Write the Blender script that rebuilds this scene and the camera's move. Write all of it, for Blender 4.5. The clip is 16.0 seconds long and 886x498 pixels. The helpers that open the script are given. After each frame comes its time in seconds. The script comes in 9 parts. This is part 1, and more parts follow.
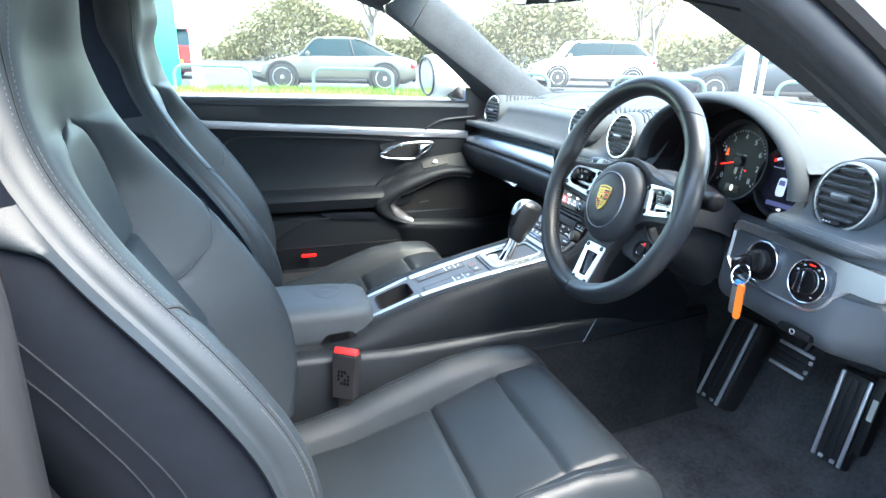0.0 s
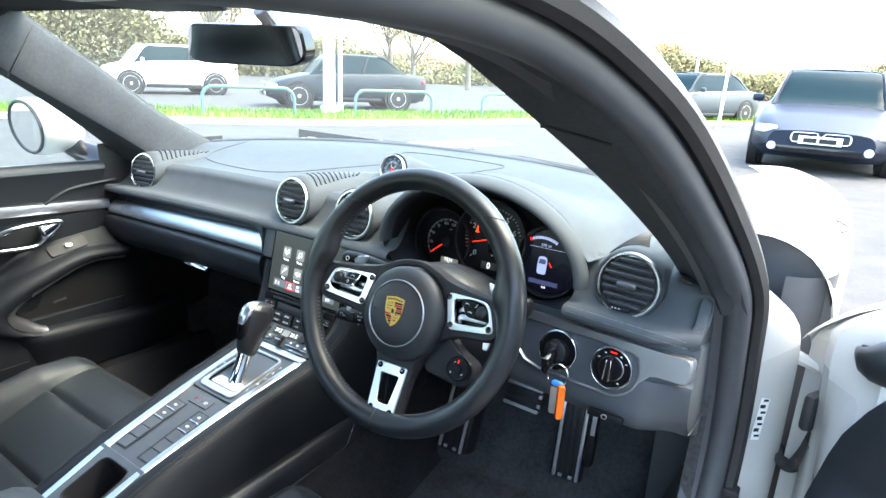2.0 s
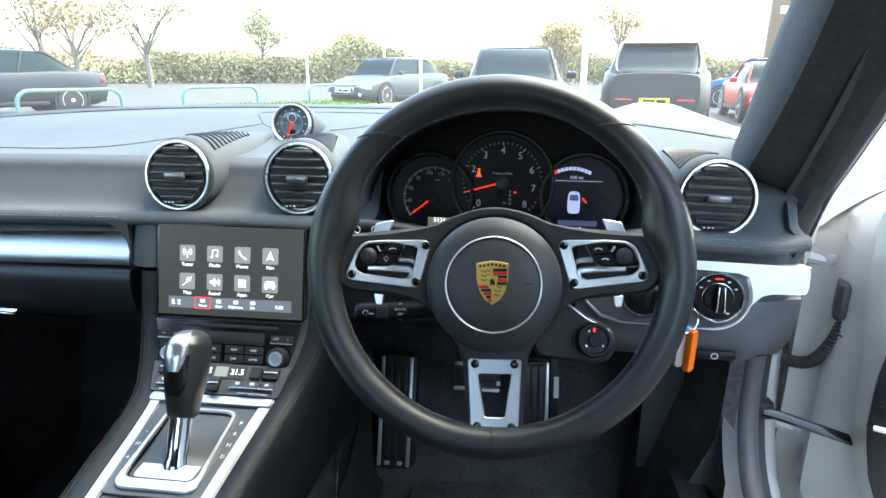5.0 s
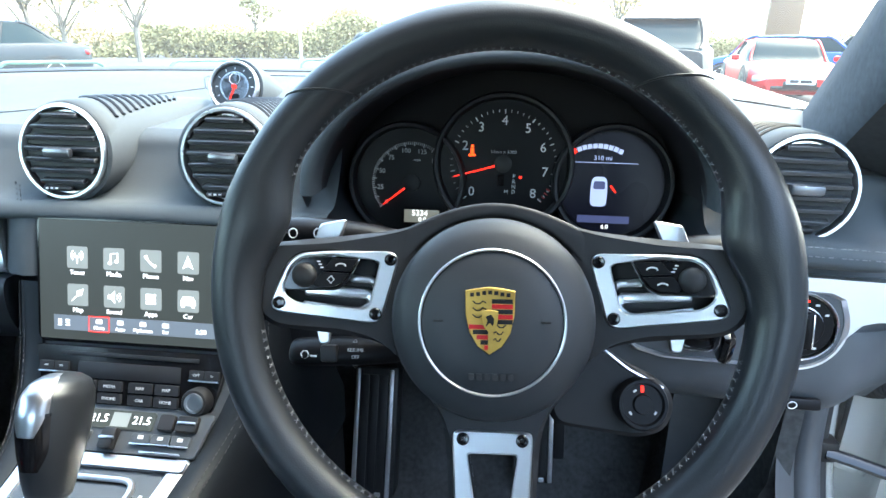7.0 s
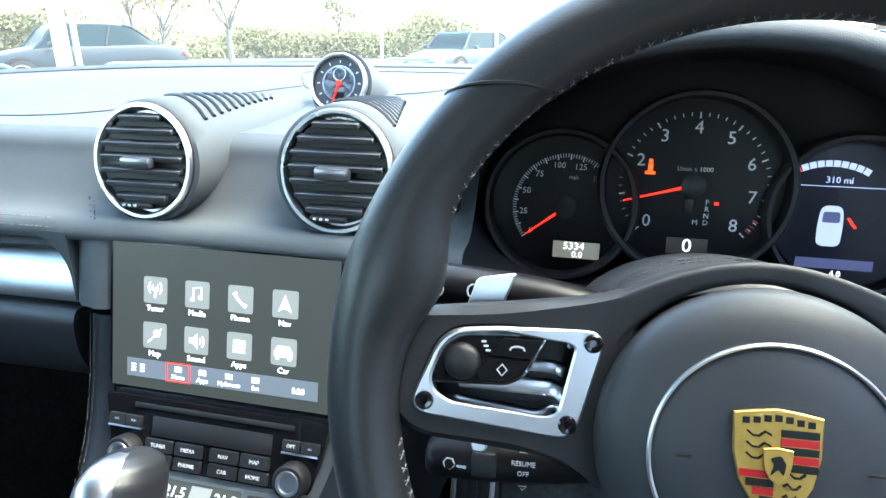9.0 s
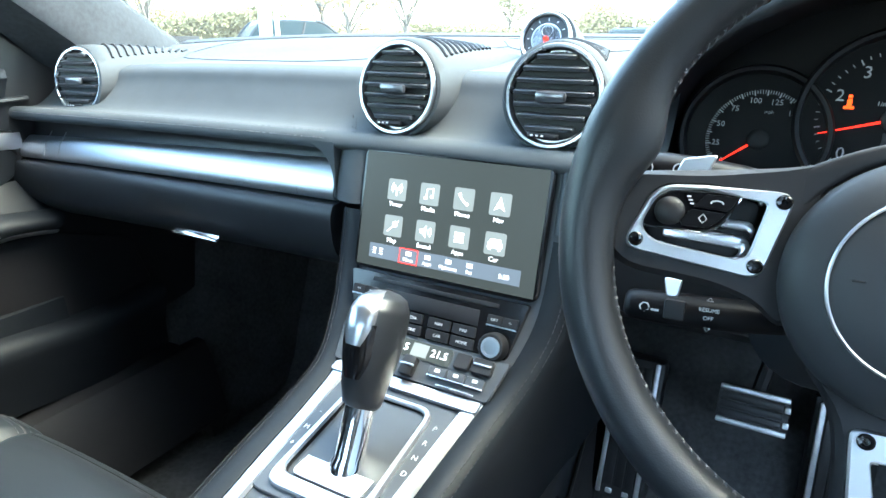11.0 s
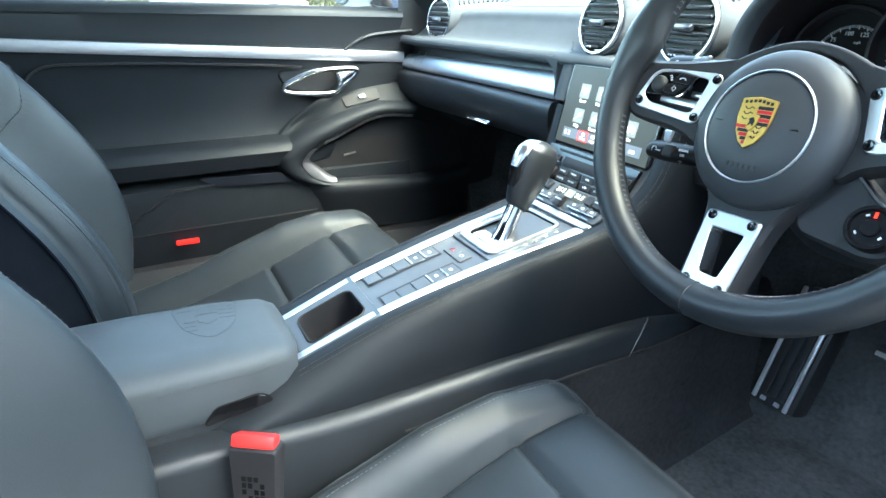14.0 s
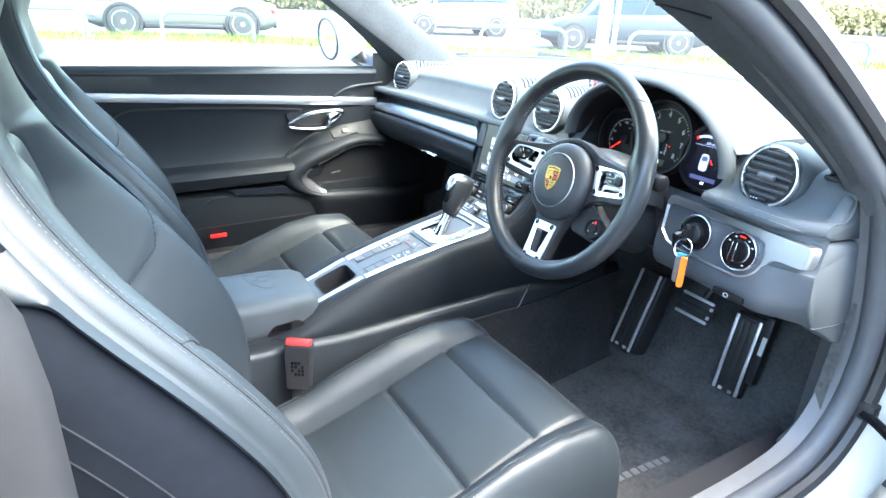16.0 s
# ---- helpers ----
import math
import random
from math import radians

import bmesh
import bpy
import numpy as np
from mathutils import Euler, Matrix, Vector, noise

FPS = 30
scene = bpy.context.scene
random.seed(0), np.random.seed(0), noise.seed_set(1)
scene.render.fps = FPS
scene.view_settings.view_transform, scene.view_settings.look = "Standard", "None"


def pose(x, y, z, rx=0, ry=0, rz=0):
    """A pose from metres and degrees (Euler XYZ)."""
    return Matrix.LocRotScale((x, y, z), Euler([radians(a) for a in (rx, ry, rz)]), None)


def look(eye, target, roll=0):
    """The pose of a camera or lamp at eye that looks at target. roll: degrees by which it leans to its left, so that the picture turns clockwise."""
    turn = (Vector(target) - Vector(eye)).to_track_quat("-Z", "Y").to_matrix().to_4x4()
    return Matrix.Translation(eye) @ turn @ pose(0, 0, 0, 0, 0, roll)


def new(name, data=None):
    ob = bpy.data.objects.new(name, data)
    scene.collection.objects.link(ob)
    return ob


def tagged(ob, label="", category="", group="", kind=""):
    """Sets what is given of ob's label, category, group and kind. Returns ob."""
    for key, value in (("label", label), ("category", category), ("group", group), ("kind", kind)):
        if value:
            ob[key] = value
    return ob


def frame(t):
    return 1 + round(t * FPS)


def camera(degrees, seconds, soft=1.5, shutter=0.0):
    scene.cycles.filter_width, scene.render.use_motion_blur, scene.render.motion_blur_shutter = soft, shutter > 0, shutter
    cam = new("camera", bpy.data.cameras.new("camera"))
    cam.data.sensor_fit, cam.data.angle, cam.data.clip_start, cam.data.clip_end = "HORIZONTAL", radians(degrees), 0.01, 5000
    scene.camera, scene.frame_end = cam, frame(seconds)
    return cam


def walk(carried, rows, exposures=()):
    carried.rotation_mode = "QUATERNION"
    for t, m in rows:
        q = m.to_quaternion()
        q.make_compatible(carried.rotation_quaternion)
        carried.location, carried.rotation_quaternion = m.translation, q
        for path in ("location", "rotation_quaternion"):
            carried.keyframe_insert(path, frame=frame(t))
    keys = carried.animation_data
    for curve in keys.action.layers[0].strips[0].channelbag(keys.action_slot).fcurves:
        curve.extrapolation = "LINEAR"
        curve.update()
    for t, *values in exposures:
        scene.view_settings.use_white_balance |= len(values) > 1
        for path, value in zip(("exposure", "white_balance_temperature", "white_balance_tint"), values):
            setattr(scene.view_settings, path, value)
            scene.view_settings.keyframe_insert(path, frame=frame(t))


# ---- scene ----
cam = camera(73.0, 16.0)
PATH = [
    (0, (1.176, -0.744, 1.04), (-0.629, -0.152, 0.414), 1.4),
    (0.5, (1.123, -0.769, 1.079), (-0.628, -0.03, 0.457), 2.1),
    (1, (1.07, -0.765, 1.12), (-0.542, 0.247, 0.507), 2.9),
    (1.5, (0.999, -0.759, 1.156), (-0.343, 0.602, 0.566), 3.4),
    (2, (0.83, -0.808, 1.146), (-0.236, 0.785, 0.574), 2.9),
    (2.5, (0.645, -0.851, 1.103), (-0.08, 0.929, 0.55), 3.0),
    (3, (0.487, -0.848, 1.061), (0.069, 1.033, 0.524), 2.2),
    (3.5, (0.385, -0.834, 1.034), (0.144, 1.079, 0.501), 1.4),
    (4, (0.356, -0.829, 1.029), (0.135, 1.086, 0.497), 0.4),
    (4.2, (0.359, -0.821, 1.029), (0.138, 1.094, 0.496), 0.3),
    (6.3, (0.354, -0.581, 0.983), (0.156, 1.306, 0.351), 0.9),
    (6.5, (0.355, -0.564, 0.983), (0.159, 1.323, 0.35), 0.9),
    (7, (0.349, -0.542, 0.981), (0.153, 1.344, 0.346), 0.9),
    (7.5, (0.33, -0.509, 1.011), (0.131, 1.374, 0.369), 1.0),
    (8, (0.306, -0.479, 1.023), (0.111, 1.404, 0.378), 1.1),
    (8.5, (0.286, -0.438, 1.0), (-0.008, 1.433, 0.358), 0.6),
    (9, (0.263, -0.412, 0.969), (-0.169, 1.433, 0.329), 0.4),
    (9.5, (0.251, -0.427, 0.959), (-0.32, 1.379, 0.316), 0.4),
    (10, (0.224, -0.45, 0.957), (-0.46, 1.315, 0.311), 0.6),
    (10.2, (0.218, -0.463, 0.955), (-0.504, 1.286, 0.306), 0.7),
    (12.3, (0.403, -0.644, 0.876), (-0.848, 0.775, 0.226), 0.6),
    (12.5, (0.422, -0.654, 0.881), (-0.889, 0.707, 0.226), 0.6),
    (13, (0.492, -0.669, 0.89), (-0.966, 0.503, 0.181), 0.4),
    (13.5, (0.575, -0.664, 0.888), (-0.991, 0.319, 0.124), 0.3),
    (14, (0.667, -0.652, 0.911), (-0.97, 0.198, 0.138), 0.7),
    (14.5, (0.729, -0.672, 0.973), (-0.917, 0.16, 0.2), 1.6),
    (15, (0.806, -0.73, 1.021), (-0.839, 0.11, 0.254), 1.9),
    (15.5, (0.973, -0.813, 1.05), (-0.665, 0.047, 0.288), 1.9),
    (16, (1.106, -0.871, 1.094), (-0.473, 0.086, 0.326), 2.6),
]
# exposures: the camera opens up inside the dark cabin
EXPO = [(0.0, 4.47, 6650, 3), (1.5, 4.23, 6950, 3), (2.5, 3.73, 7200, 4), (3.5, 3.66, 7250, 4), (4.2, 3.66, 7250, 4), (6.3, 4.15, 6850, 2), (9.0, 4.33, 6750, 1), (10.2, 4.40, 6700, -1), (12.5, 4.65, 6600, -5), (14.0, 4.84, 6650, -5), (15.0, 4.92, 6650, -1), (16.0, 5.04, 6600, 2)]
walk(cam, [(t, look(eye, target, roll)) for t, eye, target, roll in PATH], EXPO)

# ---- world and light: a bright, hazy sky with a soft sun ----
SUN_ELEV, SUN_AZ = 60.0, 58.0          # azimuth in degrees clockwise from +y
world = bpy.data.worlds.new("sky")
scene.world = world
world.use_nodes = True
wn = world.node_tree
sky = wn.nodes.new("ShaderNodeTexSky")
sky.sky_type, sky.sun_disc = "NISHITA", False
sky.sun_elevation, sky.sun_rotation = radians(SUN_ELEV), radians(SUN_AZ)
sky.air_density, sky.dust_density, sky.ozone_density = 1.0, 2.6, 1.0
wn.links.new(sky.outputs[0], wn.nodes["Background"].inputs[0])
wn.nodes["Background"].inputs[1].default_value = 0.15
sun_dir = Vector((math.sin(radians(SUN_AZ)) * math.cos(radians(SUN_ELEV)), math.cos(radians(SUN_AZ)) * math.cos(radians(SUN_ELEV)), math.sin(radians(SUN_ELEV))))
sun = new("sun", bpy.data.lights.new("sun", "SUN"))
sun.data.energy, sun.data.angle, sun.data.color = 0.16, radians(50), (1.0, 0.95, 0.88)
sun.matrix_world = look(sun_dir * 50, (0, 0, 0))


# ---- materials ----
def material(name, color, rough=0.5, metal=0.0, var=0.12, scale=40.0, bump=0.0, bump_scale=400.0, coat=0.0, spec=0.5, rvar=0.08, per_object=0.0, aniso=0.0, emit=0.0, voronoi=False):
    m = bpy.data.materials.new(name)
    m.use_nodes = True
    nt, b = m.node_tree, m.node_tree.nodes["Principled BSDF"]
    N, L = nt.nodes.new, nt.links.new
    b.inputs["Roughness"].default_value, b.inputs["Metallic"].default_value = rough, metal
    b.inputs["Coat Weight"].default_value, b.inputs["Specular IOR Level"].default_value = coat, spec
    b.inputs["Coat Roughness"].default_value = 0.06
    b.inputs["Anisotropic"].default_value = aniso
    tc = N("ShaderNodeTexCoord")
    n1, n2 = N("ShaderNodeTexNoise"), N("ShaderNodeTexNoise")
    n1.inputs["Scale"].default_value, n1.inputs["Detail"].default_value = scale, 5
    n2.inputs["Scale"].default_value, n2.inputs["Detail"].default_value = scale * 0.11, 3
    for n in (n1, n2):
        L(tc.outputs["Object"], n.inputs["Vector"])
    add = N("ShaderNodeMath")
    add.operation = "ADD"
    L(n1.outputs[0], add.inputs[0]), L(n2.outputs[0], add.inputs[1])
    mr = N("ShaderNodeMapRange")
    mr.inputs["From Min"].default_value, mr.inputs["From Max"].default_value = 0.6, 1.4
    mr.inputs["To Min"].default_value, mr.inputs["To Max"].default_value = 1 - var, 1 + var
    L(add.outputs[0], mr.inputs[0])
    mul = N("ShaderNodeMix")
    mul.data_type, mul.blend_type = "RGBA", "MULTIPLY"
    mul.inputs[0].default_value = 1.0
    mul.inputs[6].default_value = (*color, 1)
    last = mr.outputs[0]
    if per_object:
        info, m2, m3 = N("ShaderNodeObjectInfo"), N("ShaderNodeMapRange"), N("ShaderNodeMath")
        m2.inputs["To Min"].default_value, m2.inputs["To Max"].default_value = 1 - per_object, 1 + per_object
        m3.operation = "MULTIPLY"
        L(info.outputs["Random"], m2.inputs[0]), L(m2.outputs[0], m3.inputs[0]), L(last, m3.inputs[1])
        last = m3.outputs[0]
    L(last, mul.inputs[7])
    L(mul.outputs[2], b.inputs["Base Color"])
    rr = N("ShaderNodeMapRange")
    rr.inputs["From Min"].default_value, rr.inputs["From Max"].default_value = 0.3, 0.7
    rr.inputs["To Min"].default_value, rr.inputs["To Max"].default_value = max(rough - rvar, 0.02), min(rough + rvar, 1)
    L(n2.outputs[0], rr.inputs[0]), L(rr.outputs[0], b.inputs["Roughness"])
    if bump:
        tex = N("ShaderNodeTexVoronoi" if voronoi else "ShaderNodeTexNoise")
        tex.inputs["Scale"].default_value = bump_scale
        if not voronoi:
            tex.inputs["Detail"].default_value = 4
        L(tc.outputs["Object"], tex.inputs["Vector"])
        bp = N("ShaderNodeBump")
        bp.inputs["Strength"].default_value, bp.inputs["Distance"].default_value = bump, 0.6 / bump_scale
        L(tex.outputs[0], bp.inputs["Height"]), L(bp.outputs[0], b.inputs["Normal"])
    if emit:
        b.inputs["Emission Color"].default_value, b.inputs["Emission Strength"].default_value = (*color, 1), emit
    return m


def glass(name, tint=(1, 1, 1), rough=0.0, gloss=0.045, haze=0.0):
    m = bpy.data.materials.new(name)
    m.use_nodes = True
    nt = m.node_tree
    nt.nodes.remove(nt.nodes["Principled BSDF"])
    N, L = nt.nodes.new, nt.links.new
    tr, gl, mx = N("ShaderNodeBsdfTransparent"), N("ShaderNodeBsdfGlossy"), N("ShaderNodeMixShader")
    tr.inputs[0].default_value = (*tint, 1)
    gl.inputs["Roughness"].default_value, mx.inputs[0].default_value = rough, gloss
    L(tr.outputs[0], mx.inputs[1]), L(gl.outputs[0], mx.inputs[2])
    last = mx
    if haze:
        # translucent share mixed in to wash out the view, imitating glare and haze
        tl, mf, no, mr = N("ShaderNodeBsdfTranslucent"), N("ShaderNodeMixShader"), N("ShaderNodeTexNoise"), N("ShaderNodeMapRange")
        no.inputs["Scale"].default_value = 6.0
        mr.inputs["To Min"].default_value, mr.inputs["To Max"].default_value = haze * 0.8, haze * 1.2
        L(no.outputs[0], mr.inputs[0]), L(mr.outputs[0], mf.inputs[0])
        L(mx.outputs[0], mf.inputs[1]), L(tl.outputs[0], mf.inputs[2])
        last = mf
    L(last.outputs[0], nt.nodes["Material Output"].inputs[0])
    return m


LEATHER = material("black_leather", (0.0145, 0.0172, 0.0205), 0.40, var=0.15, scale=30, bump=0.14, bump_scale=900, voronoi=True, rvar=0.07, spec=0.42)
SEAT_LEATHER = material("seat_leather", (0.0165, 0.0215, 0.0260), 0.46, var=0.15, scale=18, bump=0.14, bump_scale=800, voronoi=True, rvar=0.05, spec=0.38)
DOOR_LEATHER = material("door_leather", (0.0105, 0.0130, 0.0160), 0.48, var=0.15, scale=30, bump=0.20, bump_scale=900, voronoi=True, rvar=0.07, spec=0.22)
RIM_LEATHER = material("rim_leather", (0.0125, 0.0150, 0.0180), 0.38, var=0.15, scale=30, bump=0.12, bump_scale=1000, voronoi=True)
# leather of the armrest lid, paler than the other leathers
ARM_LEATHER = material("pale_armrest_leather", (0.050, 0.058, 0.064), 0.50, var=0.16, scale=22, bump=0.14, bump_scale=850, voronoi=True, spec=0.35)
DASH_VINYL = material("dash_vinyl", (0.068, 0.077, 0.083), 0.62, spec=0.16, var=0.12, scale=25, bump=0.25, bump_scale=1100, voronoi=True)
AIRBAG = material("airbag_cover_plastic", (0.026, 0.029, 0.033), 0.52, spec=0.4, var=0.12, bump=0.15, bump_scale=1500)
PLASTIC = material("soft_black_plastic", (0.016, 0.016, 0.018), 0.55, spec=0.35, var=0.15, bump=0.15, bump_scale=1500)
CONSOLE_FACE = material("satin_grey_plastic", (0.058, 0.065, 0.073), 0.42, spec=0.5, var=0.12, bump=0.1, bump_scale=1500)
DIAL_BLACK = material("black_dial", (0.007, 0.007, 0.008), 0.35, var=0.1, spec=0.12)
DARK = material("dark_plastic", (0.008, 0.008, 0.009), 0.55, var=0.2)
GLOSS = material("gloss_black", (0.006, 0.006, 0.007), 0.12, var=0.1, rvar=0.04)
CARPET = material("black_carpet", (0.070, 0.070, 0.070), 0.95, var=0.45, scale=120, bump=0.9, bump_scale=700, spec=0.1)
# same carpet in a darker copy: the flanks' shade is put into its colour
FLANK_CARPET = material("shaded_black_carpet", (0.030, 0.030, 0.031), 0.95, var=0.45, scale=120, bump=0.9, bump_scale=700, spec=0.1)
KNEE_VINYL = material("knee_vinyl", (0.064, 0.071, 0.079), 0.48, var=0.14, scale=30, bump=0.2, bump_scale=1000, voronoi=True, spec=0.4)
MATT_CLOTH = material("headliner_cloth", (0.052, 0.057, 0.063), 0.95, var=0.25, scale=150, bump=0.4, bump_scale=900, spec=0.15)
STITCH = material("grey_thread", (0.10, 0.105, 0.112), 0.7)
RIM_THREAD = material("dull_grey_thread", (0.15, 0.155, 0.165), 0.7)
DASH_STITCH = material("pale_thread", (0.17, 0.175, 0.185), 0.7)
STITCH_DARK = material("dark_thread", (0.045, 0.045, 0.048), 0.7)
ALU = material("satin_aluminium", (0.62, 0.63, 0.65), 0.3, 1.0, var=0.05, scale=60, bump=0.04, bump_scale=900)
SATIN = material("polished_inlay", (0.80, 0.81, 0.82), 0.34, 1.0, var=0.04, scale=60, rvar=0.03)
BEZEL = material("bezel_aluminium", (0.60, 0.61, 0.63), 0.34, 1.0, var=0.04, scale=30, rvar=0.04)
BRUSHED = material("brushed_aluminium", (0.60, 0.61, 0.63), 0.38, 1.0, var=0.03, scale=30, rvar=0.03)
CHROME = material("polished_aluminium", (0.72, 0.73, 0.75), 0.12, 1.0, var=0.04)
PEDAL = material("pedal_steel", (0.78, 0.78, 0.78), 0.38, 0.7, var=0.12, scale=120)
SIDE = material("matt_black_board", (0.0085, 0.0105, 0.0150), 0.8, var=0.2, spec=0.06)
STEEL = material("worn_steel", (0.5, 0.5, 0.5), 0.35, 1.0, var=0.2, scale=90)
RUBBER = material("black_rubber", (0.020, 0.020, 0.021), 0.5, var=0.2, bump=0.1, bump_scale=300)
SEAL = material("rubber_seal", (0.060, 0.063, 0.069), 0.5, var=0.15)
WHITE_PAINT = material("white_car_paint", (0.52, 0.515, 0.485), 0.3, var=0.03, scale=6, coat=0.6)
RED = material("red_plastic", (0.62, 0.03, 0.03), 0.35)
ORANGE = material("orange_plastic", (0.70, 0.13, 0.005), 0.35)
BLUE = material("blue_plastic", (0.05, 0.25, 0.7), 0.35)
GOLD = material("gold_enamel", (0.52, 0.33, 0.08), 0.36, 0.75, var=0.12, scale=300, bump=0.2, bump_scale=700)
ENAMEL_RED = material("red_enamel", (0.42, 0.015, 0.02), 0.4, spec=0.25)
ENAMEL_BLACK = material("black_enamel", (0.01, 0.01, 0.01), 0.4, spec=0.25)
PRINT = material("white_print", (0.7, 0.7, 0.7), 0.6)
LABEL_WHITE = material("white_label", (0.75, 0.75, 0.72), 0.5)
GLASS = glass("clear_glass", (0.80, 0.88, 0.86), haze=0.018)
MIRROR = material("mirror_silver", (0.85, 0.87, 0.88), 0.02, 1.0, var=0.01, rvar=0.005)


def glow(name, color, strength):
    return material(name, color, 0.3, emit=strength * 0.16, var=0.0, spec=0.15)


SCREEN_LIT = glow("lit_screen", (0.027, 0.031, 0.031), 0.8)
TILE_LIT = glow("lit_tile", (0.13, 0.145, 0.15), 0.95)
ICON_LIT = glow("lit_white", (0.8, 0.84, 0.9), 0.85)
RED_LIT = glow("lit_red", (0.9, 0.022, 0.014), 1.0)
AMBER_LIT = glow("lit_amber", (1.0, 0.07, 0.012), 1.0)
BLUE_LIT = glow("lit_blue", (0.05, 0.06, 0.14), 0.5)
PALEBLUE_LIT = glow("lit_pale_blue", (0.30, 0.36, 0.62), 0.6)


# ---- mesh tools ----
def part(name, bm, mat, parent=None, label="", angle=38, sub=0, bevel=0.0):
    """One mesh object from a bmesh, under parent."""
    bmesh.ops.recalc_face_normals(bm, faces=bm.faces[:])
    lim = radians(angle)
    for f in bm.faces:
        f.smooth = True
    for e in bm.edges:
        if len(e.link_faces) == 2:
            e.smooth = e.calc_face_angle(0) < lim
    me = bpy.data.meshes.new(name)
    bm.to_mesh(me)
    bm.free()
    for m in (mat if isinstance(mat, (list, tuple)) else [mat]):
        me.materials.append(m)
    ob = new(name, me)
    if bevel:
        md = ob.modifiers.new("bevel", "BEVEL")
        md.width, md.segments, md.limit_method, md.angle_limit = bevel, 2, "ANGLE", radians(40)
    if sub:
        md = ob.modifiers.new("sub", "SUBSURF")
        md.levels = md.render_levels = sub
    if parent:
        ob.parent = parent
        ob.matrix_parent_inverse = parent.matrix_world.inverted() if parent.type != "EMPTY" or True else Matrix()
    if label:
        ob["label"] = label
    if name in ("stitching", "rim_stitching", "hood_stitching", "symbol", "embossing", "numeral", "letter_bars", "scale", "antler_relief"):
        ob["kind"] = "stuff"
    return ob


def thing(name, label, category, at=(0, 0, 0), group="", kind=""):
    ob = new(name)
    ob.matrix_world = Matrix.Translation(at)
    ob.location = at
    bpy.context.view_layer.update()
    return tagged(ob, label, category, group, kind)


def B():
    return bmesh.new()


def merge(bm, tmp, m=None):
    if m is not None:
        bmesh.ops.transform(tmp, matrix=m, verts=tmp.verts[:])
    me = bpy.data.meshes.new("tmp")
    tmp.to_mesh(me)
    tmp.free()
    bm.from_mesh(me)
    bpy.data.meshes.remove(me)
    return bm


def box(bm, c, size, rot=None, bevel=0.0, seg=2):
    t = bmesh.new()
    bmesh.ops.create_cube(t, size=1.0, matrix=Matrix.Diagonal((*size, 1)))
    if bevel:
        bmesh.ops.bevel(t, geom=t.edges[:], offset=bevel, segments=seg, profile=0.5, affect="EDGES")
    m = Matrix.Translation(c)
    if rot is not None:
        m = m @ (rot if isinstance(rot, Matrix) else Euler([radians(a) for a in rot]).to_matrix().to_4x4())
    return merge(bm, t, m)


def grid(bm, rows, close_u=False, close_v=False):
    vs = [[bm.verts.new(p) for p in r] for r in rows]
    nu, nv = len(vs), len(vs[0])
    for i in range(nu if close_u else nu - 1):
        for j in range(nv if close_v else nv - 1):
            q = [vs[i][j], vs[i][(j + 1) % nv], vs[(i + 1) % nu][(j + 1) % nv], vs[(i + 1) % nu][j]]
            bm.faces.new(q)
    return vs


def cap(bm, ring):
    try:
        bm.faces.new(ring)
    except ValueError:
        pass


def loft(bm, rings, caps=True):
    vs = grid(bm, rings, False, True)
    if caps:
        cap(bm, vs[0]), cap(bm, vs[-1][::-1])
    return vs


def spline(pts, n=8, closed=False):
    """Smooth curve through the points."""
    p = [Vector(q) for q in pts]
    m, out = len(p), []
    for i in range(m if closed else m - 1):
        if closed:
            a, b, c, d = p[i - 1], p[i], p[(i + 1) % m], p[(i + 2) % m]
        else:
            a, b, c, d = p[max(i - 1, 0)], p[i], p[i + 1], p[min(i + 2, m - 1)]
        for k in range(n):
            t = k / n
            out.append(0.5 * (2 * b + (c - a) * t + (2 * a - 5 * b + 4 * c - d) * t * t + (3 * b - a - 3 * c + d) * t ** 3))
    if not closed:
        out.append(p[-1])
    return out


def tube(bm, pts, r, n=8, closed=False, flat=1.0, up=None):
    """A round (or flattened) bar along a line."""
    p = [Vector(q) for q in pts]
    m, rings, ref = len(p), [], None
    for i in range(m):
        a, b = (p[i - 1], p[(i + 1) % m]) if closed else (p[max(i - 1, 0)], p[min(i + 1, m - 1)])
        d = (b - a).normalized()
        if up is not None:
            s = d.cross(Vector(up)).normalized()
        else:
            if ref is None:
                ref = d.orthogonal().normalized()
            s = (ref - d * ref.dot(d)).normalized()
            ref = s
        u = s.cross(d)
        rr = r[i] if isinstance(r, (list, tuple)) else r
        rings.append([p[i] + rr * (math.cos(k * math.tau / n) * s + flat * math.sin(k * math.tau / n) * u) for k in range(n)])
    vs = grid(bm, rings, closed, True)
    if not closed:
        cap(bm, vs[0]), cap(bm, vs[-1][::-1])
    return bm


def lathe(bm, prof, m, n=32, sx=1.0, sy=1.0):
    """Profile of (radius, height) turned about the local z of m."""
    rows = [[m @ Vector((max(r, 1e-5) * sx * math.cos(k * math.tau / n), max(r, 1e-5) * sy * math.sin(k * math.tau / n), z)) for k in range(n)] for r, z in prof]
    vs = grid(bm, rows, False, True)
    cap(bm, vs[0][::-1]), cap(bm, vs[-1])
    return bm


def rounded(w, h, r, n=5):
    """Outline of a rounded rectangle round the origin."""
    out = []
    for cx, cy, a in ((w / 2 - r, h / 2 - r, 0), (-w / 2 + r, h / 2 - r, 90), (-w / 2 + r, -h / 2 + r, 180), (w / 2 - r, -h / 2 + r, 270)):
        out += [(cx + r * math.cos(radians(a + 90 * k / n)), cy + r * math.sin(radians(a + 90 * k / n))) for k in range(n + 1)]
    return out


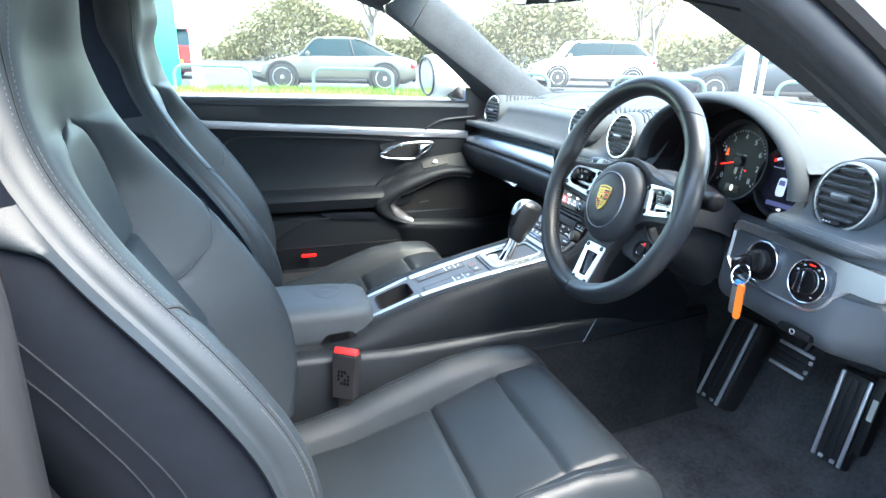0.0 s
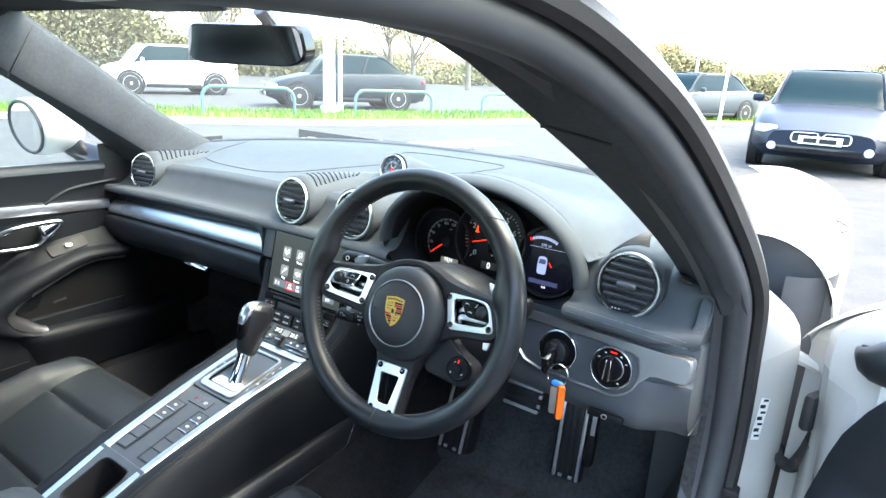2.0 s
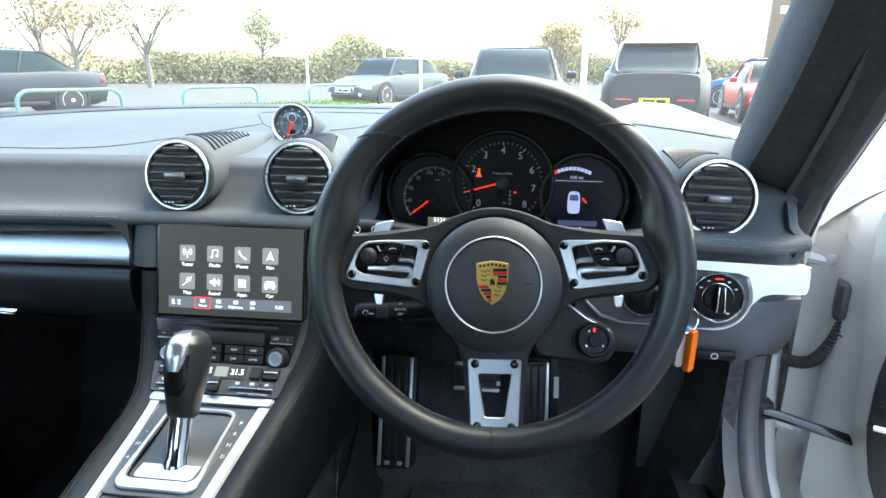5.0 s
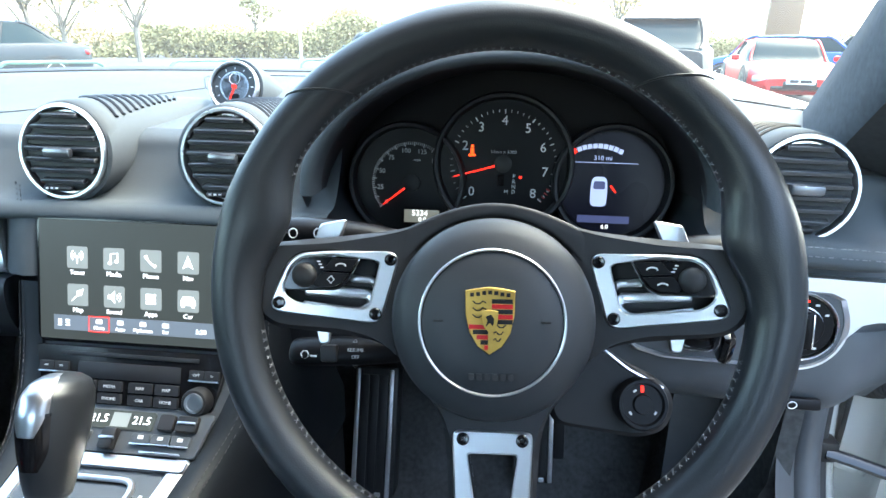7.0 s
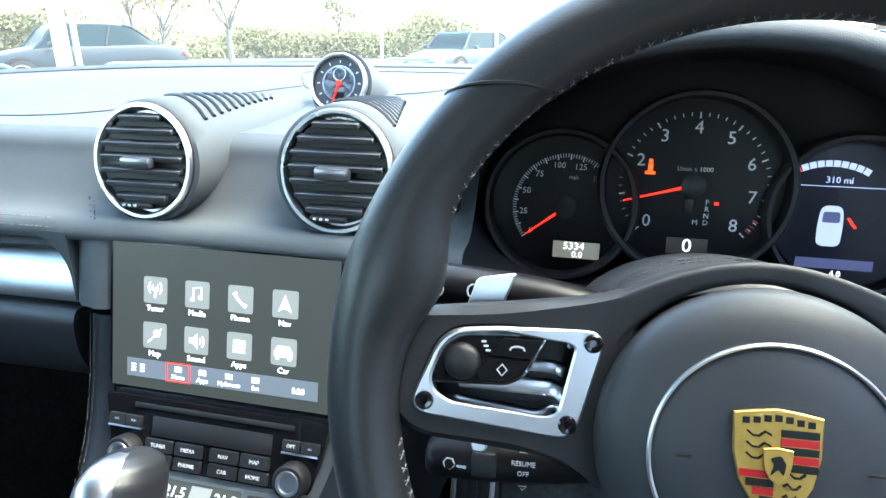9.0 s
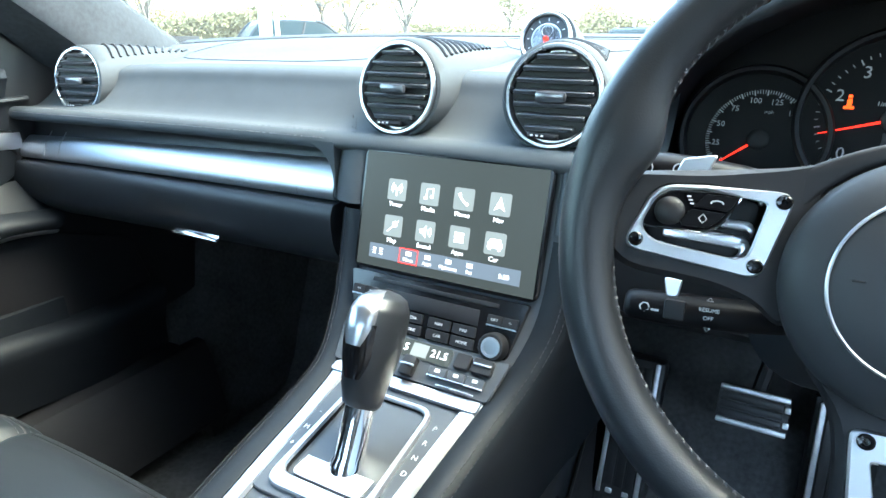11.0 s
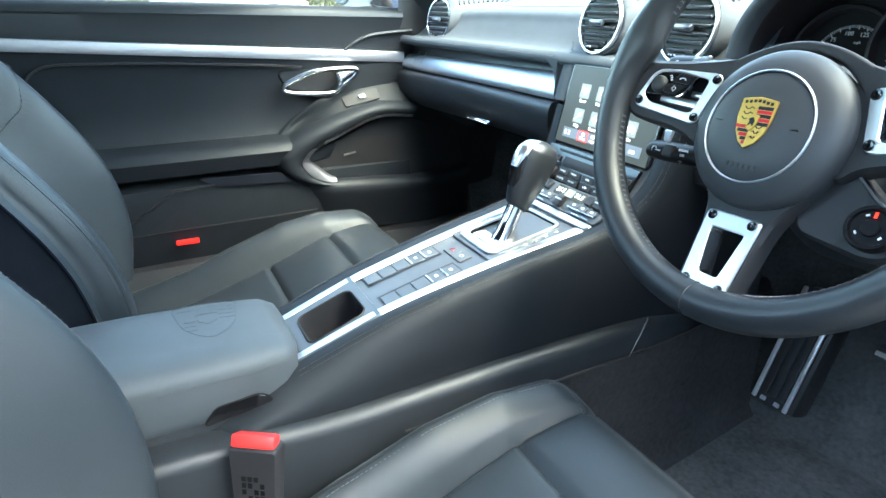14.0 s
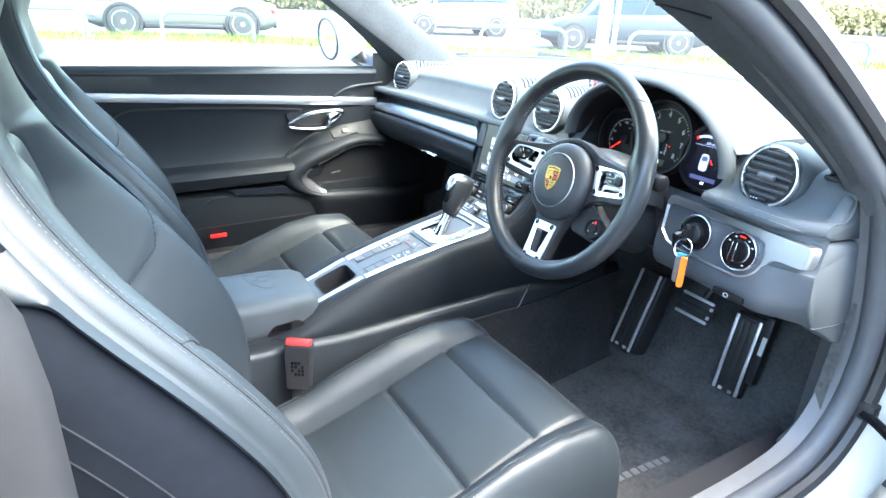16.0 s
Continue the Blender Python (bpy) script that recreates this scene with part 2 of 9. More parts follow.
def soft_poly(pts, r, n=4):
    """A polygon with its corners rounded."""
    out, m = [], len(pts)
    for i in range(m):
        p, a, b = Vector(pts[i]), Vector(pts[i - 1]), Vector(pts[(i + 1) % m])
        ra = min(r, (a - p).length * 0.45)
        rb = min(r, (b - p).length * 0.45)
        s, e = p + (a - p).normalized() * ra, p + (b - p).normalized() * rb
        out += [tuple(s.lerp(p, t / n).lerp(p.lerp(e, t / n), t / n)) for t in range(n + 1)]
    return out


def plate(bm, outline, h, m, holes=(), edge=0.0):
    """A flat plate of thickness h (local z from 0 to h), with holes, its upper rim chamfered by edge."""
    t = bmesh.new()
    loops = [outline, *holes]
    tops = []
    for k, lp in enumerate(loops):
        n = len(lp)
        c = Vector((sum(p[0] for p in lp) / n, sum(p[1] for p in lp) / n))
        lv = [(0, 0.0), (h - edge, 0.0), (h, edge)] if edge else [(0, 0.0), (h, 0.0)]
        rows = []
        for z, inset in lv:
            row = []
            for p in lp:
                d = Vector(p) - c
                q = c + d * (1 - (inset / max(d.length, 1e-6)) * (1 if k == 0 else -1))
                row.append((q.x, q.y, z))
            rows.append(row)
        vs = grid(t, rows, False, True)
        tops.append((vs[0], vs[-1]))
    for which in (0, 1):
        if len(loops) == 1:
            cap(t, tops[0][which])
        else:
            es = []
            for tp in tops:
                ring = tp[which]
                es += [t.edges.get((ring[i], ring[(i + 1) % len(ring)])) for i in range(len(ring))]
            bmesh.ops.triangle_fill(t, edges=es, use_beauty=True)
    return merge(bm, t, m)


def axes(o, x, y):
    """A pose at o whose local x and y lie along the given ways."""
    x = Vector(x).normalized()
    z = x.cross(Vector(y)).normalized()
    y = z.cross(x)
    m = Matrix((x, y, z)).transposed().to_4x4()
    m.translation = o
    return m


def text_mesh(string, size, m, depth=0.0003, align="CENTER"):
    cu = bpy.data.curves.new("text", "FONT")
    cu.body, cu.size, cu.extrude, cu.align_x, cu.align_y, cu.resolution_u = string, size, depth, align, "CENTER", 2
    ob = bpy.data.objects.new("text", cu)
    me = bpy.data.meshes.new_from_object(ob)
    bm = bmesh.new()
    bm.from_mesh(me)
    bpy.data.objects.remove(ob), bpy.data.curves.remove(cu), bpy.data.meshes.remove(me)
    bmesh.ops.transform(bm, matrix=m, verts=bm.verts[:])
    return bm


def lettering(name, string, size, m, mat, parent):
    return part(name, text_mesh(string, size, m), mat, parent)


def stitches(bm, pts, step=0.005, length=0.0035, r=0.00045, lift=None):
    """A row of short threads along a line."""
    p = [Vector(q) for q in pts]
    acc = 0.0
    for a, b in zip(p, p[1:]):
        d = b - a
        L = d.length
        if L < 1e-7:
            continue
        d = d / L
        while acc < L:
            q = a + d * acc
            e = a + d * min(acc + length, L)
            s = d.orthogonal().normalized() * r
            u = d.cross(s)
            v = [bm.verts.new(w) for w in (q + s, q + u, q - s, q - u, e + s, e + u, e - s, e - u)]
            for k in range(4):
                bm.faces.new((v[k], v[(k + 1) % 4], v[4 + (k + 1) % 4], v[4 + k]))
            acc += step
        acc -= L
    return bm


def smooth01(t):
    t = min(max(t, 0.0), 1.0)
    return t * t * (3 - 2 * t)


def lerp(a, b, t):
    return a + (b - a) * t


def table(xs, ys, x):
    """Smooth-stepped lookup."""
    if x <= xs[0]:
        return ys[0]
    for i in range(len(xs) - 1):
        if x <= xs[i + 1]:
            return lerp(ys[i], ys[i + 1], (x - xs[i]) / (xs[i + 1] - xs[i]))
    return ys[-1]


# ================= the car: x to its right, y ahead, z up from the ground =================
VENTS = [(-0.622, 0.002, 0.866), (-0.082, 0.002, 0.8795), (0.0845, 0.002, 0.8795), (0.6065, 0.000, 0.870)]
HOOD_X, HOOD_W, HOOD_Z, HOOD_H = 0.352, 0.180, 0.850, 0.1220   # instrument hood opening


def cowl_y(x):
    return 0.58 - 0.33 * (abs(x) / 0.705) ** 2.2


def dash_z(x, y):
    """Height of the dashboard's upper face."""
    yc = cowl_y(x)
    z = 0.896 + 0.040 * smooth01((y - 0.02) / (yc - 0.02)) - 0.020 * (abs(x) / 0.7) ** 4
    u = abs(x - HOOD_X) / (HOOD_W + 0.016)
    if u < 1.25:
        arch = HOOD_Z + (HOOD_H + 0.016) * math.sqrt(max(1 - min(u, 1) ** 2, 0)) if u < 1 else 0
        k = 1 - smooth01((y - 0.03) / 0.30)
        h = lerp(z, arch, k) if arch > z else z
        z = max(z, h)
    return z


def front_y(x):
    """Where the upper face breaks over towards the cabin."""
    return 0.062 - 0.020 * (abs(x) / 0.7) ** 2


def wrap(x):
    """The dashboard's end by the driver's door curves away ahead."""
    return 0.042 * smooth01((x - 0.650) / 0.075)


def hood_w(x):
    return abs(x - HOOD_X) < HOOD_W + 0.016


dashboard = thing("dashboard", "black leather-covered dashboard with round vents and aluminium trim", "dashboard")
# upper face
xs = [-0.715 + 1.43 * i / 150 for i in range(151)]
rows = []
for x in xs:
    y0, y1 = (0.0 if hood_w(x) else front_y(x)), cowl_y(x)
    rows.append([(x, lerp(y0, y1, (j / 22) ** 1.3), dash_z(x, lerp(y0, y1, (j / 22) ** 1.3))) for j in range(23)])
bm = B()
grid(bm, rows)
part("upper_pad", bm, DASH_VINYL, dashboard, "smooth grey-black leather upper pad", angle=50)


def face_rows(x0, x1, n):
    out = []
    for i in range(n + 1):
        x = lerp(x0, x1, i / n)
        yf = front_y(x)
        zt = dash_z(x, yf) if not hood_w(x) else 0.893
        led = -0.024 - 0.033 * (abs(x) / 0.7) ** 2
        zl = 0.823 - 0.004 * (abs(x) / 0.7)
        pr = spline([(x, yf, zt), (x, yf - 0.018, zt - 0.008), (x, yf - 0.028, zt - 0.026), (x, lerp(yf - 0.028, led, 0.42), lerp(zt - 0.026, zl, 0.68)), (x, led + 0.008, zl + 0.010), (x, led, zl), (x, led + 0.004, zl - 0.007), (x, led + 0.018, zl - 0.010), (x, led + 0.03, zl - 0.012)], 4)
        pr = [p + Vector((0, wrap(x) * (0.25 + 0.75 * smooth01((zt - p.z) / 0.05)), 0)) for p in pr]
        out.append(pr)
    return out


bm = B()
grid(bm, face_rows(-0.715, 0.186, 90))
part("passenger_face", bm, DASH_VINYL, dashboard, angle=50)
bm = B()
grid(bm, face_rows(0.528, 0.715, 24))
part("driver_face", bm, DASH_VINYL, dashboard, angle=50)
# stitched ledge
bm = B()
for dz in (0.004, 0.011):
    stitches(bm, [(x, -0.0255 - 0.033 * (abs(x) / 0.7) ** 2 + dz * 0.55, 0.823 - 0.004 * abs(x) / 0.7 + dz) for x in [-0.70 + 0.54 * i / 60 for i in range(61)]])
    stitches(bm, [(x, -0.0255 - 0.033 * (abs(x) / 0.7) ** 2 + dz * 0.55, 0.823 - 0.004 * abs(x) / 0.7 + dz) for x in [0.535 + 0.17 * i / 20 for i in range(21)]])
part("stitching", bm, DASH_STITCH, dashboard)
# airbag outline on the pad
bm = B()
line = spline([(x, y, 0) for x, y in ((-0.60, 0.30), (-0.585, 0.16), (-0.50, 0.115), (-0.36, 0.10), (-0.26, 0.125), (-0.17, 0.24), (-0.10, 0.33))], 8)
tube(bm, [(p.x, p.y, dash_z(p.x, p.y) + 0.0004) for p in line], 0.0008, 5)
part("airbag_seam", bm, DARK, dashboard)
bm = B()
line = spline([(x, y, 0) for x, y in ((0.040, 0.285), (0.085, 0.315), (0.120, 0.375), (0.150, 0.455), (0.060, 0.478), (-0.060, 0.478), (-0.150, 0.455), (-0.120, 0.375), (-0.085, 0.315), (-0.040, 0.285))], 6)
tube(bm, [(p.x, p.y, dash_z(p.x, p.y) + 0.0003) for p in line], 0.0010, 5)
part("panel_seam", bm, DARK, dashboard)

# lower face, passenger side: groove, aluminium strip, glovebox
bm = B()
rows = []
for i in range(61):
    x = lerp(-0.715, -0.150, i / 60)
    b = 0.034 * (abs(x) / 0.7) ** 2 - 0.020
    rows.append(spline([(x, -0.018 - b, 0.813), (x, -0.010 - b, 0.802), (x, -0.030 - b, 0.757), (x, -0.046 - b, 0.752), (x, -0.052 - b, 0.735), (x, -0.048 - b, 0.705), (x, -0.030 - b, 0.680), (x, 0.005 - b, 0.666), (x, 0.10, 0.655), (x, 0.22, 0.64)], 4))
vs = grid(bm, rows)
cap(bm, [r for r in vs[-1]])
part("glovebox", bm, LEATHER, dashboard, "dark glovebox lid with chrome latch", angle=50)
bm = B()
rows = []
for i in range(41):
    x = lerp(-0.712, -0.154, i / 40)
    b = 0.034 * (abs(x) / 0.7) ** 2 - 0.020
    zt = lerp(0.785, 0.798, i / 40)
    rows.append(spline([(x, -0.010 - b, zt), (x, -0.022 - b, zt + 0.001), (x, -0.034 - b, lerp(zt, 0.757, 0.35)), (x, -0.040 - b, lerp(zt, 0.757, 0.8)), (x, -0.036 - b, 0.756), (x, -0.02 - b, 0.756)], 4))
vs = grid(bm, rows)
cap(bm, vs[-1][:]), cap(bm, vs[0][:])
strip = part("trim_strip", bm, BRUSHED, dashboard, "satin aluminium dash trim strip", angle=50)
for x in (-0.655, -0.625, -0.205):
    b = 0.034 * (abs(x) / 0.7) ** 2 - 0.020
    bm = B()
    tube(bm, [(x, -0.0225 - b, 0.796), (x, -0.0345 - b, 0.781), (x, -0.0403 - b, 0.764), (x, -0.0385 - b, 0.757)], 0.0006, 4)
    part("joint", bm, STEEL, strip)
bm = B()
box(bm, (-0.356, -0.046, 0.691), (0.080, 0.010, 0.0045), (35, 0, 0), 0.0018)
part("glovebox_latch", bm, CHROME, dashboard, "chrome latch")

# lower face, driver side
bm = B()
rows = []
for i in range(41):
    x = lerp(0.445, 0.715, i / 40)
    b = 0.034 * (abs(x) / 0.7) ** 2 - 0.020
    k = smooth01((x - 0.64) / 0.07)
    rows.append(spline([(x, -0.018 - b, 0.811), (x, -0.014 - b, 0.802), (x, -0.022 - b, 0.757), (x, -0.028 - b, 0.750), (x, -0.034 - b + 0.01 * k, 0.72), (x, -0.034 - b + 0.02 * k, 0.690), (x, -0.015 - b + 0.03 * k, 0.667), (x, 0.03, 0.655), (x, 0.12, 0.645), (x, 0.22, 0.64)], 4))
    rows[-1] = [p + Vector((0, 0.6 * wrap(x) * smooth01((p.z - 0.645) / 0.04), 0)) for p in rows[-1]]
grid(bm, rows)
part("knee_panel", bm, KNEE_VINYL, dashboard, angle=50)
# aluminium bezel that runs round the ignition and the light switch
arc = lambda r, a0, a1, n: [(0.609 + r * math.cos(radians(lerp(a0, a1, k / n))), 0.7565 + r * math.sin(radians(lerp(a0, a1, k / n)))) for k in range(n + 1)]
ol = [(0.452, 0.790), (0.456, 0.799), (0.462, 0.801), (0.707, 0.7985), (0.712, 0.797), (0.7145, 0.792), (0.7145, 0.772), (0.712, 0.7655), (0.706, 0.764), (0.676, 0.7635), (0.664, 0.760), (0.656, 0.751)] + arc(0.0430, -15, -90, 10) + [(0.56, 0.7140), (0.50, 0.7150), (0.474, 0.721), (0.456, 0.738)]
hole = [(0.459, 0.782), (0.466, 0.7870), (0.58, 0.7850), (0.632, 0.7835), (0.643, 0.779)] + arc(0.0392, 22, -90, 14) + [(0.56, 0.7175), (0.502, 0.7185), (0.478, 0.7245), (0.4605, 0.740)]
bm = B()
PM = axes((0, 0.003, 0.757), (1, -0.05, 0), (0, 0.16, 1))
sh = lambda pts: [(x, z - 0.757) for x, z in pts]
plate(bm, sh(ol), 0.022, PM @ Matrix.Translation((0, 0, -0.012)), [sh(hole)], 0.003)
for v in bm.verts:
    q = PM.inverted() @ v.co
    if q.x < 0.50 and q.z < 0.004:
        v.co = PM @ Vector((q.x, q.y, 0.004))
bezel = part("switch_bezel", bm, BEZEL, dashboard, "satin aluminium bezel round ignition and light switch", angle=30)
bm = B()
plate(bm, [(x * 1.0, z) for x, z in sh(hole)], 0.006, PM)
part("switch_panel", bm, CONSOLE_FACE, dashboard)
for cx in (0.528, 0.611):
    m = PM @ Matrix.Translation((cx, -0.002, 0.006))
    bm = B()
    lathe(bm, [(0.0302, 0), (0.0302, 0.008), (0.0294, 0.0087), (0.0286, 0.008), (0.0284, 0.002)], m, 40)
    r = part("switch_ring", bm, ALU, bezel, "thin silver ring")
    bm = B()
    lathe(bm, [(0.0278, 0), (0.0278, 0.004), (0.0265, 0.006), (0.0, 0.006)], m, 40)
    d = part("switch_face", bm, DIAL_BLACK, bezel)
    if cx > 0.55:
        bm = B()
        lathe(bm, [(0.0175, 0.006), (0.017, 0.011), (0.016, 0.012), (0.0, 0.012)], m, 32)
        box(bm, m @ Vector((0, 0, 0.016)), (0.0085, 0.033, 0.014), PM.to_3x3().to_4x4(), 0.003)
        part("light_switch", bm, DIAL_BLACK, bezel, "black rotary headlight switch")
        bm = B()
        lathe(bm, [(0.0182, 0.006), (0.0182, 0.0075), (0.0176, 0.0078), (0.0174, 0.006)], m, 36)
        part("inner_ring", bm, ALU, bezel)
        for q in (-1, 1):
            bm = B()
            box(bm, m @ Vector((q * 0.0038, 0, 0.0205)), (0.0020, 0.030, 0.004), PM.to_3x3().to_4x4() @ pose(0, 0, 0, 0, 0, q * 2.5), 0.0006)
            part("chrome_edge", bm, CHROME, bezel)
        bm = B()
        for a in (-60, -30, 30, 60, 180 - 35):
            box(bm, m @ Vector((0.0228 * math.sin(radians(a)), 0.0228 * math.cos(radians(a)), 0.0063)), (0.0032, 0.0018, 0.0006), PM.to_3x3().to_4x4())
        part("symbol", bm, PRINT, bezel)
        bm = B()
        box(bm, m @ Vector((0, 0.0228, 0.0065)), (0.0095, 0.0018, 0.0008), PM.to_3x3().to_4x4())
        part("symbol", bm, RED_LIT, bezel)
    else:
        bm = B()
        lathe(bm, [(0.017, 0.006), (0.017, 0.016), (0.014, 0.018), (0.0, 0.018)], m, 28)
        box(bm, m @ Vector((0, 0, 0.022)), (0.012, 0.028, 0.014), PM.to_3x3().to_4x4(), 0.003)
        part("ignition_lock", bm, DARK, bezel)
# parking brake switch under the knee panel's edge
bm = B()
box(bm, (0.612, -0.042, 0.683), (0.052, 0.014, 0.011), (-20, 0, 0), 0.003)
pb = part("parking_brake_switch", bm, DIAL_BLACK, dashboard, "black parking brake switch")
bm = B()
tube(bm, [(0.612 + 0.004 * math.cos(k * math.tau / 12), -0.0502, 0.685 + 0.0035 * math.sin(k * math.tau / 12)) for k in range(12)], 0.0005, 4, True)
part("symbol", bm, PRINT, pb)
# panel ends beside the door openings: padded upper cheek, plain lower cheek
for s in (-1, 1):
    for nm, ol in (("upper_cheek", [(-0.054, 0.8015), (-0.0575, 0.812), (-0.055, 0.823), (-0.046, 0.830), (-0.014, 0.832), (0.012, 0.847), (0.028, 0.863), (0.045, 0.870), (0.070, 0.860), (0.094, 0.835), (0.118, 0.790)]), ("lower_cheek", [(-0.050, 0.7985), (0.119, 0.7875), (0.140, 0.70), (0.148, 0.60), (0.115, 0.606), (0.070, 0.630), (0.030, 0.651), (-0.002, 0.668), (-0.034, 0.691), (-0.050, 0.72), (-0.054, 0.75), (-0.046, 0.765)])):
        bm = B()
        ol = [(y + 0.040 * smooth01((0.035 - y) / 0.09), z) for y, z in ol]
        plate(bm, soft_poly(ol, 0.006), 0.013, axes((0.6995, 0, 0), (0, 1, 0), (0, 0, 1)) if s > 0 else Matrix.Diagonal((-1, 1, 1, 1)) @ axes((0.6995, 0, 0), (0, 1, 0), (0, 0, 1)), (), 0.006)
        part(nm, bm, DASH_VINYL, dashboard, angle=50)

# defroster slots on top, behind each vent
for vx, vy, vz in VENTS:
    s = -1 if vx > 0.3 else 1
    for k in range(11):
        pts = []
        for j in range(7):
            a = radians(lerp(104 - 2.5 * k, 40 + 2.5 * k, j / 6))
            y = vy + 0.046 + 0.0125 * k - 0.018 * j / 6
            t = (y - vy) / 0.24
            rr = 0.0500 * (1 - 0.20 * t * t) + 0.0006
            x = vx + (-0.02 if vx > 0 else 0.02) * t + s * rr * math.cos(a)
            z = lerp(vz, 0.862 + (0.012 if abs(vx) < 0.2 else 0), t) + rr * math.sin(a)
            pts.append((x, y, max(z, dash_z(x, y) + 0.0008)))
        bm = B()
        tube(bm, pts, 0.0021, 6)
        part("defroster_slot", bm, DARK, dashboard)


SLAT = material("vent_slats", (0.060, 0.063, 0.068), 0.30, var=0.1)


TAB = material("dark_chrome", (0.22, 0.23, 0.25), 0.3, 0.8, var=0.05)


# ---- round vents ----
def vent(vx, vy, vz, yaw):
    m0 = Matrix.Translation((vx, vy + 0.0, vz)) @ Matrix.Rotation(radians(yaw), 4, "Z") @ axes((0, 0, 0), (1, 0, 0), (0, 0.17, 0.985))
    v = thing("air_vent", "round black air vent with satin silver ring", "air vent", (vx, vy, vz), "dashboard vents")
    # bulging housing that runs back into the pad
    bm = B()
    rings = []
    n = 40
    for t in [i / 12 for i in range(13)]:
        c = m0 @ Vector((0, 0, 0.0))
        y = lerp(c.y - 0.002, 0.24, t)
        r = 0.0500 * (1 - 0.20 * t ** 2)
        zc = lerp(vz, 0.862 + (0.012 if abs(vx) < 0.2 else 0), t)
        rr = r * (1 if t else 0.93)
        rings.append([(vx + lerp(0.0, -0.02 if vx > 0 else 0.02, t) + rr * math.cos(k * math.tau / n), y + 0.17 * rr * math.sin(k * math.tau / n) * (1 - t) + 0.0, zc + rr * 1.0 * math.sin(k * math.tau / n)) for k in range(n)])
    rings.insert(1, [Vector(p).lerp(Vector(q), 0.7) + Vector((0, -0.0125, 0)) for p, q in zip(rings[0], rings[1])])
    grid(bm, rings, False, True)
    part("housing", bm, DASH_VINYL, v, angle=60)
    bm = B()
    lathe(bm, [(0.0455, -0.005), (0.0455, 0.003), (0.0442, 0.0055), (0.0418, 0.0055), (0.0398, 0.002), (0.0398, -0.004)], m0, 48, 1.0, 1.03)
    part("ring", bm, ALU, v, "satin silver ring")
    bm = B()
    lathe(bm, [(0.039, -0.002), (0.039, 0.0008), (0.0, 0.0008)], m0, 40)
    part("backing", bm, DARK, v)
    for k in range(7):
        h = -0.030 + 0.0105 * k
        w = 2 * math.sqrt(max(0.0382 ** 2 - h * h, 1e-6)) - 0.002
        bm = B()
        box(bm, m0 @ Vector((0, h + 0.002, 0.0035)), (w, 0.0040, 0.0085), m0.to_3x3().to_4x4() @ pose(0, 0, 0, 20, 0, 0), 0.0006, 1)
        part("slat", bm, SLAT, v)
    bm = B()
    box(bm, m0 @ Vector((0.0, -0.001, 0.010)), (0.028, 0.0095, 0.008), m0.to_3x3().to_4x4() @ pose(0, 0, 0, 12, 0, 0), 0.003)
    part("tab", bm, TAB, v, "dark chrome tab")
    bm = B()
    box(bm, m0 @ Vector((-0.004, -0.0355, 0.006)), (0.030, 0.005, 0.006), m0.to_3x3().to_4x4(), 0.0022)
    part("thumbwheel", bm, PLASTIC, v)
    bm = B()
    for q in (-0.014, -0.009, -0.004):
        box(bm, m0 @ Vector((q, -0.0355, 0.0092)), (0.0025, 0.0018, 0.0006), m0.to_3x3().to_4x4())
    part("marking", bm, PRINT, v)
    return v


for (vx, vy, vz), yaw in zip(VENTS, (8, 0, 0, -4)):
    vent(vx, vy, vz, yaw)
# small side vent at the window
for k in range(5):
    bm = B()
    box(bm, (0.672 + 0.002 * k, 0.040 + 0.0085 * k, dash_z(0.672, 0.05) - 0.0005), (0.020, 0.0035, 0.006), (0, 12, 12), 0.001)
    part("side_vent_slat", bm, DARK, dashboard)

# ---- dashboard clock ----
clock = thing("dashboard_clock", "round black stopwatch in silver ring on dashboard", "clock", (-0.003, 0.231, 0.905))
cm = axes((-0.003, 0.222, 0.930), (1, 0, 0), (0, 0.30, 0.95))
bm = B()
rings = []
for t in [i / 10 for i in range(11)]:
    r = 0.036 * (1 - 0.55 * t ** 1.6)
    c = Vector((-0.003, lerp(0.226, 0.37, t), lerp(0.928, 0.905, t)))
    rings.append([c + Vector((r * math.cos(k * math.tau / 36), 0.3 * r * math.sin(k * math.tau / 36) * (1 - t), r * math.sin(k * math.tau / 36))) for k in range(36)])
loft(bm, rings)
part("housing", bm, DASH_VINYL, clock, angle=50)
bm = B()
lathe(bm, [(0.0325, -0.002), (0.0325, 0.0055), (0.0312, 0.0070), (0.0292, 0.0055), (0.0285, -0.001)], cm, 40)
part("bezel", bm, BEZEL, clock, "polished silver bezel")
bm = B()
lathe(bm, [(0.0285, -0.001), (0.0285, 0.0015), (0.0, 0.0015)], cm, 40)
part("dial", bm, material("grey_dial", (0.035, 0.036, 0.038), 0.4, var=0.08), clock, "dark grey dial")
bm = B()
lathe(bm, [(0.0195, 0.0015), (0.0193, 0.0024), (0.0178, 0.0024), (0.0176, 0.0015)], cm, 36)
part("inner_ring", bm, ALU, clock, "thin silver scale ring")
bm = B()
for k in range(12):
    a = k * math.tau / 12
    box(bm, cm @ Vector((0.0236 * math.sin(a), 0.0236 * math.cos(a), 0.002)), (0.0011, 0.0030, 0.0004), cm.to_3x3().to_4x4() @ Matrix.Rotation(-a, 4, "Z"))
tube(bm, [cm @ Vector((0.007 * math.cos(k * math.tau / 20), 0.010 + 0.007 * math.sin(k * math.tau / 20), 0.002)) for k in range(20)], 0.0004, 4, True)
part("scale", bm, PRINT, clock)
bm = B()
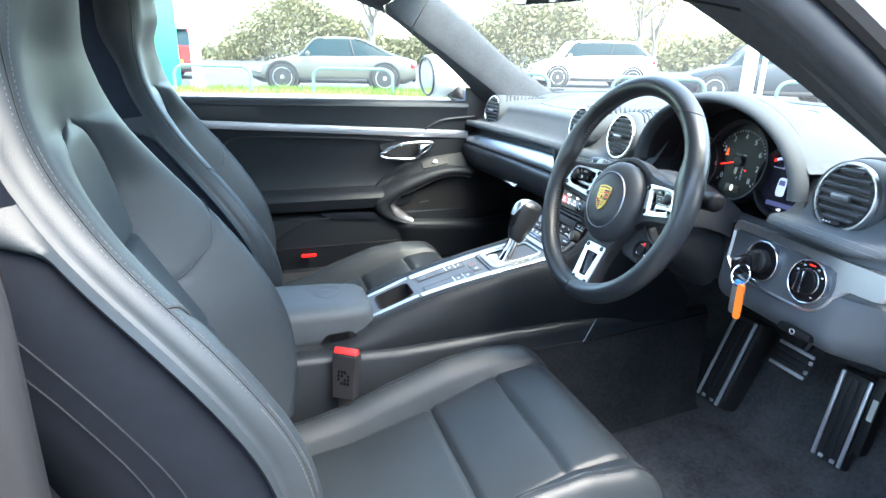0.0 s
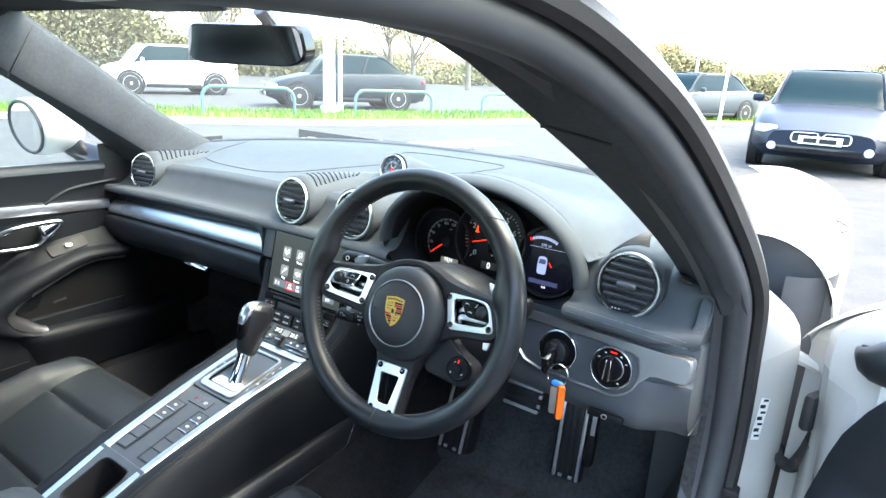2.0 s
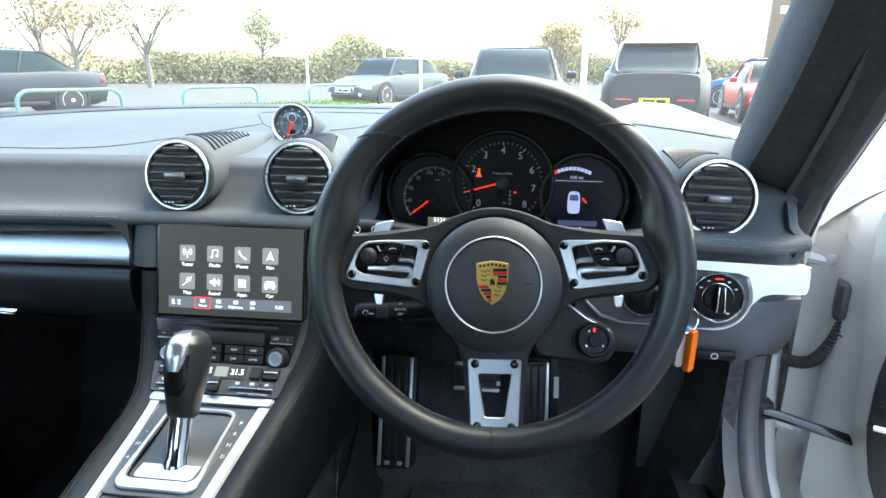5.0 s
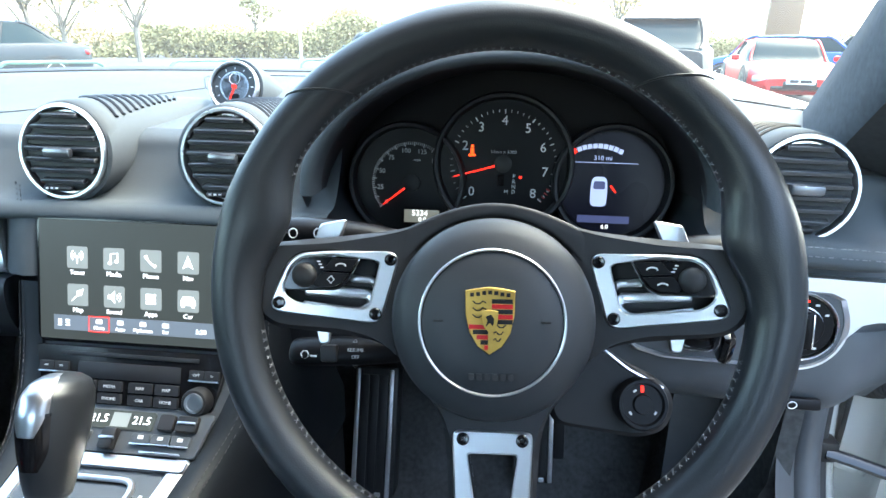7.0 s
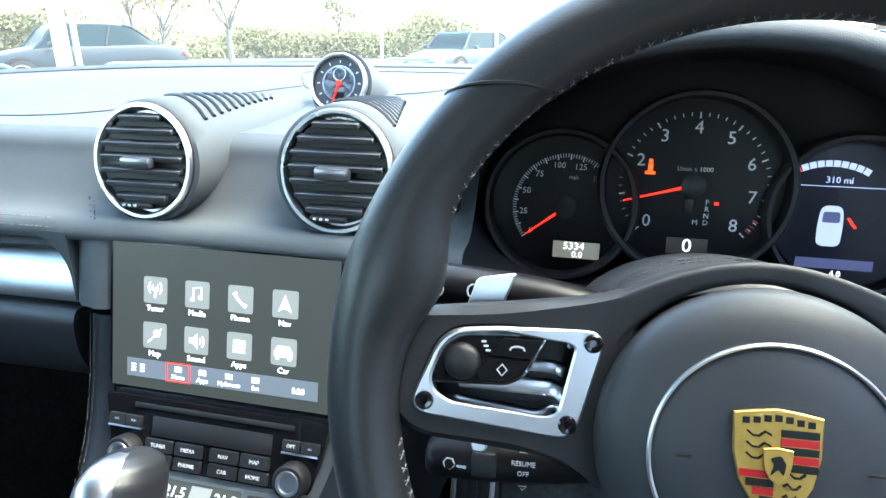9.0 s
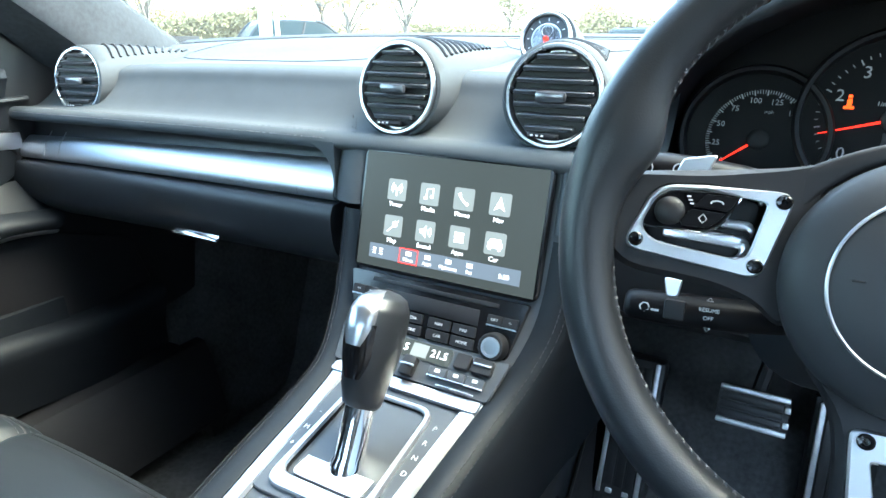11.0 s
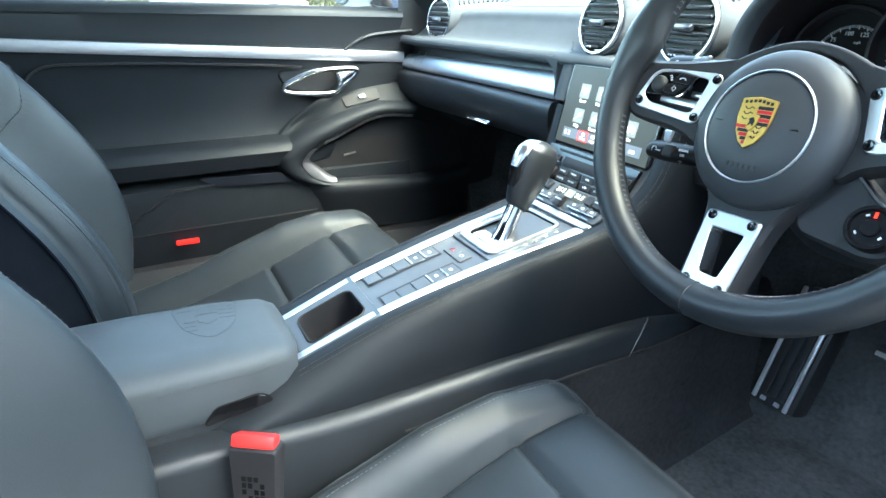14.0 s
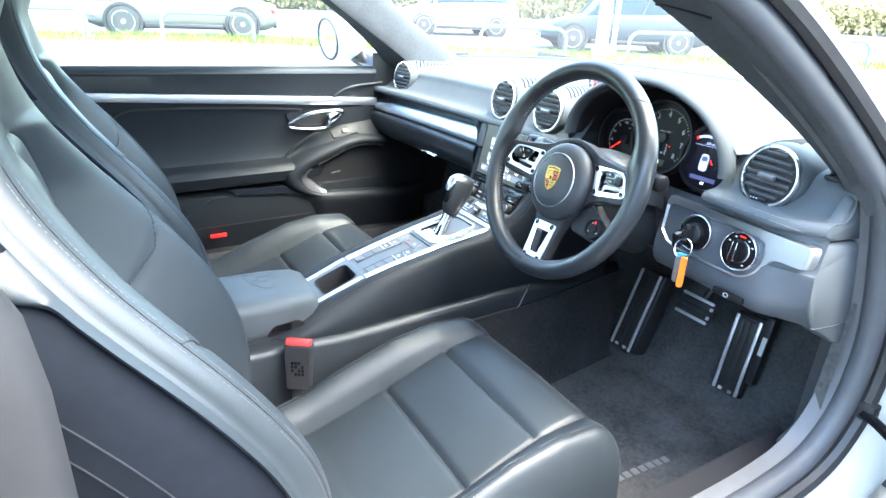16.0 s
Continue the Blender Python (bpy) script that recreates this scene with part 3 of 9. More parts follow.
box(bm, cm @ Vector((-0.0035, -0.012, 0.0026)), (0.0014, 0.018, 0.0006), cm.to_3x3().to_4x4() @ pose(0, 0, 0, 0, 0, -16))
lathe(bm, [(0.003, 0.0018), (0.003, 0.0035), (0, 0.0035)], cm, 14)
part("hand_pointer", bm, RED_LIT, clock, "red pointer")
bm = B()
box(bm, cm @ Vector((0, -0.013, 0.0019)), (0.013, 0.007, 0.0006), cm.to_3x3().to_4x4(), 0.0002)
part("display", bm, DIAL_BLACK, clock)

# ---- instrument hood and cluster ----
cluster = thing("instrument_cluster", "three round black gauges under a leather hood", "gauges", (0.350, 0.06, 0.80))
bm = B()
rows = []
n = 48
for y, gw, gh in ((0.002, -0.0005, -0.0005), (0.03, -0.003, -0.003), (0.075, -0.012, -0.010), (0.085, -0.012, -0.010)):
    rows.append([(HOOD_X + (HOOD_W + gw) * math.cos(math.pi * k / n), y, HOOD_Z + (HOOD_H + gh) * math.sin(math.pi * k / n)) for k in range(n + 1)])
grid(bm, rows)
part("hood_lining", bm, PLASTIC, cluster, angle=60)
bm = B()
rows = []
for y, g_ in ((0.002, 0.0165), (-0.008, 0.0150), (-0.016, 0.0115), (-0.0205, 0.006), (-0.0200, 0.001), (-0.013, -0.0015), (0.004, -0.0025)):
    rows.append([(HOOD_X + (HOOD_W + g_) * math.cos(math.pi * k / n), y, HOOD_Z + (HOOD_H + g_) * math.sin(math.pi * k / n)) for k in range(n + 1)])
grid(bm, rows)
part("hood_lip", bm, DASH_VINYL, cluster, "rounded leather lip of the instrument hood", angle=70)
# lower half of the opening
bm = B()
rows = []
for y, s in ((0.0, 1.0), (0.085, 0.94)):
    rows.append([(HOOD_X + (HOOD_W + 0.016 * (y == 0)) * s * math.cos(math.pi + math.pi * k / n), y, HOOD_Z + 0.075 * s * math.sin(math.pi + math.pi * k / n)) for k in range(n + 1)])
grid(bm, rows)
part("lower_lining", bm, AIRBAG, cluster, angle=60)
bm = B()
plate(bm, [(HOOD_X + 0.176 * math.cos(k * math.tau / 60), HOOD_Z + (0.118 if math.sin(k * math.tau / 60) > 0 else 0.078) * math.sin(k * math.tau / 60)) for k in range(60)], 0.004, axes((0, 0.084, 0), (1, 0, 0), (0, 0, 1)))
part("backplate", bm, DIAL_BLACK, cluster)
CL = lambda x, z, y=0.062: axes((x, y, z), (1, 0, 0), (0, 0.16, 0.987))
bm = B()
stitches(bm, [(HOOD_X + (HOOD_W + 0.014) * math.cos(math.pi * k / n), 0.012, HOOD_Z + (HOOD_H + 0.0185) * math.sin(math.pi * k / n)) for k in range(n + 1)])
part("hood_stitching", bm, STITCH_DARK, cluster)


def gauge(name, x, z, r, label):
    g = CL(x, z)
    bm = B()
    lathe(bm, [(r + 0.003, -0.018), (r + 0.003, 0.004), (r + 0.001, 0.007), (r - 0.002, 0.006), (r - 0.004, -0.008)], g, 64)
    o = part(name, bm, PLASTIC, cluster, label)
    bm = B()
    lathe(bm, [(r - 0.003, -0.010), (r - 0.003, -0.006), (0, -0.006)], g, 64)
    part("dial_face", bm, DIAL_BLACK, o)
    return o, g


def ticks(bm, g, r, a0, a1, n, long_every, lo, sh):
    for k in range(n + 1):
        a = radians(lerp(a0, a1, k / n))
        ln = lo if k % long_every == 0 else sh
        box(bm, g @ Vector(((r - ln / 2) * math.sin(a), (r - ln / 2) * math.cos(a), -0.0055)), (0.0011 if k % long_every == 0 else 0.0006, ln, 0.0004), g.to_3x3().to_4x4() @ Matrix.Rotation(-a, 4, "Z"))


tach, g = gauge("rev_counter", 0.3460, 0.8712, 0.068, "central rev counter numbered nought to eight")
bm = B()
ticks(bm, g, 0.0545, -133, 133, 40, 5, 0.0045, 0.0028)
part("scale", bm, PRINT, tach)
for k in range(9):
    a = radians(lerp(-133, 133, k / 8))
    lettering("numeral", str(k), 0.0135, g @ Matrix.Translation((0.0430 * math.sin(a), 0.0430 * math.cos(a), -0.0055)), PRINT, tach)
lettering("caption", "1/min x 1000", 0.0050, g @ Matrix.Translation((0, 0.012, -0.0055)), PRINT, tach)


def needle(g, a, r, w, o):
    a = radians(a)
    bm = B()
    t = bmesh.new()
    v = [t.verts.new(p) for p in ((-w / 2, 0.008, 0), (w / 2, 0.008, 0), (w / 5, r, 0), (-w / 5, r, 0), (-w / 2, 0.008, 0.001), (w / 2, 0.008, 0.001), (w / 5, r, 0.001), (-w / 5, r, 0.001))]
    for q in ((0, 1, 2, 3), (7, 6, 5, 4), (0, 4, 5, 1), (1, 5, 6, 2), (2, 6, 7, 3), (3, 7, 4, 0)):
        t.faces.new([v[i] for i in q])
    merge(bm, t, g @ Matrix.Translation((0, 0, -0.0035)) @ Matrix.Rotation(-a, 4, "Z"))
    part("needle", bm, RED_LIT, o, "red needle")
    bm = B()
    lathe(bm, [(0.009, -0.006), (0.009, -0.001), (0.007, 0.0), (0, 0.0)], g, 24)
    part("needle_cap", bm, DARK, o)


needle(g, -106, 0.052, 0.0021, tach)
bm = B()
box(bm, g @ Vector((-0.032, 0.012, -0.0052)), (0.0035, 0.006, 0.0005), g.to_3x3().to_4x4(), 0.0002)
box(bm, g @ Vector((-0.032, 0.017, -0.0052)), (0.0028, 0.0028, 0.0005), g.to_3x3().to_4x4(), 0.0002)
box(bm, g @ Vector((-0.032, 0.008, -0.0052)), (0.0075, 0.0022, 0.0005), g.to_3x3().to_4x4(), 0.0002)
part("seat_belt_lamp", bm, AMBER_LIT, tach, "lit red seat belt warning lamp")
bm = B()
box(bm, g @ Vector((0.018, -0.013, -0.0052)), (0.003, 0.0022, 0.0005), g.to_3x3().to_4x4())
part("gear_lamp", bm, RED_LIT, tach)
for k, s in enumerate("PRND"):
    lettering("gear_letter", s, 0.0055, g @ Matrix.Translation((0.0115, -0.0125 - 0.0052 * k, -0.0053)), PRINT, tach)
lettering("gear_letter", "M", 0.0055, g @ Matrix.Translation((0.004, -0.0282, -0.0053)), PRINT, tach)
bm = B()
box(bm, g @ Vector((-0.002, -0.0165, -0.0052)), (0.0065, 0.0115, 0.0004), g.to_3x3().to_4x4())
part("gear_window", bm, GLOSS, tach)
bm = B()
box(bm, g @ Vector((0.0, -0.047, -0.0052)), (0.030, 0.0125, 0.0005), g.to_3x3().to_4x4(), 0.0002)
part("speed_display", bm, glow("lit_speed", (0.022, 0.023, 0.023), 0.4), tach, "pale lit digital speed display")
lettering("speed_digit", "0", 0.0150, g @ Matrix.Translation((0.0, -0.047, -0.0046)), ICON_LIT, tach)
bm = B()
a = radians(127)
ticks(bm, g, 0.0550, 118, 133, 3, 9, 0.004, 0.004)
part("red_zone", bm, RED, tach)

speedo, g = gauge("speedometer", 0.2475, 0.8500, 0.058, "speedometer with red needle at nought")
g = g @ Matrix.Translation((0.0045, -0.0020, 0))
bm = B()
ticks(bm, g, 0.0425, -128, 75, 70, 5, 0.0045, 0.003)
part("scale", bm, PRINT, speedo)
for k in range(8):
    a = radians(lerp(-128, 75, k / 7))
    lettering("numeral", str(25 * k), 0.0068, g @ Matrix.Translation((0.0338 * math.sin(a), 0.0338 * math.cos(a), -0.0055)), PRINT, speedo)
lettering("unit", "mph", 0.0042, g @ Matrix.Translation((0.005, 0.024, -0.0055)), PRINT, speedo)
needle(g, -128, 0.038, 0.0020, speedo)
bm = B()
box(bm, g @ Vector((0.011, -0.0345, -0.0052)), (0.037, 0.0135, 0.0005), g.to_3x3().to_4x4(), 0.0002)
part("odometer", bm, glow("lit_odometer", (0.16, 0.165, 0.15), 0.4), speedo, "digital odometer window")
lettering("digits", "5334", 0.0085, g @ Matrix.Translation((0.009, -0.0315, -0.0046)), ICON_LIT, speedo)
lettering("digits", "0.0", 0.0070, g @ Matrix.Translation((0.012, -0.0382, -0.0046)), ICON_LIT, speedo)

info, g = gauge("info_display", 0.4555, 0.8545, 0.057, "round colour display showing a car from above")
bm = B()
lathe(bm, [(0.0515, -0.006), (0.0515, -0.0048), (0, -0.0048)], g, 48)
part("lit_panel", bm, glow("lit_info", (0.003, 0.0035, 0.008), 0.5), info)
for k in range(9):
    bm = B()
    a = radians(lerp(-22, 26, k / 8))
    box(bm, g @ Vector((-0.015 + 0.050 * math.sin(a), -0.0125 + 0.050 * math.cos(a), -0.0044)), (0.0044, 0.0046, 0.0004), g.to_3x3().to_4x4() @ Matrix.Rotation(-a, 4, "Z"))
    part("fuel_bar", bm, PALEBLUE_LIT, info)
bm = B()
for a in (-28, -33):
    a = radians(a)
    box(bm, g @ Vector((-0.015 + 0.050 * math.sin(a), -0.0125 + 0.050 * math.cos(a), -0.0044)), (0.0040, 0.0046, 0.0004), g.to_3x3().to_4x4() @ Matrix.Rotation(-a, 4, "Z"))
part("fuel_reserve", bm, RED_LIT, info)
lettering("range", "310 mi", 0.0066, g @ Matrix.Translation((-0.010, 0.0255, -0.0044)), PALEBLUE_LIT, info)
bm = B()
box(bm, g @ Vector((-0.008, 0.0210, -0.0045)), (0.066, 0.0006, 0.0003), g.to_3x3().to_4x4())
part("divider", bm, PALEBLUE_LIT, info)
bm = B()
plate(bm, soft_poly([(-0.008, -0.017), (-0.0085, 0.0), (-0.007, 0.013), (0.007, 0.013), (0.0085, 0.0), (0.008, -0.017)], 0.005), 0.0004, g @ Matrix.Translation((-0.012, -0.006, -0.0046)))
pic = part("car_picture", bm, PALEBLUE_LIT, info)
bm = B()
plate(bm, soft_poly([(-0.006, -0.004), (-0.0055, 0.004), (0.0055, 0.004), (0.006, -0.004)], 0.002), 0.0004, g @ Matrix.Translation((-0.012, -0.0015, -0.0041)))
part("car_glass", bm, BLUE_LIT, pic)
bm = B()
box(bm, g @ Vector((0.002, -0.005, -0.0044)), (0.0018, 0.009, 0.0005), g.to_3x3().to_4x4() @ pose(0, 0, 0, 0, 0, 38))
part("open_door_mark", bm, RED_LIT, pic)
bm = B()
box(bm, g @ Vector((-0.006, -0.036, -0.0045)), (0.052, 0.0075, 0.0003), g.to_3x3().to_4x4())
part("lower_bar", bm, BLUE_LIT, info)
lettering("temperature", "6.0", 0.0062, g @ Matrix.Translation((-0.004, -0.0435, -0.0044)), ICON_LIT, info)

# ---- steering wheel ----
WC, TILT_W = Vector((0.346, -0.182, 0.832)), 18.6
WM = axes(WC, (1, 0, 0), (0, math.sin(radians(TILT_W)), math.cos(radians(TILT_W))))   # local z points at the driver
wheel = thing("steering_wheel", "black leather three-spoke sports steering wheel with aluminium inlays", "steering wheel", WC)
RIM_R, RIM_T = 0.1734, 0.0160


def w(x, y, z=0.0):
    return WM @ Vector((x, y, z))


def rim_point(a, p, out=0.0):
    """Point of the rim at angle a round the wheel and p round its section (0 outside, 180 degrees inside)."""
    deg = math.degrees(a) % 360
    # thumb rests swell inwards above the side spokes
    grip = math.exp(-((deg - 15) / 10) ** 2) + math.exp(-((deg - 165) / 10) ** 2)
    pad = math.exp(-((deg - 8) / 22) ** 2) + math.exp(-((deg - 172) / 22) ** 2) + math.exp(-((deg - 368) / 22) ** 2)
    rt = RIM_T * (1 + 0.04 * pad) + out
    inner = max(-math.cos(p), 0) ** 1.5
    rr = RIM_R + rt * math.cos(p) - 0.013 * grip * inner
    return w(rr * math.cos(a), rr * math.sin(a), 1.04 * rt * math.sin(p) + 0.002 * grip)


bm = B()
N1 = 200
grid(bm, [[rim_point(i * math.tau / N1, k * math.tau / 22) for k in range(22)] for i in range(N1)], True, True)
part("rim", bm, RIM_LEATHER, wheel, "thick smooth black leather rim", angle=60)
# seams across the rim
for deg, skew in ((52.8, -5.8), (134.0, 6.0), (271.0, 0.0)):
    bm = B()
    tube(bm, [rim_point(radians(deg + skew * math.cos(k * math.tau / 24)), k * math.tau / 24, 0.0001) for k in range(24)], 0.0008, 5, True)
    part("rim_seam", bm, DARK, wheel)
# cross stitching along the inner edge
bm = B()
NS = 170
for i in range(NS):
    a = i * math.tau / NS
    d = math.degrees(a)
    if d < 26 or 154 < d < 192 or d > 348 or 256 < d < 286:
        continue
    for s in (-1, 1):
        tube(bm, [rim_point(a + s * e * 0.0065, math.pi - e * 0.15 - 0.06, 0.0003) for e in (-1, 0, 1)], 0.00040, 4)
part("rim_stitching", bm, RIM_THREAD, wheel)

TURN_W = Matrix.Rotation(radians(2.2), 4, "Z")      # the wheel stands turned a little
WM = WM @ TURN_W
HUB = (-0.002, -0.0190)
# airbag cover
bm = B()
hm = WM @ Matrix.Translation((HUB[0], HUB[1], -0.008))
lathe(bm, [(0.060, -0.055), (0.0665, -0.02), (0.0678, -0.006), (0.0672, 0.000), (0.0640, 0.0055), (0.0565, 0.0105), (0.0490, 0.0130), (0.0472, 0.0135), (0.0466, 0.0120), (0.0458, 0.0135), (0.044, 0.0145), (0.030, 0.0172), (0.0, 0.0185)], hm, 80)
part("airbag_cover", bm, AIRBAG, wheel, "round matt black airbag cover", angle=50)
bm = B()
lathe(bm, [(0.0476, 0.0125), (0.0474, 0.0148), (0.0466, 0.0154), (0.0458, 0.0148), (0.0456, 0.0125)], hm, 80)
part("hub_ring", bm, BRUSHED, wheel, "thin silver ring")
# side spokes: body, open polished frame with walls, button pad
W0, w0 = WM, w
SPOKE = [(0.047, 0.046), (0.066, 0.0405), (0.101, 0.0362), (0.138, 0.0325), (0.160, 0.0300), (0.165, -0.006), (0.160, -0.0185), (0.149, -0.0265), (0.094, -0.0325), (0.074, -0.038), (0.060, -0.052)]
FRAME = [(0.0650, 0.0205), (0.0690, 0.0258), (0.112, 0.0256), (0.132, 0.0242), (0.1402, 0.0180), (0.1508, -0.0080), (0.1500, -0.0130), (0.1455, -0.0155), (0.0810, -0.0235), (0.0758, -0.0195)]
MOUTH = [(0.0778, 0.0190), (0.110, 0.0228), (0.130, 0.0213), (0.1370, 0.0158), (0.1428, 0.0005), (0.1400, -0.0050), (0.1330, -0.0092), (0.0905, -0.0140), (0.0850, -0.0122)]
PAD = [(0.0905, 0.0222), (0.129, 0.0214), (0.1368, 0.0160), (0.1430, 0.0020), (0.1412, -0.0008), (0.1075, -0.0006), (0.1005, 0.0034)]
KEY_A = [(0.0925, 0.0202), (0.1100, 0.0206), (0.1160, 0.0128), (0.0975, 0.0118)]
KEY_B = [(0.1168, 0.0114), (0.0985, 0.0104), (0.1030, 0.0048), (0.1080, 0.0014), (0.1212, 0.0014), (0.1222, 0.0046)]
for s in (-1, 1):
    side = lambda pts: [(s * x, y) for x, y in (pts if s > 0 else pts[::-1])]
    WM = W0 @ Matrix.Translation((-0.002, 0.0, -0.0262)) @ Matrix.Rotation(radians(-s * 9.1), 4, "Y")
    w = lambda x, y, z=0.0, m=WM: m @ Vector((x, y, z))
    mouth = soft_poly(side(MOUTH), 0.004)
    mc = Vector((sum(q[0] for q in mouth) / len(mouth), sum(q[1] for q in mouth) / len(mouth)))
    shrink = lambda f: [tuple(mc + (Vector(q) - mc) * f) for q in mouth]
    bm = B()
    plate(bm, soft_poly(side(SPOKE), 0.012), 0.022, WM @ Matrix.Translation((0, 0, -0.0230)), [shrink(1.04)], 0.004)
    sp = part("spoke", bm, PLASTIC, wheel, "matt black side spoke")
    bm = B()
    plate(bm, soft_poly(side(FRAME), 0.006), 0.005, WM @ Matrix.Translation((0, 0, -0.0040)), [mouth], 0.0012)
    part("spoke_inlay", bm, SATIN, sp, "polished aluminium inlay with screws", angle=25)
    bm = B()
    grid(bm, [[w(x, y, z) for x, y in shrink(f)] for z, f in ((0.0000, 1.0), (-0.0030, 0.955), (-0.0090, 0.90), (-0.0150, 0.88))], False, True)
    part("inlay_wall", bm, CHROME, sp, "polished inner wall of the inlay", angle=50)
    bm = B()
    plate(bm, shrink(0.97), 0.002, WM @ Matrix.Translation((0, 0, -0.0185)))
    part("well", bm, DARK, sp)
    bm = B()
    box(bm, w(s * 0.106, -0.0030, -0.0125), (0.048, 0.0075, 0.004), WM.to_3x3().to_4x4() @ pose(0, 0, 0, 0, 0, s * 3), 0.0015)
    box(bm, w(s * 0.0905, 0.0060, -0.0135), (0.017, 0.0055, 0.004), WM.to_3x3().to_4x4() @ pose(0, 0, 0, 0, 0, s * 3), 0.0015)
    part("paddle_arm", bm, ALU, sp, "silver paddle arm inside the spoke")
    bm = B()
    plate(bm, soft_poly(side(PAD), 0.0035), 0.0060, WM @ Matrix.Translation((0, 0, -0.0062)), (), 0.0008)
    part("button_pad", bm, GLOSS, sp)
    bm = B()
    rim_line = soft_poly(side(PAD), 0.0035)
    tube(bm, [w(x, y, -0.0010) for x, y in rim_line], 0.0007, 5, True)
    part("pad_edge", bm, CHROME, sp, "bright edge of the button pad")
    bm = B()
    lathe(bm, [(0.0085, -0.001), (0.0082, 0.0022), (0.0065, 0.0042), (0.0035, 0.0052), (0, 0.0055)], WM @ Matrix.Translation((s * 0.1285, 0.0092, 0)), 28)
    part("roller", bm, DARK, sp, "ribbed roller")
    bm = B()
    for q in range(-3, 4):
        for e in range(-3, 4):
            if q * q + e * e < 12:
                box(bm, w(s * 0.1285 + e * 0.0019, 0.0092 + q * 0.0019, 0.0048 - 0.00032 * (q * q + e * e)), (0.0012, 0.0012, 0.0010), WM.to_3x3().to_4x4())
    part("ribs", bm, PLASTIC, sp)
    for key in (KEY_A, KEY_B):
        bm = B()
        plate(bm, soft_poly(side(key), 0.001), 0.0022, WM @ Matrix.Translation((0, 0, -0.0002)), (), 0.0005)
        part("button", bm, DIAL_BLACK, sp)
    bm = B()
    bx, by = s * 0.1040, 0.0163
    tube(bm, [w(bx + u * 0.0030, by + v * 0.001, 0.0023) for u, v in ((-1.1, -1.0), (-0.9, 0.3), (-0.3, 0.8), (0.3, 0.8), (0.9, 0.3), (1.1, -1.0))], 0.00055, 4)
    bx, by = s * 0.1105, 0.0064
    if s < 0:
        tube(bm, [w(bx + 0.0022 * math.cos(k * math.pi / 2), by + 0.0026 * math.sin(k * math.pi / 2), 0.0023) for k in range(4)], 0.00035, 4, True)
    else:
        tube(bm, [w(bx + u * 0.0030, by + v * 0.001, 0.0023) for u, v in ((-1.1, -0.6), (-0.4, 0.6), (0.4, 0.6), (1.1, -0.6))], 0.00055, 4)
    for q in range(3):
        box(bm, w(s * (0.1190 - 0.0010 * q), 0.0185 - 0.0020 * q, 0.0002), (0.0022, 0.0009, 0.0006), WM.to_3x3().to_4x4())
    part("symbol", bm, PRINT, sp)
    for sx, sy in ((0.0705, 0.0200), (0.0805, -0.0168), (0.1450, -0.0093)):
        bm = B()
        lathe(bm, [(0.0042, 0.0005), (0.0042, 0.0020), (0.0034, 0.0026), (0.0018, 0.0024), (0.0018, 0.0012)], WM @ Matrix.Translation((s * sx, sy, 0)), 16)
        part("screw", bm, GLOSS, sp)
WM, w = W0, w0
# shoulder that joins the side spokes over the hub
ol = [(HUB[0] + (0.0785 + 0.012 * (abs(q - 90) / 55) ** 3) * math.cos(radians(q)), HUB[1] + (0.0785 + 0.012 * (abs(q - 90) / 55) ** 3) * math.sin(radians(q))) for q in range(35, 146, 5)]
ol += [(HUB[0] + 0.0690 * math.cos(radians(q)), HUB[1] + 0.0690 * math.sin(radians(q))) for q in range(150, 29, -5)]
bm = B()
plate(bm, ol, 0.024, WM @ Matrix.Translation((0, 0, -0.0415)))
bmesh.ops.bevel(bm, geom=[e for e in bm.edges if len(e.link_faces) == 2 and e.calc_face_angle(0) > 1.0 and (WM.inverted() @ e.verts[0].co).z > -0.02 and (WM.inverted() @ e.verts[1].co).z > -0.02], offset=0.003, segments=3, profile=0.5, affect="EDGES")
part("shoulder", bm, PLASTIC, wheel, "matt black collar that joins the spokes over the hub", angle=50)
# lower spoke
WM = W0 @ Matrix.Translation((-0.001, -0.005, -0.0225)) @ Matrix.Rotation(radians(-8), 4, "X")
LOW_HOLE = soft_poly([(-0.0165, -0.1035), (-0.0095, -0.1450), (0.0100, -0.1450), (0.0165, -0.1035)], 0.003)
bm = B()
plate(bm, soft_poly([(-0.052, -0.058), (-0.036, -0.078), (-0.031, -0.098), (-0.027, -0.166), (0.027, -0.166), (0.031, -0.098), (0.036, -0.078), (0.052, -0.058)], 0.012), 0.020, WM @ Matrix.Translation((0, 0, -0.021)), [LOW_HOLE], 0.004)
sp = part("spoke", bm, PLASTIC, wheel, "matt black lower spoke")
bm = B()
plate(bm, soft_poly([(-0.0262, -0.0885), (-0.0265, -0.0960), (-0.0228, -0.1640), (0.0228, -0.1640), (0.0265, -0.0960), (0.0262, -0.0885)], 0.006), 0.005, WM @ Matrix.Translation((0, 0, -0.0035)), [LOW_HOLE], 0.0014)
part("spoke_inlay", bm, SATIN, sp, "polished aluminium inlay with four screws", angle=25)
bm = B()
lc = Vector((0, -0.124))
grid(bm, [[WM @ Vector((lc.x + (x - lc.x) * f, lc.y + (y - lc.y) * f, z)) for x, y in LOW_HOLE] for z, f in ((0.0, 1.0), (-0.004, 0.97), (-0.016, 0.95))], False, True)
part("inlay_wall", bm, CHROME, sp, angle=50)
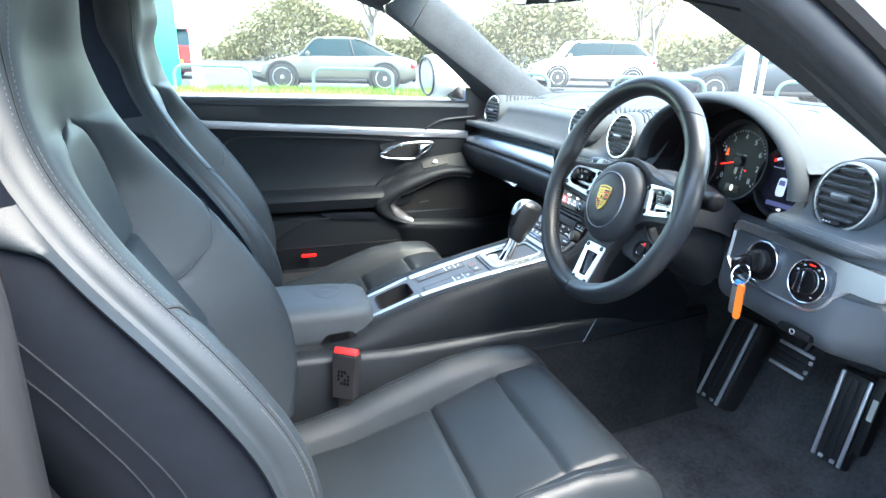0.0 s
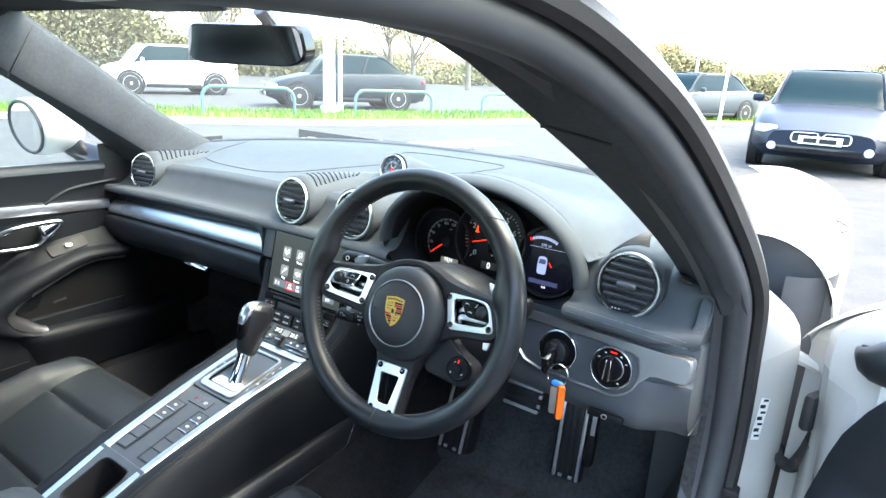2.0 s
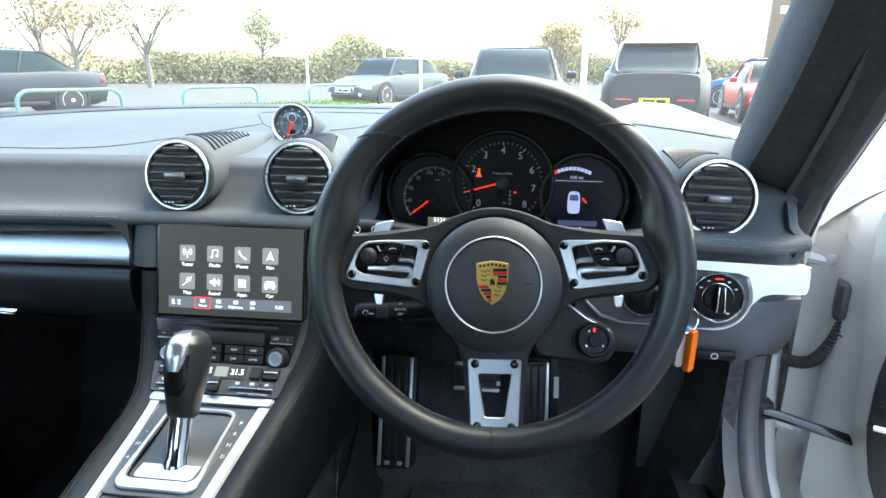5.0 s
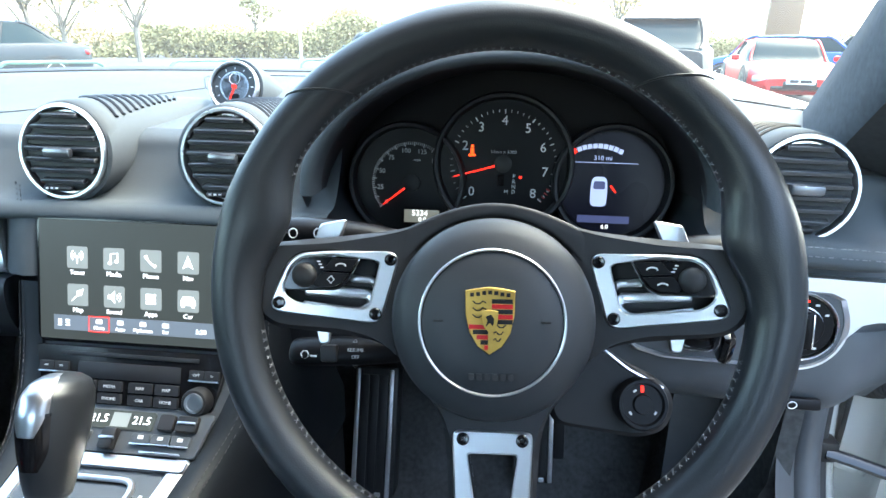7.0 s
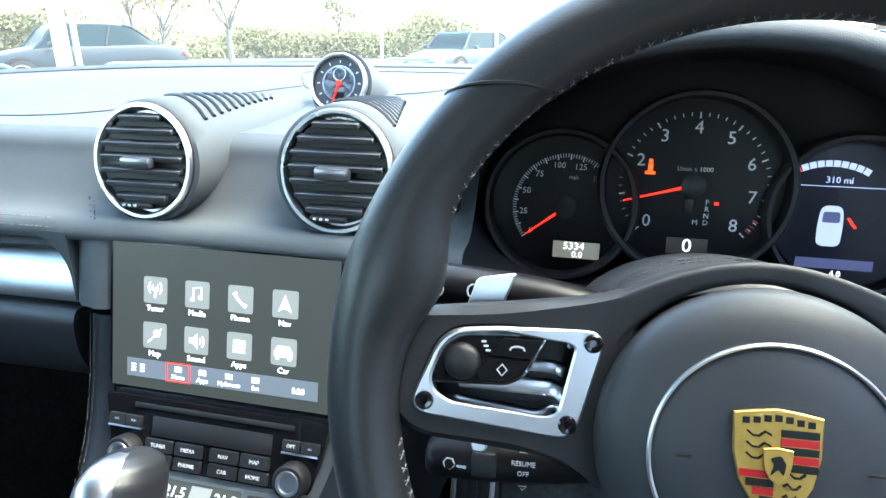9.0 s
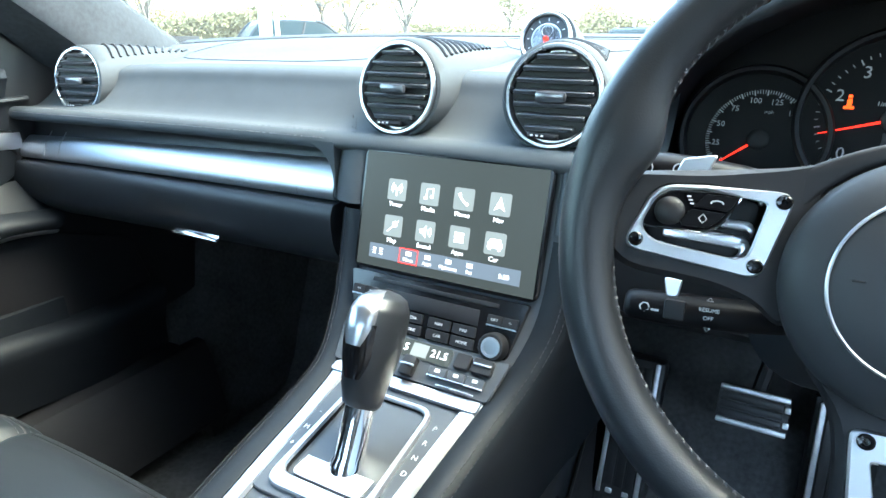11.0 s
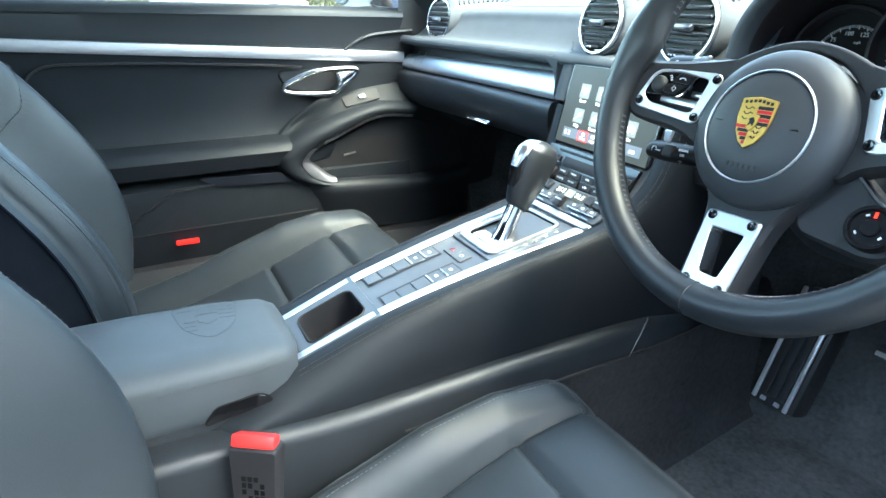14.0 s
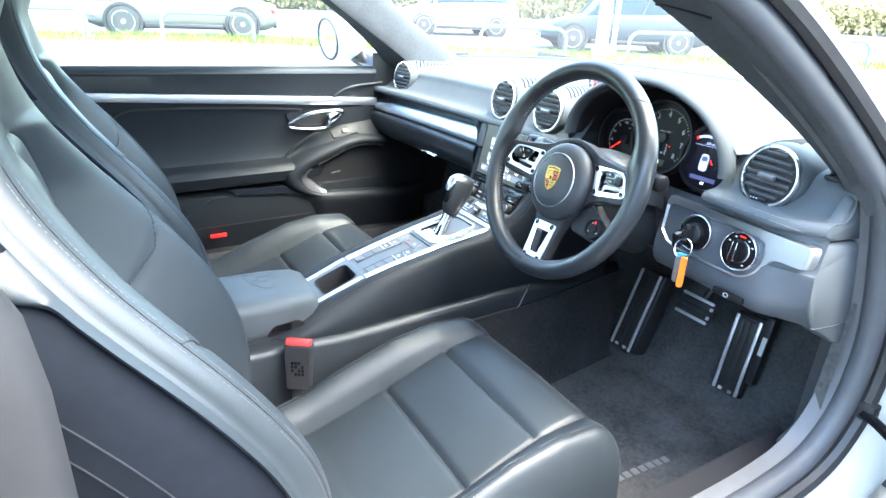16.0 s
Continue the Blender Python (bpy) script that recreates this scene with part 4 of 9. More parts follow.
for sx, sy in ((-0.0195, -0.0940), (0.0195, -0.0940), (-0.0168, -0.1540), (0.0168, -0.1540)):
    bm = B()
    lathe(bm, [(0.0042, 0.0008), (0.0042, 0.0024), (0.0034, 0.0030), (0.0018, 0.0028), (0.0018, 0.0015)], WM @ Matrix.Translation((sx, sy, 0)), 16)
    part("screw", bm, GLOSS, sp)

WM = W0
# crest on the hub: a plain shield in its colours
cr = WM @ Matrix.Translation((HUB[0] - 0.001, HUB[1] + 0.0018, 0.0100)) @ Matrix.Scale(0.95, 4)
shield = [(-0.0165, 0.020), (-0.008, 0.0215), (0.0, 0.0225), (0.008, 0.0215), (0.0165, 0.020), (0.0162, 0.004), (0.0135, -0.008), (0.008, -0.017), (0.0, -0.0225), (-0.008, -0.017), (-0.0135, -0.008), (-0.0162, 0.004)]
bm = B()
plate(bm, shield, 0.0022, cr, (), 0.0005)
crest = part("crest", bm, GOLD, wheel, "gold, red and black enamel shield")
for quad in ((1, 1), (-1, -1)):
    for k in range(5):
        y0 = 0.0142 - 0.0034 * k if quad[1] > 0 else -0.0028 - 0.0034 * k
        half = 0.0148 if quad[1] > 0 else max(0.0148 - 0.0026 * k - 0.001, 0.003)
        bm = B()
        box(bm, cr @ Vector((quad[0] * half / 2 + quad[0] * 0.0006, y0 - 0.0012, 0.0024)), (half - 0.001, 0.0029, 0.0006), cr.to_3x3().to_4x4())
        part("stripe", bm, ENAMEL_RED if k % 2 == (0 if quad[1] < 0 else 1) else ENAMEL_BLACK, crest)
bm = B()
for quad in ((-1, 1), (1, -1)):
    for k in range(3):
        y0 = 0.012 - 0.0045 * k if quad[1] > 0 else -0.0035 - 0.0045 * k
        hw = 0.009 if quad[1] > 0 else 0.008 - 0.0016 * k
        tube(bm, [cr @ Vector((quad[0] * (0.0025 + hw * j / 4), y0 + 0.0012 * math.sin(j * 1.9), 0.0025)) for j in range(5)], 0.0005, 4)
part("antler_relief", bm, ENAMEL_BLACK, crest)
bm = B()
plate(bm, [(x * 0.33, y * 0.33) for x, y in shield], 0.0012, cr @ Matrix.Translation((0, 0, 0.0026)), (), 0.0003)
ctr = part("centre_shield", bm, GOLD, crest)
bm = B()
plate(bm, soft_poly([(-0.003, -0.004), (-0.0015, 0.0005), (-0.003, 0.003), (0.001, 0.0045), (0.003, 0.001), (0.002, -0.0035), (0.0, -0.001)], 0.001), 0.0004, cr @ Matrix.Translation((0, 0, 0.0038)))
part("emblem", bm, ENAMEL_BLACK, crest)
bm = B()
for k in range(7):
    box(bm, cr @ Vector((-0.012 + 0.004 * k, 0.0180 + 0.0008 * math.cos(k - 3), 0.0024)), (0.0026, 0.0026, 0.0005), cr.to_3x3().to_4x4())
part("letter_bars", bm, ENAMEL_BLACK, crest)
bm = B()
for s in (-1, 1):
    tube(bm, [hm @ Vector((s * 0.034 - 0.003, 0.001, 0.0178)), hm @ Vector((s * 0.034 + 0.003, 0.001, 0.0178))], 0.0007, 4)
for k in range(6):
    box(bm, hm @ Vector((-0.0125 + 0.005 * k, -0.034, 0.0176)), (0.0032, 0.0042, 0.0006), hm.to_3x3().to_4x4())
part("embossing", bm, DARK, wheel)

# shift paddles
for s in (-1, 1):
    bm = B()
    plate(bm, soft_poly([(s * x, y) for x, y in ((0.1345, 0.0300), (0.1290, 0.0456), (0.1090, 0.0490), (0.1160, 0.0310))][::s], 0.0025, 3), 0.004, WM @ Matrix.Translation((0, 0, -0.044)), (), 0.001)
    part("shift_paddle", bm, BRUSHED, wheel, "silver shift paddle", angle=25)
    bm = B()
    plate(bm, soft_poly([(s * x, y) for x, y in ((0.1300, -0.0300), (0.1190, -0.0300), (0.1205, -0.0420), (0.1275, -0.0420))][::s], 0.0025, 3), 0.004, WM @ Matrix.Translation((0, 0, -0.040)), (), 0.001)
    part("paddle_tip", bm, BRUSHED, wheel, "silver lower end of the paddle", angle=25)
# drive mode dial
dm = WM @ Matrix.Translation((0.097, -0.0745, -0.026)) @ pose(0, 0, 0, -6, 6, 0) @ Matrix.Scale(0.85, 4)
bm = B()
AR = WM @ Matrix.Translation((0, 0, -0.050))
plate(bm, soft_poly([(0.050, -0.026), (0.064, -0.030), (0.090, -0.050), (0.116, -0.062), (0.122, -0.076), (0.116, -0.094), (0.098, -0.100), (0.040, -0.092), (0.030, -0.060)], 0.008), 0.022, AR, (), 0.004)
part("mode_dial_arm", bm, PLASTIC, wheel)
bm = B()
tube(bm, [AR @ Vector((x, y, 0.0222)) for x, y in ((0.056, -0.0295), (0.066, -0.0335), (0.090, -0.0525), (0.113, -0.0645))], 0.0011, 6)
part("arm_edge", bm, ALU, wheel, "thin silver edge")
bm = B()
lathe(bm, [(0.020, -0.012), (0.0205, 0.008), (0.019, 0.011), (0.0165, 0.011), (0.0155, 0.008), (0.008, 0.008), (0.007, 0.0105), (0, 0.0105)], dm, 32)
dial = part("mode_dial", bm, DIAL_BLACK, wheel, "black rotary drive mode dial")
bm = B()
for a in (120, 215, 325):
    box(bm, dm @ Vector((0.0118 * math.cos(radians(a)), 0.0118 * math.sin(radians(a)), 0.0085)), (0.003, 0.0016, 0.0005), dm.to_3x3().to_4x4() @ pose(0, 0, 0, 0, 0, a + 90))
part("marking", bm, PRINT, dial)
bm = B()
box(bm, dm @ Vector((0.0, 0.0118, 0.0087)), (0.0024, 0.005, 0.0006), dm.to_3x3().to_4x4())
part("red_mark", bm, RED_LIT, dial)

# ---- steering column with its stalks ----
column = thing("steering_column", "black steering column shroud with control stalks", "steering column", (0.346, -0.05, 0.78))
bm = B()
rings = []
for t, hw_, hh, zo in ((0.0, 0.058, 0.055, -0.004), (0.25, 0.060, 0.056, -0.008), (0.6, 0.066, 0.060, -0.012), (1.0, 0.072, 0.062, -0.02), (1.6, 0.08, 0.07, -0.03)):
    c = w(0, -0.016, -0.052 - 0.085 * t)
    rings.append([c + Vector((hw_ * math.cos(a) * (abs(math.cos(a)) ** -0.35 if abs(math.cos(a)) > 0.15 else 1.5), 0, zo + hh * math.sin(a))) for a in [k * math.tau / 32 for k in range(32)]])
loft(bm, rings)
part("shroud", bm, LEATHER, column, angle=60)


def stalk(name, pts, rs, flat, label):
    pts, rs = list(pts), list(rs)
    tip = Vector(pts[-1]) - Vector(pts[-2])
    pts += [Vector(pts[-1]) + tip.normalized() * 0.005]
    rs += [rs[-1] * 0.55]
    bm = B()
    tube(bm, spline(pts, 5), [table(list(range(len(rs))), rs, i / 5) for i in range(5 * (len(pts) - 1) + 1)], 14, flat=flat, up=(0, -0.3, 1))
    return part(name, bm, DIAL_BLACK, column, label, angle=60)


st = stalk("indicator_stalk", [w(-0.05, 0.028, -0.066), w(-0.095, 0.036, -0.058), w(-0.140, 0.040, -0.054), w(-0.162, 0.041, -0.053)], [0.009, 0.012, 0.013, 0.011], 0.8, "black indicator stalk with white symbols")
for sx, shp in ((-0.139, 0), (-0.120, 1)):
    bm = B()
    if shp:
        for q in (-1, 0, 1):
            box(bm, w(sx - 0.004, 0.038 + q * 0.003, -0.0415), (0.005, 0.0007, 0.0006), WM.to_3x3().to_4x4())
    tube(bm, [w(sx - 0.011 + 0.0032 * math.cos(k * math.tau / 10), 0.0385 + 0.0036 * math.sin(k * math.tau / 10), -0.0415) for k in range(10)], 0.0005, 4, True)
    part("symbol", bm, PRINT, st)
st = stalk("cruise_stalk", [w(-0.045, -0.045, -0.064), w(-0.088, -0.0485, -0.056), w(-0.126, -0.0500, -0.053), w(-0.149, -0.0505, -0.052)], [0.011, 0.0125, 0.0128, 0.0118], 0.75, "black cruise control stalk with lettering")
bm = B()
box(bm, w(-0.122, -0.050, -0.0435), (0.013, 0.013, 0.006), WM.to_3x3().to_4x4(), 0.002)
part("rocker", bm, DARK, st)
SK = WM @ Matrix.Translation((-0.006, 0.0225, -0.0415))
lettering("word", "RESUME", 0.0034, SK @ Matrix.Translation((-0.096, -0.0695, 0)), PRINT, st)
lettering("word", "OFF", 0.0034, SK @ Matrix.Translation((-0.096, -0.0745, 0)), PRINT, st)
bm = B()
for q in (-1, 1):
    tube(bm, [SK @ Vector((-0.096 - 0.002, -0.072 + q * 0.0085, 0)), SK @ Vector((-0.096, -0.072 + q * 0.0105, 0)), SK @ Vector((-0.094, -0.072 + q * 0.0085, 0))], 0.0003, 4, True)
tube(bm, [SK @ Vector((-0.134 + 0.003 * math.cos(k), -0.0735 + 0.003 * math.sin(k), 0)) for k in range(7)], 0.0005, 4)
box(bm, SK @ Vector((-0.1275, -0.075, 0)), (0.005, 0.0025, 0.0006), WM.to_3x3().to_4x4())
part("symbol", bm, PRINT, st)
st = stalk("wiper_stalk", [w(0.05, 0.016, -0.070), w(0.100, 0.022, -0.062), w(0.145, 0.026, -0.055), w(0.166, 0.026, -0.053)], [0.008, 0.0115, 0.0150, 0.0150], 0.9, "black wiper stalk with ribbed end")
bm = B()
for k in range(5):
    box(bm, w(0.146 + 0.004 * k, 0.026, -0.044), (0.0016, 0.014, 0.003), WM.to_3x3().to_4x4(), 0.0004)
part("ribs", bm, DARK, st)
# leather-covered top of the column between wheel and gauges
bm = B()
rows = []
for y, hw_, zt in ((-0.105, 0.066, 0.852), (-0.100, 0.072, 0.858), (-0.085, 0.078, 0.860), (-0.060, 0.082, 0.857), (-0.030, 0.086, 0.848), (0.000, 0.088, 0.834), (0.030, 0.088, 0.815)):
    rows.append([(0.346 - hw_ * math.cos(math.pi * k / 24), y, zt - 0.075 + 0.075 * math.sin(math.pi * k / 24) ** 0.75) for k in range(25)])
grid(bm, rows)
top = part("column_top", bm, AIRBAG, column, "padded leather top of the column", angle=70)
bm = B()
for dy in (0.0, 0.006):
    stitches(bm, [(0.346 - 0.0787 * math.cos(math.pi * k / 40), -0.083 + dy, 0.7855 + 0.0755 * math.sin(math.pi * k / 40) ** 0.75) for k in range(4, 37)], 0.005, 0.0034, 0.0004)
part("stitching", bm, STITCH, top)
# filler below the column
bm = B()
rows = []
for i in range(13):
    x = lerp(0.125, 0.47, i / 12)
    rows.append([(x, 0.02, 0.80), (x, -0.006, 0.79), (x, -0.012, 0.74), (x, -0.004, 0.69), (x, 0.05, 0.66), (x, 0.18, 0.635)])
grid(bm, rows)
part("lower_cover", bm, PLASTIC, column)

# ---- key in the lock ----
keys = thing("car_key", "car key on a ring with an orange and steel fob", "key", (0.540, -0.095, 0.745))
bm = B()
kc = Vector((0.556, -0.100, 0.752))
tube(bm, [kc + Vector((0.0145 * math.cos(k * math.tau / 32), 0.005 * math.sin(k * math.tau / 32), 0.0145 * math.sin(k * math.tau / 32))) for k in range(32)], 0.0012, 6, True)
part("key_ring", bm, CHROME, keys, "steel key ring")
bm = B()
box(bm, (0.532, -0.078, 0.758), (0.012, 0.032, 0.028), (12, 0, 0), 0.005)
part("key_head", bm, GLOSS, keys)
bm = B()
plate(bm, rounded(0.010, 0.052, 0.004), 0.007, axes((0.5635, -0.102, 0.716), (1, 0.75, 0.0), (0.03, 0.0, 1)), (), 0.0015)
part("fob", bm, ORANGE, keys, "orange plastic fob")
bm = B()
plate(bm, rounded(0.010, 0.044, 0.004), 0.006, axes((0.5535, -0.099, 0.716), (1, 0.25, 0.0), (0.03, 0.0, 1)), (), 0.0015)
part("bottle_tag", bm, STEEL, keys)
bm = B()
box(bm, (0.557, -0.100, 0.739), (0.016, 0.008, 0.010), None, 0.003)
part("tag_cap", bm, BLUE, keys)
# ---- centre stack and console ----
console = thing("centre_console", "black leather centre console with aluminium frame and buttons", "console", (0, -0.3, 0.22))
ST_Y = [-0.53, -0.43, -0.34, -0.25, -0.17, -0.118, -0.079, -0.050, -0.030, -0.014, -0.008]
ST_Z = [0.508, 0.546, 0.571, 0.592, 0.608, 0.622, 0.650, 0.690, 0.755, 0.820, 0.850]
ST_W = [0.056, 0.060, 0.064, 0.069, 0.074, 0.080, 0.092, 0.102, 0.105, 0.105, 0.106]
for s in (-1, 1):
    line = spline([(s * wi, y, z) for wi, y, z in zip(ST_W, ST_Y, ST_Z)], 6)
    full = spline([(s * 0.052, -0.66, 0.462), (s * 0.054, -0.60, 0.482)] + [(s * wi, y, z) for wi, y, z in zip(ST_W, ST_Y, ST_Z)], 6)
    bm = B()
    rows = []
    for p in [q for q in full if q.z < 0.762]:
        up = p.z
        k = smooth01((p.y + 0.16) / 0.10)          # 0 on the console, 1 on the stack
        nrm = Vector((0, -k, 1 - k * 0.8)).normalized()
        r = [p - nrm * 0.004, p + nrm * 0.003, p + Vector((s * 0.010, 0, 0)) + nrm * 0.006, p + Vector((s * 0.022, 0, 0)) + nrm * 0.003, p + Vector((s * 0.030, 0, 0)) - nrm * 0.006]
        far = lerp(Vector((s * 0.103, p.y, 0.462)), Vector((s * 0.131, 0.20, 0.458 + 0.6 * max(up - 0.66, 0))), k)
        o = p + Vector((s * 0.030, 0, 0)) - nrm * 0.006
        for q in (0.12, 0.35, 0.65, 1.0):
            r.append(o.lerp(far, q) + Vector((s * 0.010 * math.sin(math.pi * q), 0, 0)))
        rows.append(r)
    grid(bm, rows)
    part("side_cheek", bm, DOOR_LEATHER, console, "stitched black leather side of the console", angle=60)
    # padded shoulder beside the screen, flowing down from the dashboard
    bm = B()
    rows = []
    for i in range(13):
        z = lerp(0.7625, 0.826, i / 12)
        y = table(ST_Z, ST_Y, z)
        k = smooth01((z - 0.80) / 0.045)
        rows.append([(s * 0.1035, y + 0.010, z), (s * 0.1045, y - 0.004, z), (s * 0.109, y - 0.009, z), (s * 0.120, y - 0.010 + 0.004 * k, z), (s * 0.136, y - 0.006 + 0.004 * k, z), (s * 0.146, y + 0.002, z), (s * 0.150, y + 0.014, z), (s * 0.152, y + 0.06, z)])
    vs = grid(bm, rows)
    cap(bm, vs[0])
    part("stack_shoulder", bm, DASH_VINYL, console, "padded shoulder beside the screen", angle=60)
    bm = B()
    for off in (0.019, 0.025):
        stitches(bm, [p + Vector((s * off, 0, 0)) + Vector((0, -smooth01((p.y + 0.16) / 0.10), 1 - 0.8 * smooth01((p.y + 0.16) / 0.10))).normalized() * (0.0045 if off < 0.022 else 0.0020) for p in line])
    part("stitching", bm, STITCH_DARK, console)
    # aluminium side strips
    bm = B()
    rows = [[p + Vector((0, 0, 0.0015)), p + Vector((-s * 0.003, 0, 0.0045)), p + Vector((-s * 0.0135, 0, 0.0045)), p + Vector((-s * 0.0155, 0, 0.001))] for p in line if p.y < -0.118]
    grid(bm, rows)
    part("frame_strip", bm, BRUSHED, console, "bright satin aluminium strip")


def on_console(x, y, up=0.0):
    """Pose on the console's sloping face at (x, y)."""
    i = max(k for k in range(5) if ST_Y[k] <= y or k == 0)
    dy, dz = ST_Y[i + 1] - ST_Y[i], ST_Z[i + 1] - ST_Z[i]
    z = ST_Z[i] + (y - ST_Y[i]) * dz / dy
    m = axes((x, y, z), (1, 0, 0), (0, dy, dz))
    return m @ Matrix.Translation((0, 0, up))


# black face, and the open tray at its end
bm = B()
rows = []
for i in range(29):
    y = lerp(-0.418, -0.122, i / 28)
    wi = table(ST_Y, ST_W, y) - 0.009
    m = on_console(0, y)
    rows.append([m @ Vector((x, 0, 0.0)) for x in (-wi, -wi * 0.5, 0, wi * 0.5, wi)])
grid(bm, rows)
part("face", bm, CONSOLE_FACE, console)
m = on_console(0.0, -0.466)
bm = B()
plate(bm, soft_poly([(-0.056, -0.066), (-0.060, 0.05), (0.060, 0.05), (0.056, -0.066)], 0.004), 0.004, m @ Matrix.Translation((0, 0, 0.0)), [[(x + 0.006, y - 0.002) for x, y in rounded(0.068, 0.078, 0.012)]], 0.001)
part("tray_surround", bm, CONSOLE_FACE, console, "satin grey surround of the tray")
bm = B()
o = rounded(0.068, 0.078, 0.012)
m = m @ Matrix.Translation((0.006, -0.002, 0))
grid(bm, [[m @ Vector((x, y, z)) for x, y in [(a * f, b * f) for a, b in o]] for z, f in ((0.003, 1.0), (-0.03, 0.95), (-0.055, 0.92))], False, True)
v = [bm.verts.new(m @ Vector((x * 0.92, y * 0.92, -0.055))) for x, y in o]
cap(bm, v)
part("tray", bm, PLASTIC, console, "open black storage tray")
bm = B()
grid(bm, [[m @ Vector((x * f, y * f, z)) for x, y in o] for z, f in ((0.0045, 1.05), (0.006, 1.02), (0.005, 0.985), (0.001, 0.97))], False, True)
part("tray_lip", bm, PLASTIC, console)

# shifter
sm = on_console(0.0, -0.195)
bm = B()
plate(bm, soft_poly([(-0.058, -0.070), (-0.062, 0.068), (0.062, 0.068), (0.058, -0.070)], 0.012), 0.003, sm, [soft_poly([(-0.043, -0.058), (-0.041, 0.055), (0.041, 0.055), (0.043, -0.058)], 0.014)], 0.001)
gate = part("shift_gate", bm, CONSOLE_FACE, console)
bm = B()
plate(bm, soft_poly([(-0.047, -0.064), (-0.044, 0.058), (0.044, 0.058), (0.047, -0.064)], 0.016, 6), 0.006, sm @ Matrix.Translation((0, 0, 0.001)), [soft_poly([(-0.040, -0.050), (-0.039, 0.053), (0.039, 0.053), (0.040, -0.050)], 0.012, 6)], 0.0015)
part("shift_ring", bm, BRUSHED, console, "satin aluminium ring round the shifter")
bm = B()
o = soft_poly([(-0.040, -0.050), (-0.039, 0.053), (0.039, 0.053), (0.040, -0.050)], 0.012, 6)
grid(bm, [[sm @ Vector((x * f, y * f, z)) for x, y in o] for z, f in ((0.004, 1.0), (-0.012, 0.94), (-0.028, 0.90))], False, True)
part("shift_well", bm, GLOSS, console)
bm = B()
plate(bm, rounded(0.066, 0.070, 0.006), 0.002, sm @ Matrix.Translation((0, -0.012, -0.004)) @ pose(0, 0, 0, -9, 0, 0))
plate(bm, rounded(0.070, 0.040, 0.006), 0.002, sm @ Matrix.Translation((0, 0.036, -0.014)) @ pose(0, 0, 0, 6, 0, 0))
part("slide_plate", bm, material("slide_metal", (0.72, 0.74, 0.75), 0.42, 0.75, var=0.05, scale=80), console, "shiny metal slide plate")
for k, sx in enumerate("PRND"):
    lettering("gear_letter", sx, 0.007, sm @ Matrix.Translation((0.0525, 0.040 - 0.017 * k, 0.0035)), PRINT, console)
for k, sx in enumerate("-M+"):
    lettering("gear_letter", sx, 0.007, sm @ Matrix.Translation((-0.0525, 0.018 - 0.020 * k, 0.0035)), PRINT, console)
shifter = thing("gear_selector", "black leather gear selector with silver cap and clear collar", "gear lever", (0.0, -0.212, 0.597))
sb, stp = Vector((0.002, -0.214, 0.592)), Vector((0.002, -0.178, 0.655))
bm = B()
lathe(bm, [(0.016, -0.004), (0.0155, 0.006), (0.013, 0.012), (0.0125, 0.05), (0.013, 0.075)], axes(sb, (1, 0, 0), Vector((1, 0, 0)).cross(Vector((0, 0.40, 0.9))) * -1), 28)
part("collar", bm, CHROME, shifter, "clear and chrome collar")
bm = B()
rings = []
d = Vector((0, 0.40, 0.92)).normalized()
f = Vector((0, -0.92, 0.40))
SEC = ((0.052, 0.0118, 0.0126, 0.0), (0.0565, 0.016, 0.0177, 0.002), (0.0702, 0.0179, 0.0223, 0.003), (0.0883, 0.0202, 0.027, 0.003), (0.1065, 0.0221, 0.0307, 0.003), (0.1228, 0.0227, 0.0321, 0.003), (0.1356, 0.0216, 0.0302, 0.002), (0.1446, 0.0174, 0.0246, 0.0), (0.1492, 0.0103, 0.0149, -0.001), (0.151, 0.0028, 0.0037, -0.001))
TS = [q[0] for q in SEC]


def knob_point(t, a, out=0.0):
    """Point of the knob at height t along its stem; angle 90 faces the rear."""
    rx, ry, oy = (table(TS, [q[k] for q in SEC], t) for k in (1, 2, 3))
    c = sb + d * t + f * (oy - 0.004)
    return c + Vector((1, 0, 0)) * (rx + out) * math.cos(a) + f * (ry + out) * math.sin(a)


for k in range(34):
    t = 0.052 + 0.099 * math.sin(k / 33 * math.pi / 2)
    rings.append([knob_point(t, j * math.tau / 32) for j in range(32)])
loft(bm, rings)
part("knob", bm, RIM_LEATHER, shifter, "black leather knob", angle=70)


def knob_patch(t0, t1, half, out):
    rows = []
    for i in range(15):
        t = t0 + (t1 - t0) * math.sin(i / 14 * math.pi / 2)
        h = radians(half) * (0.55 + 0.45 * math.sin(min(i / 4, 1) * math.pi / 2))
        rows.append([knob_point(t, math.pi / 2 + h * u, out * (1 - u ** 6)) for u in [-1 + j / 6 for j in range(13)]])
    bm = B()
    grid(bm, rows)
    return bm


part("knob_inset", knob_patch(0.079, 0.124, 40, 0.0012), GLOSS, shifter, angle=70)
part("knob_cap", knob_patch(0.106, 0.1507, 36, 0.0022), ALU, shifter, "satin silver cap", angle=70)

# buttons behind the shifter
def key_btn(x, y, wx, wy, parent, mat=CONSOLE_FACE, h=0.004):
    bm = B()
    plate(bm, rounded(wx, wy, 0.0012, 2), h, on_console(x, y), (), 0.0008)
    return part("button", bm, mat, parent)


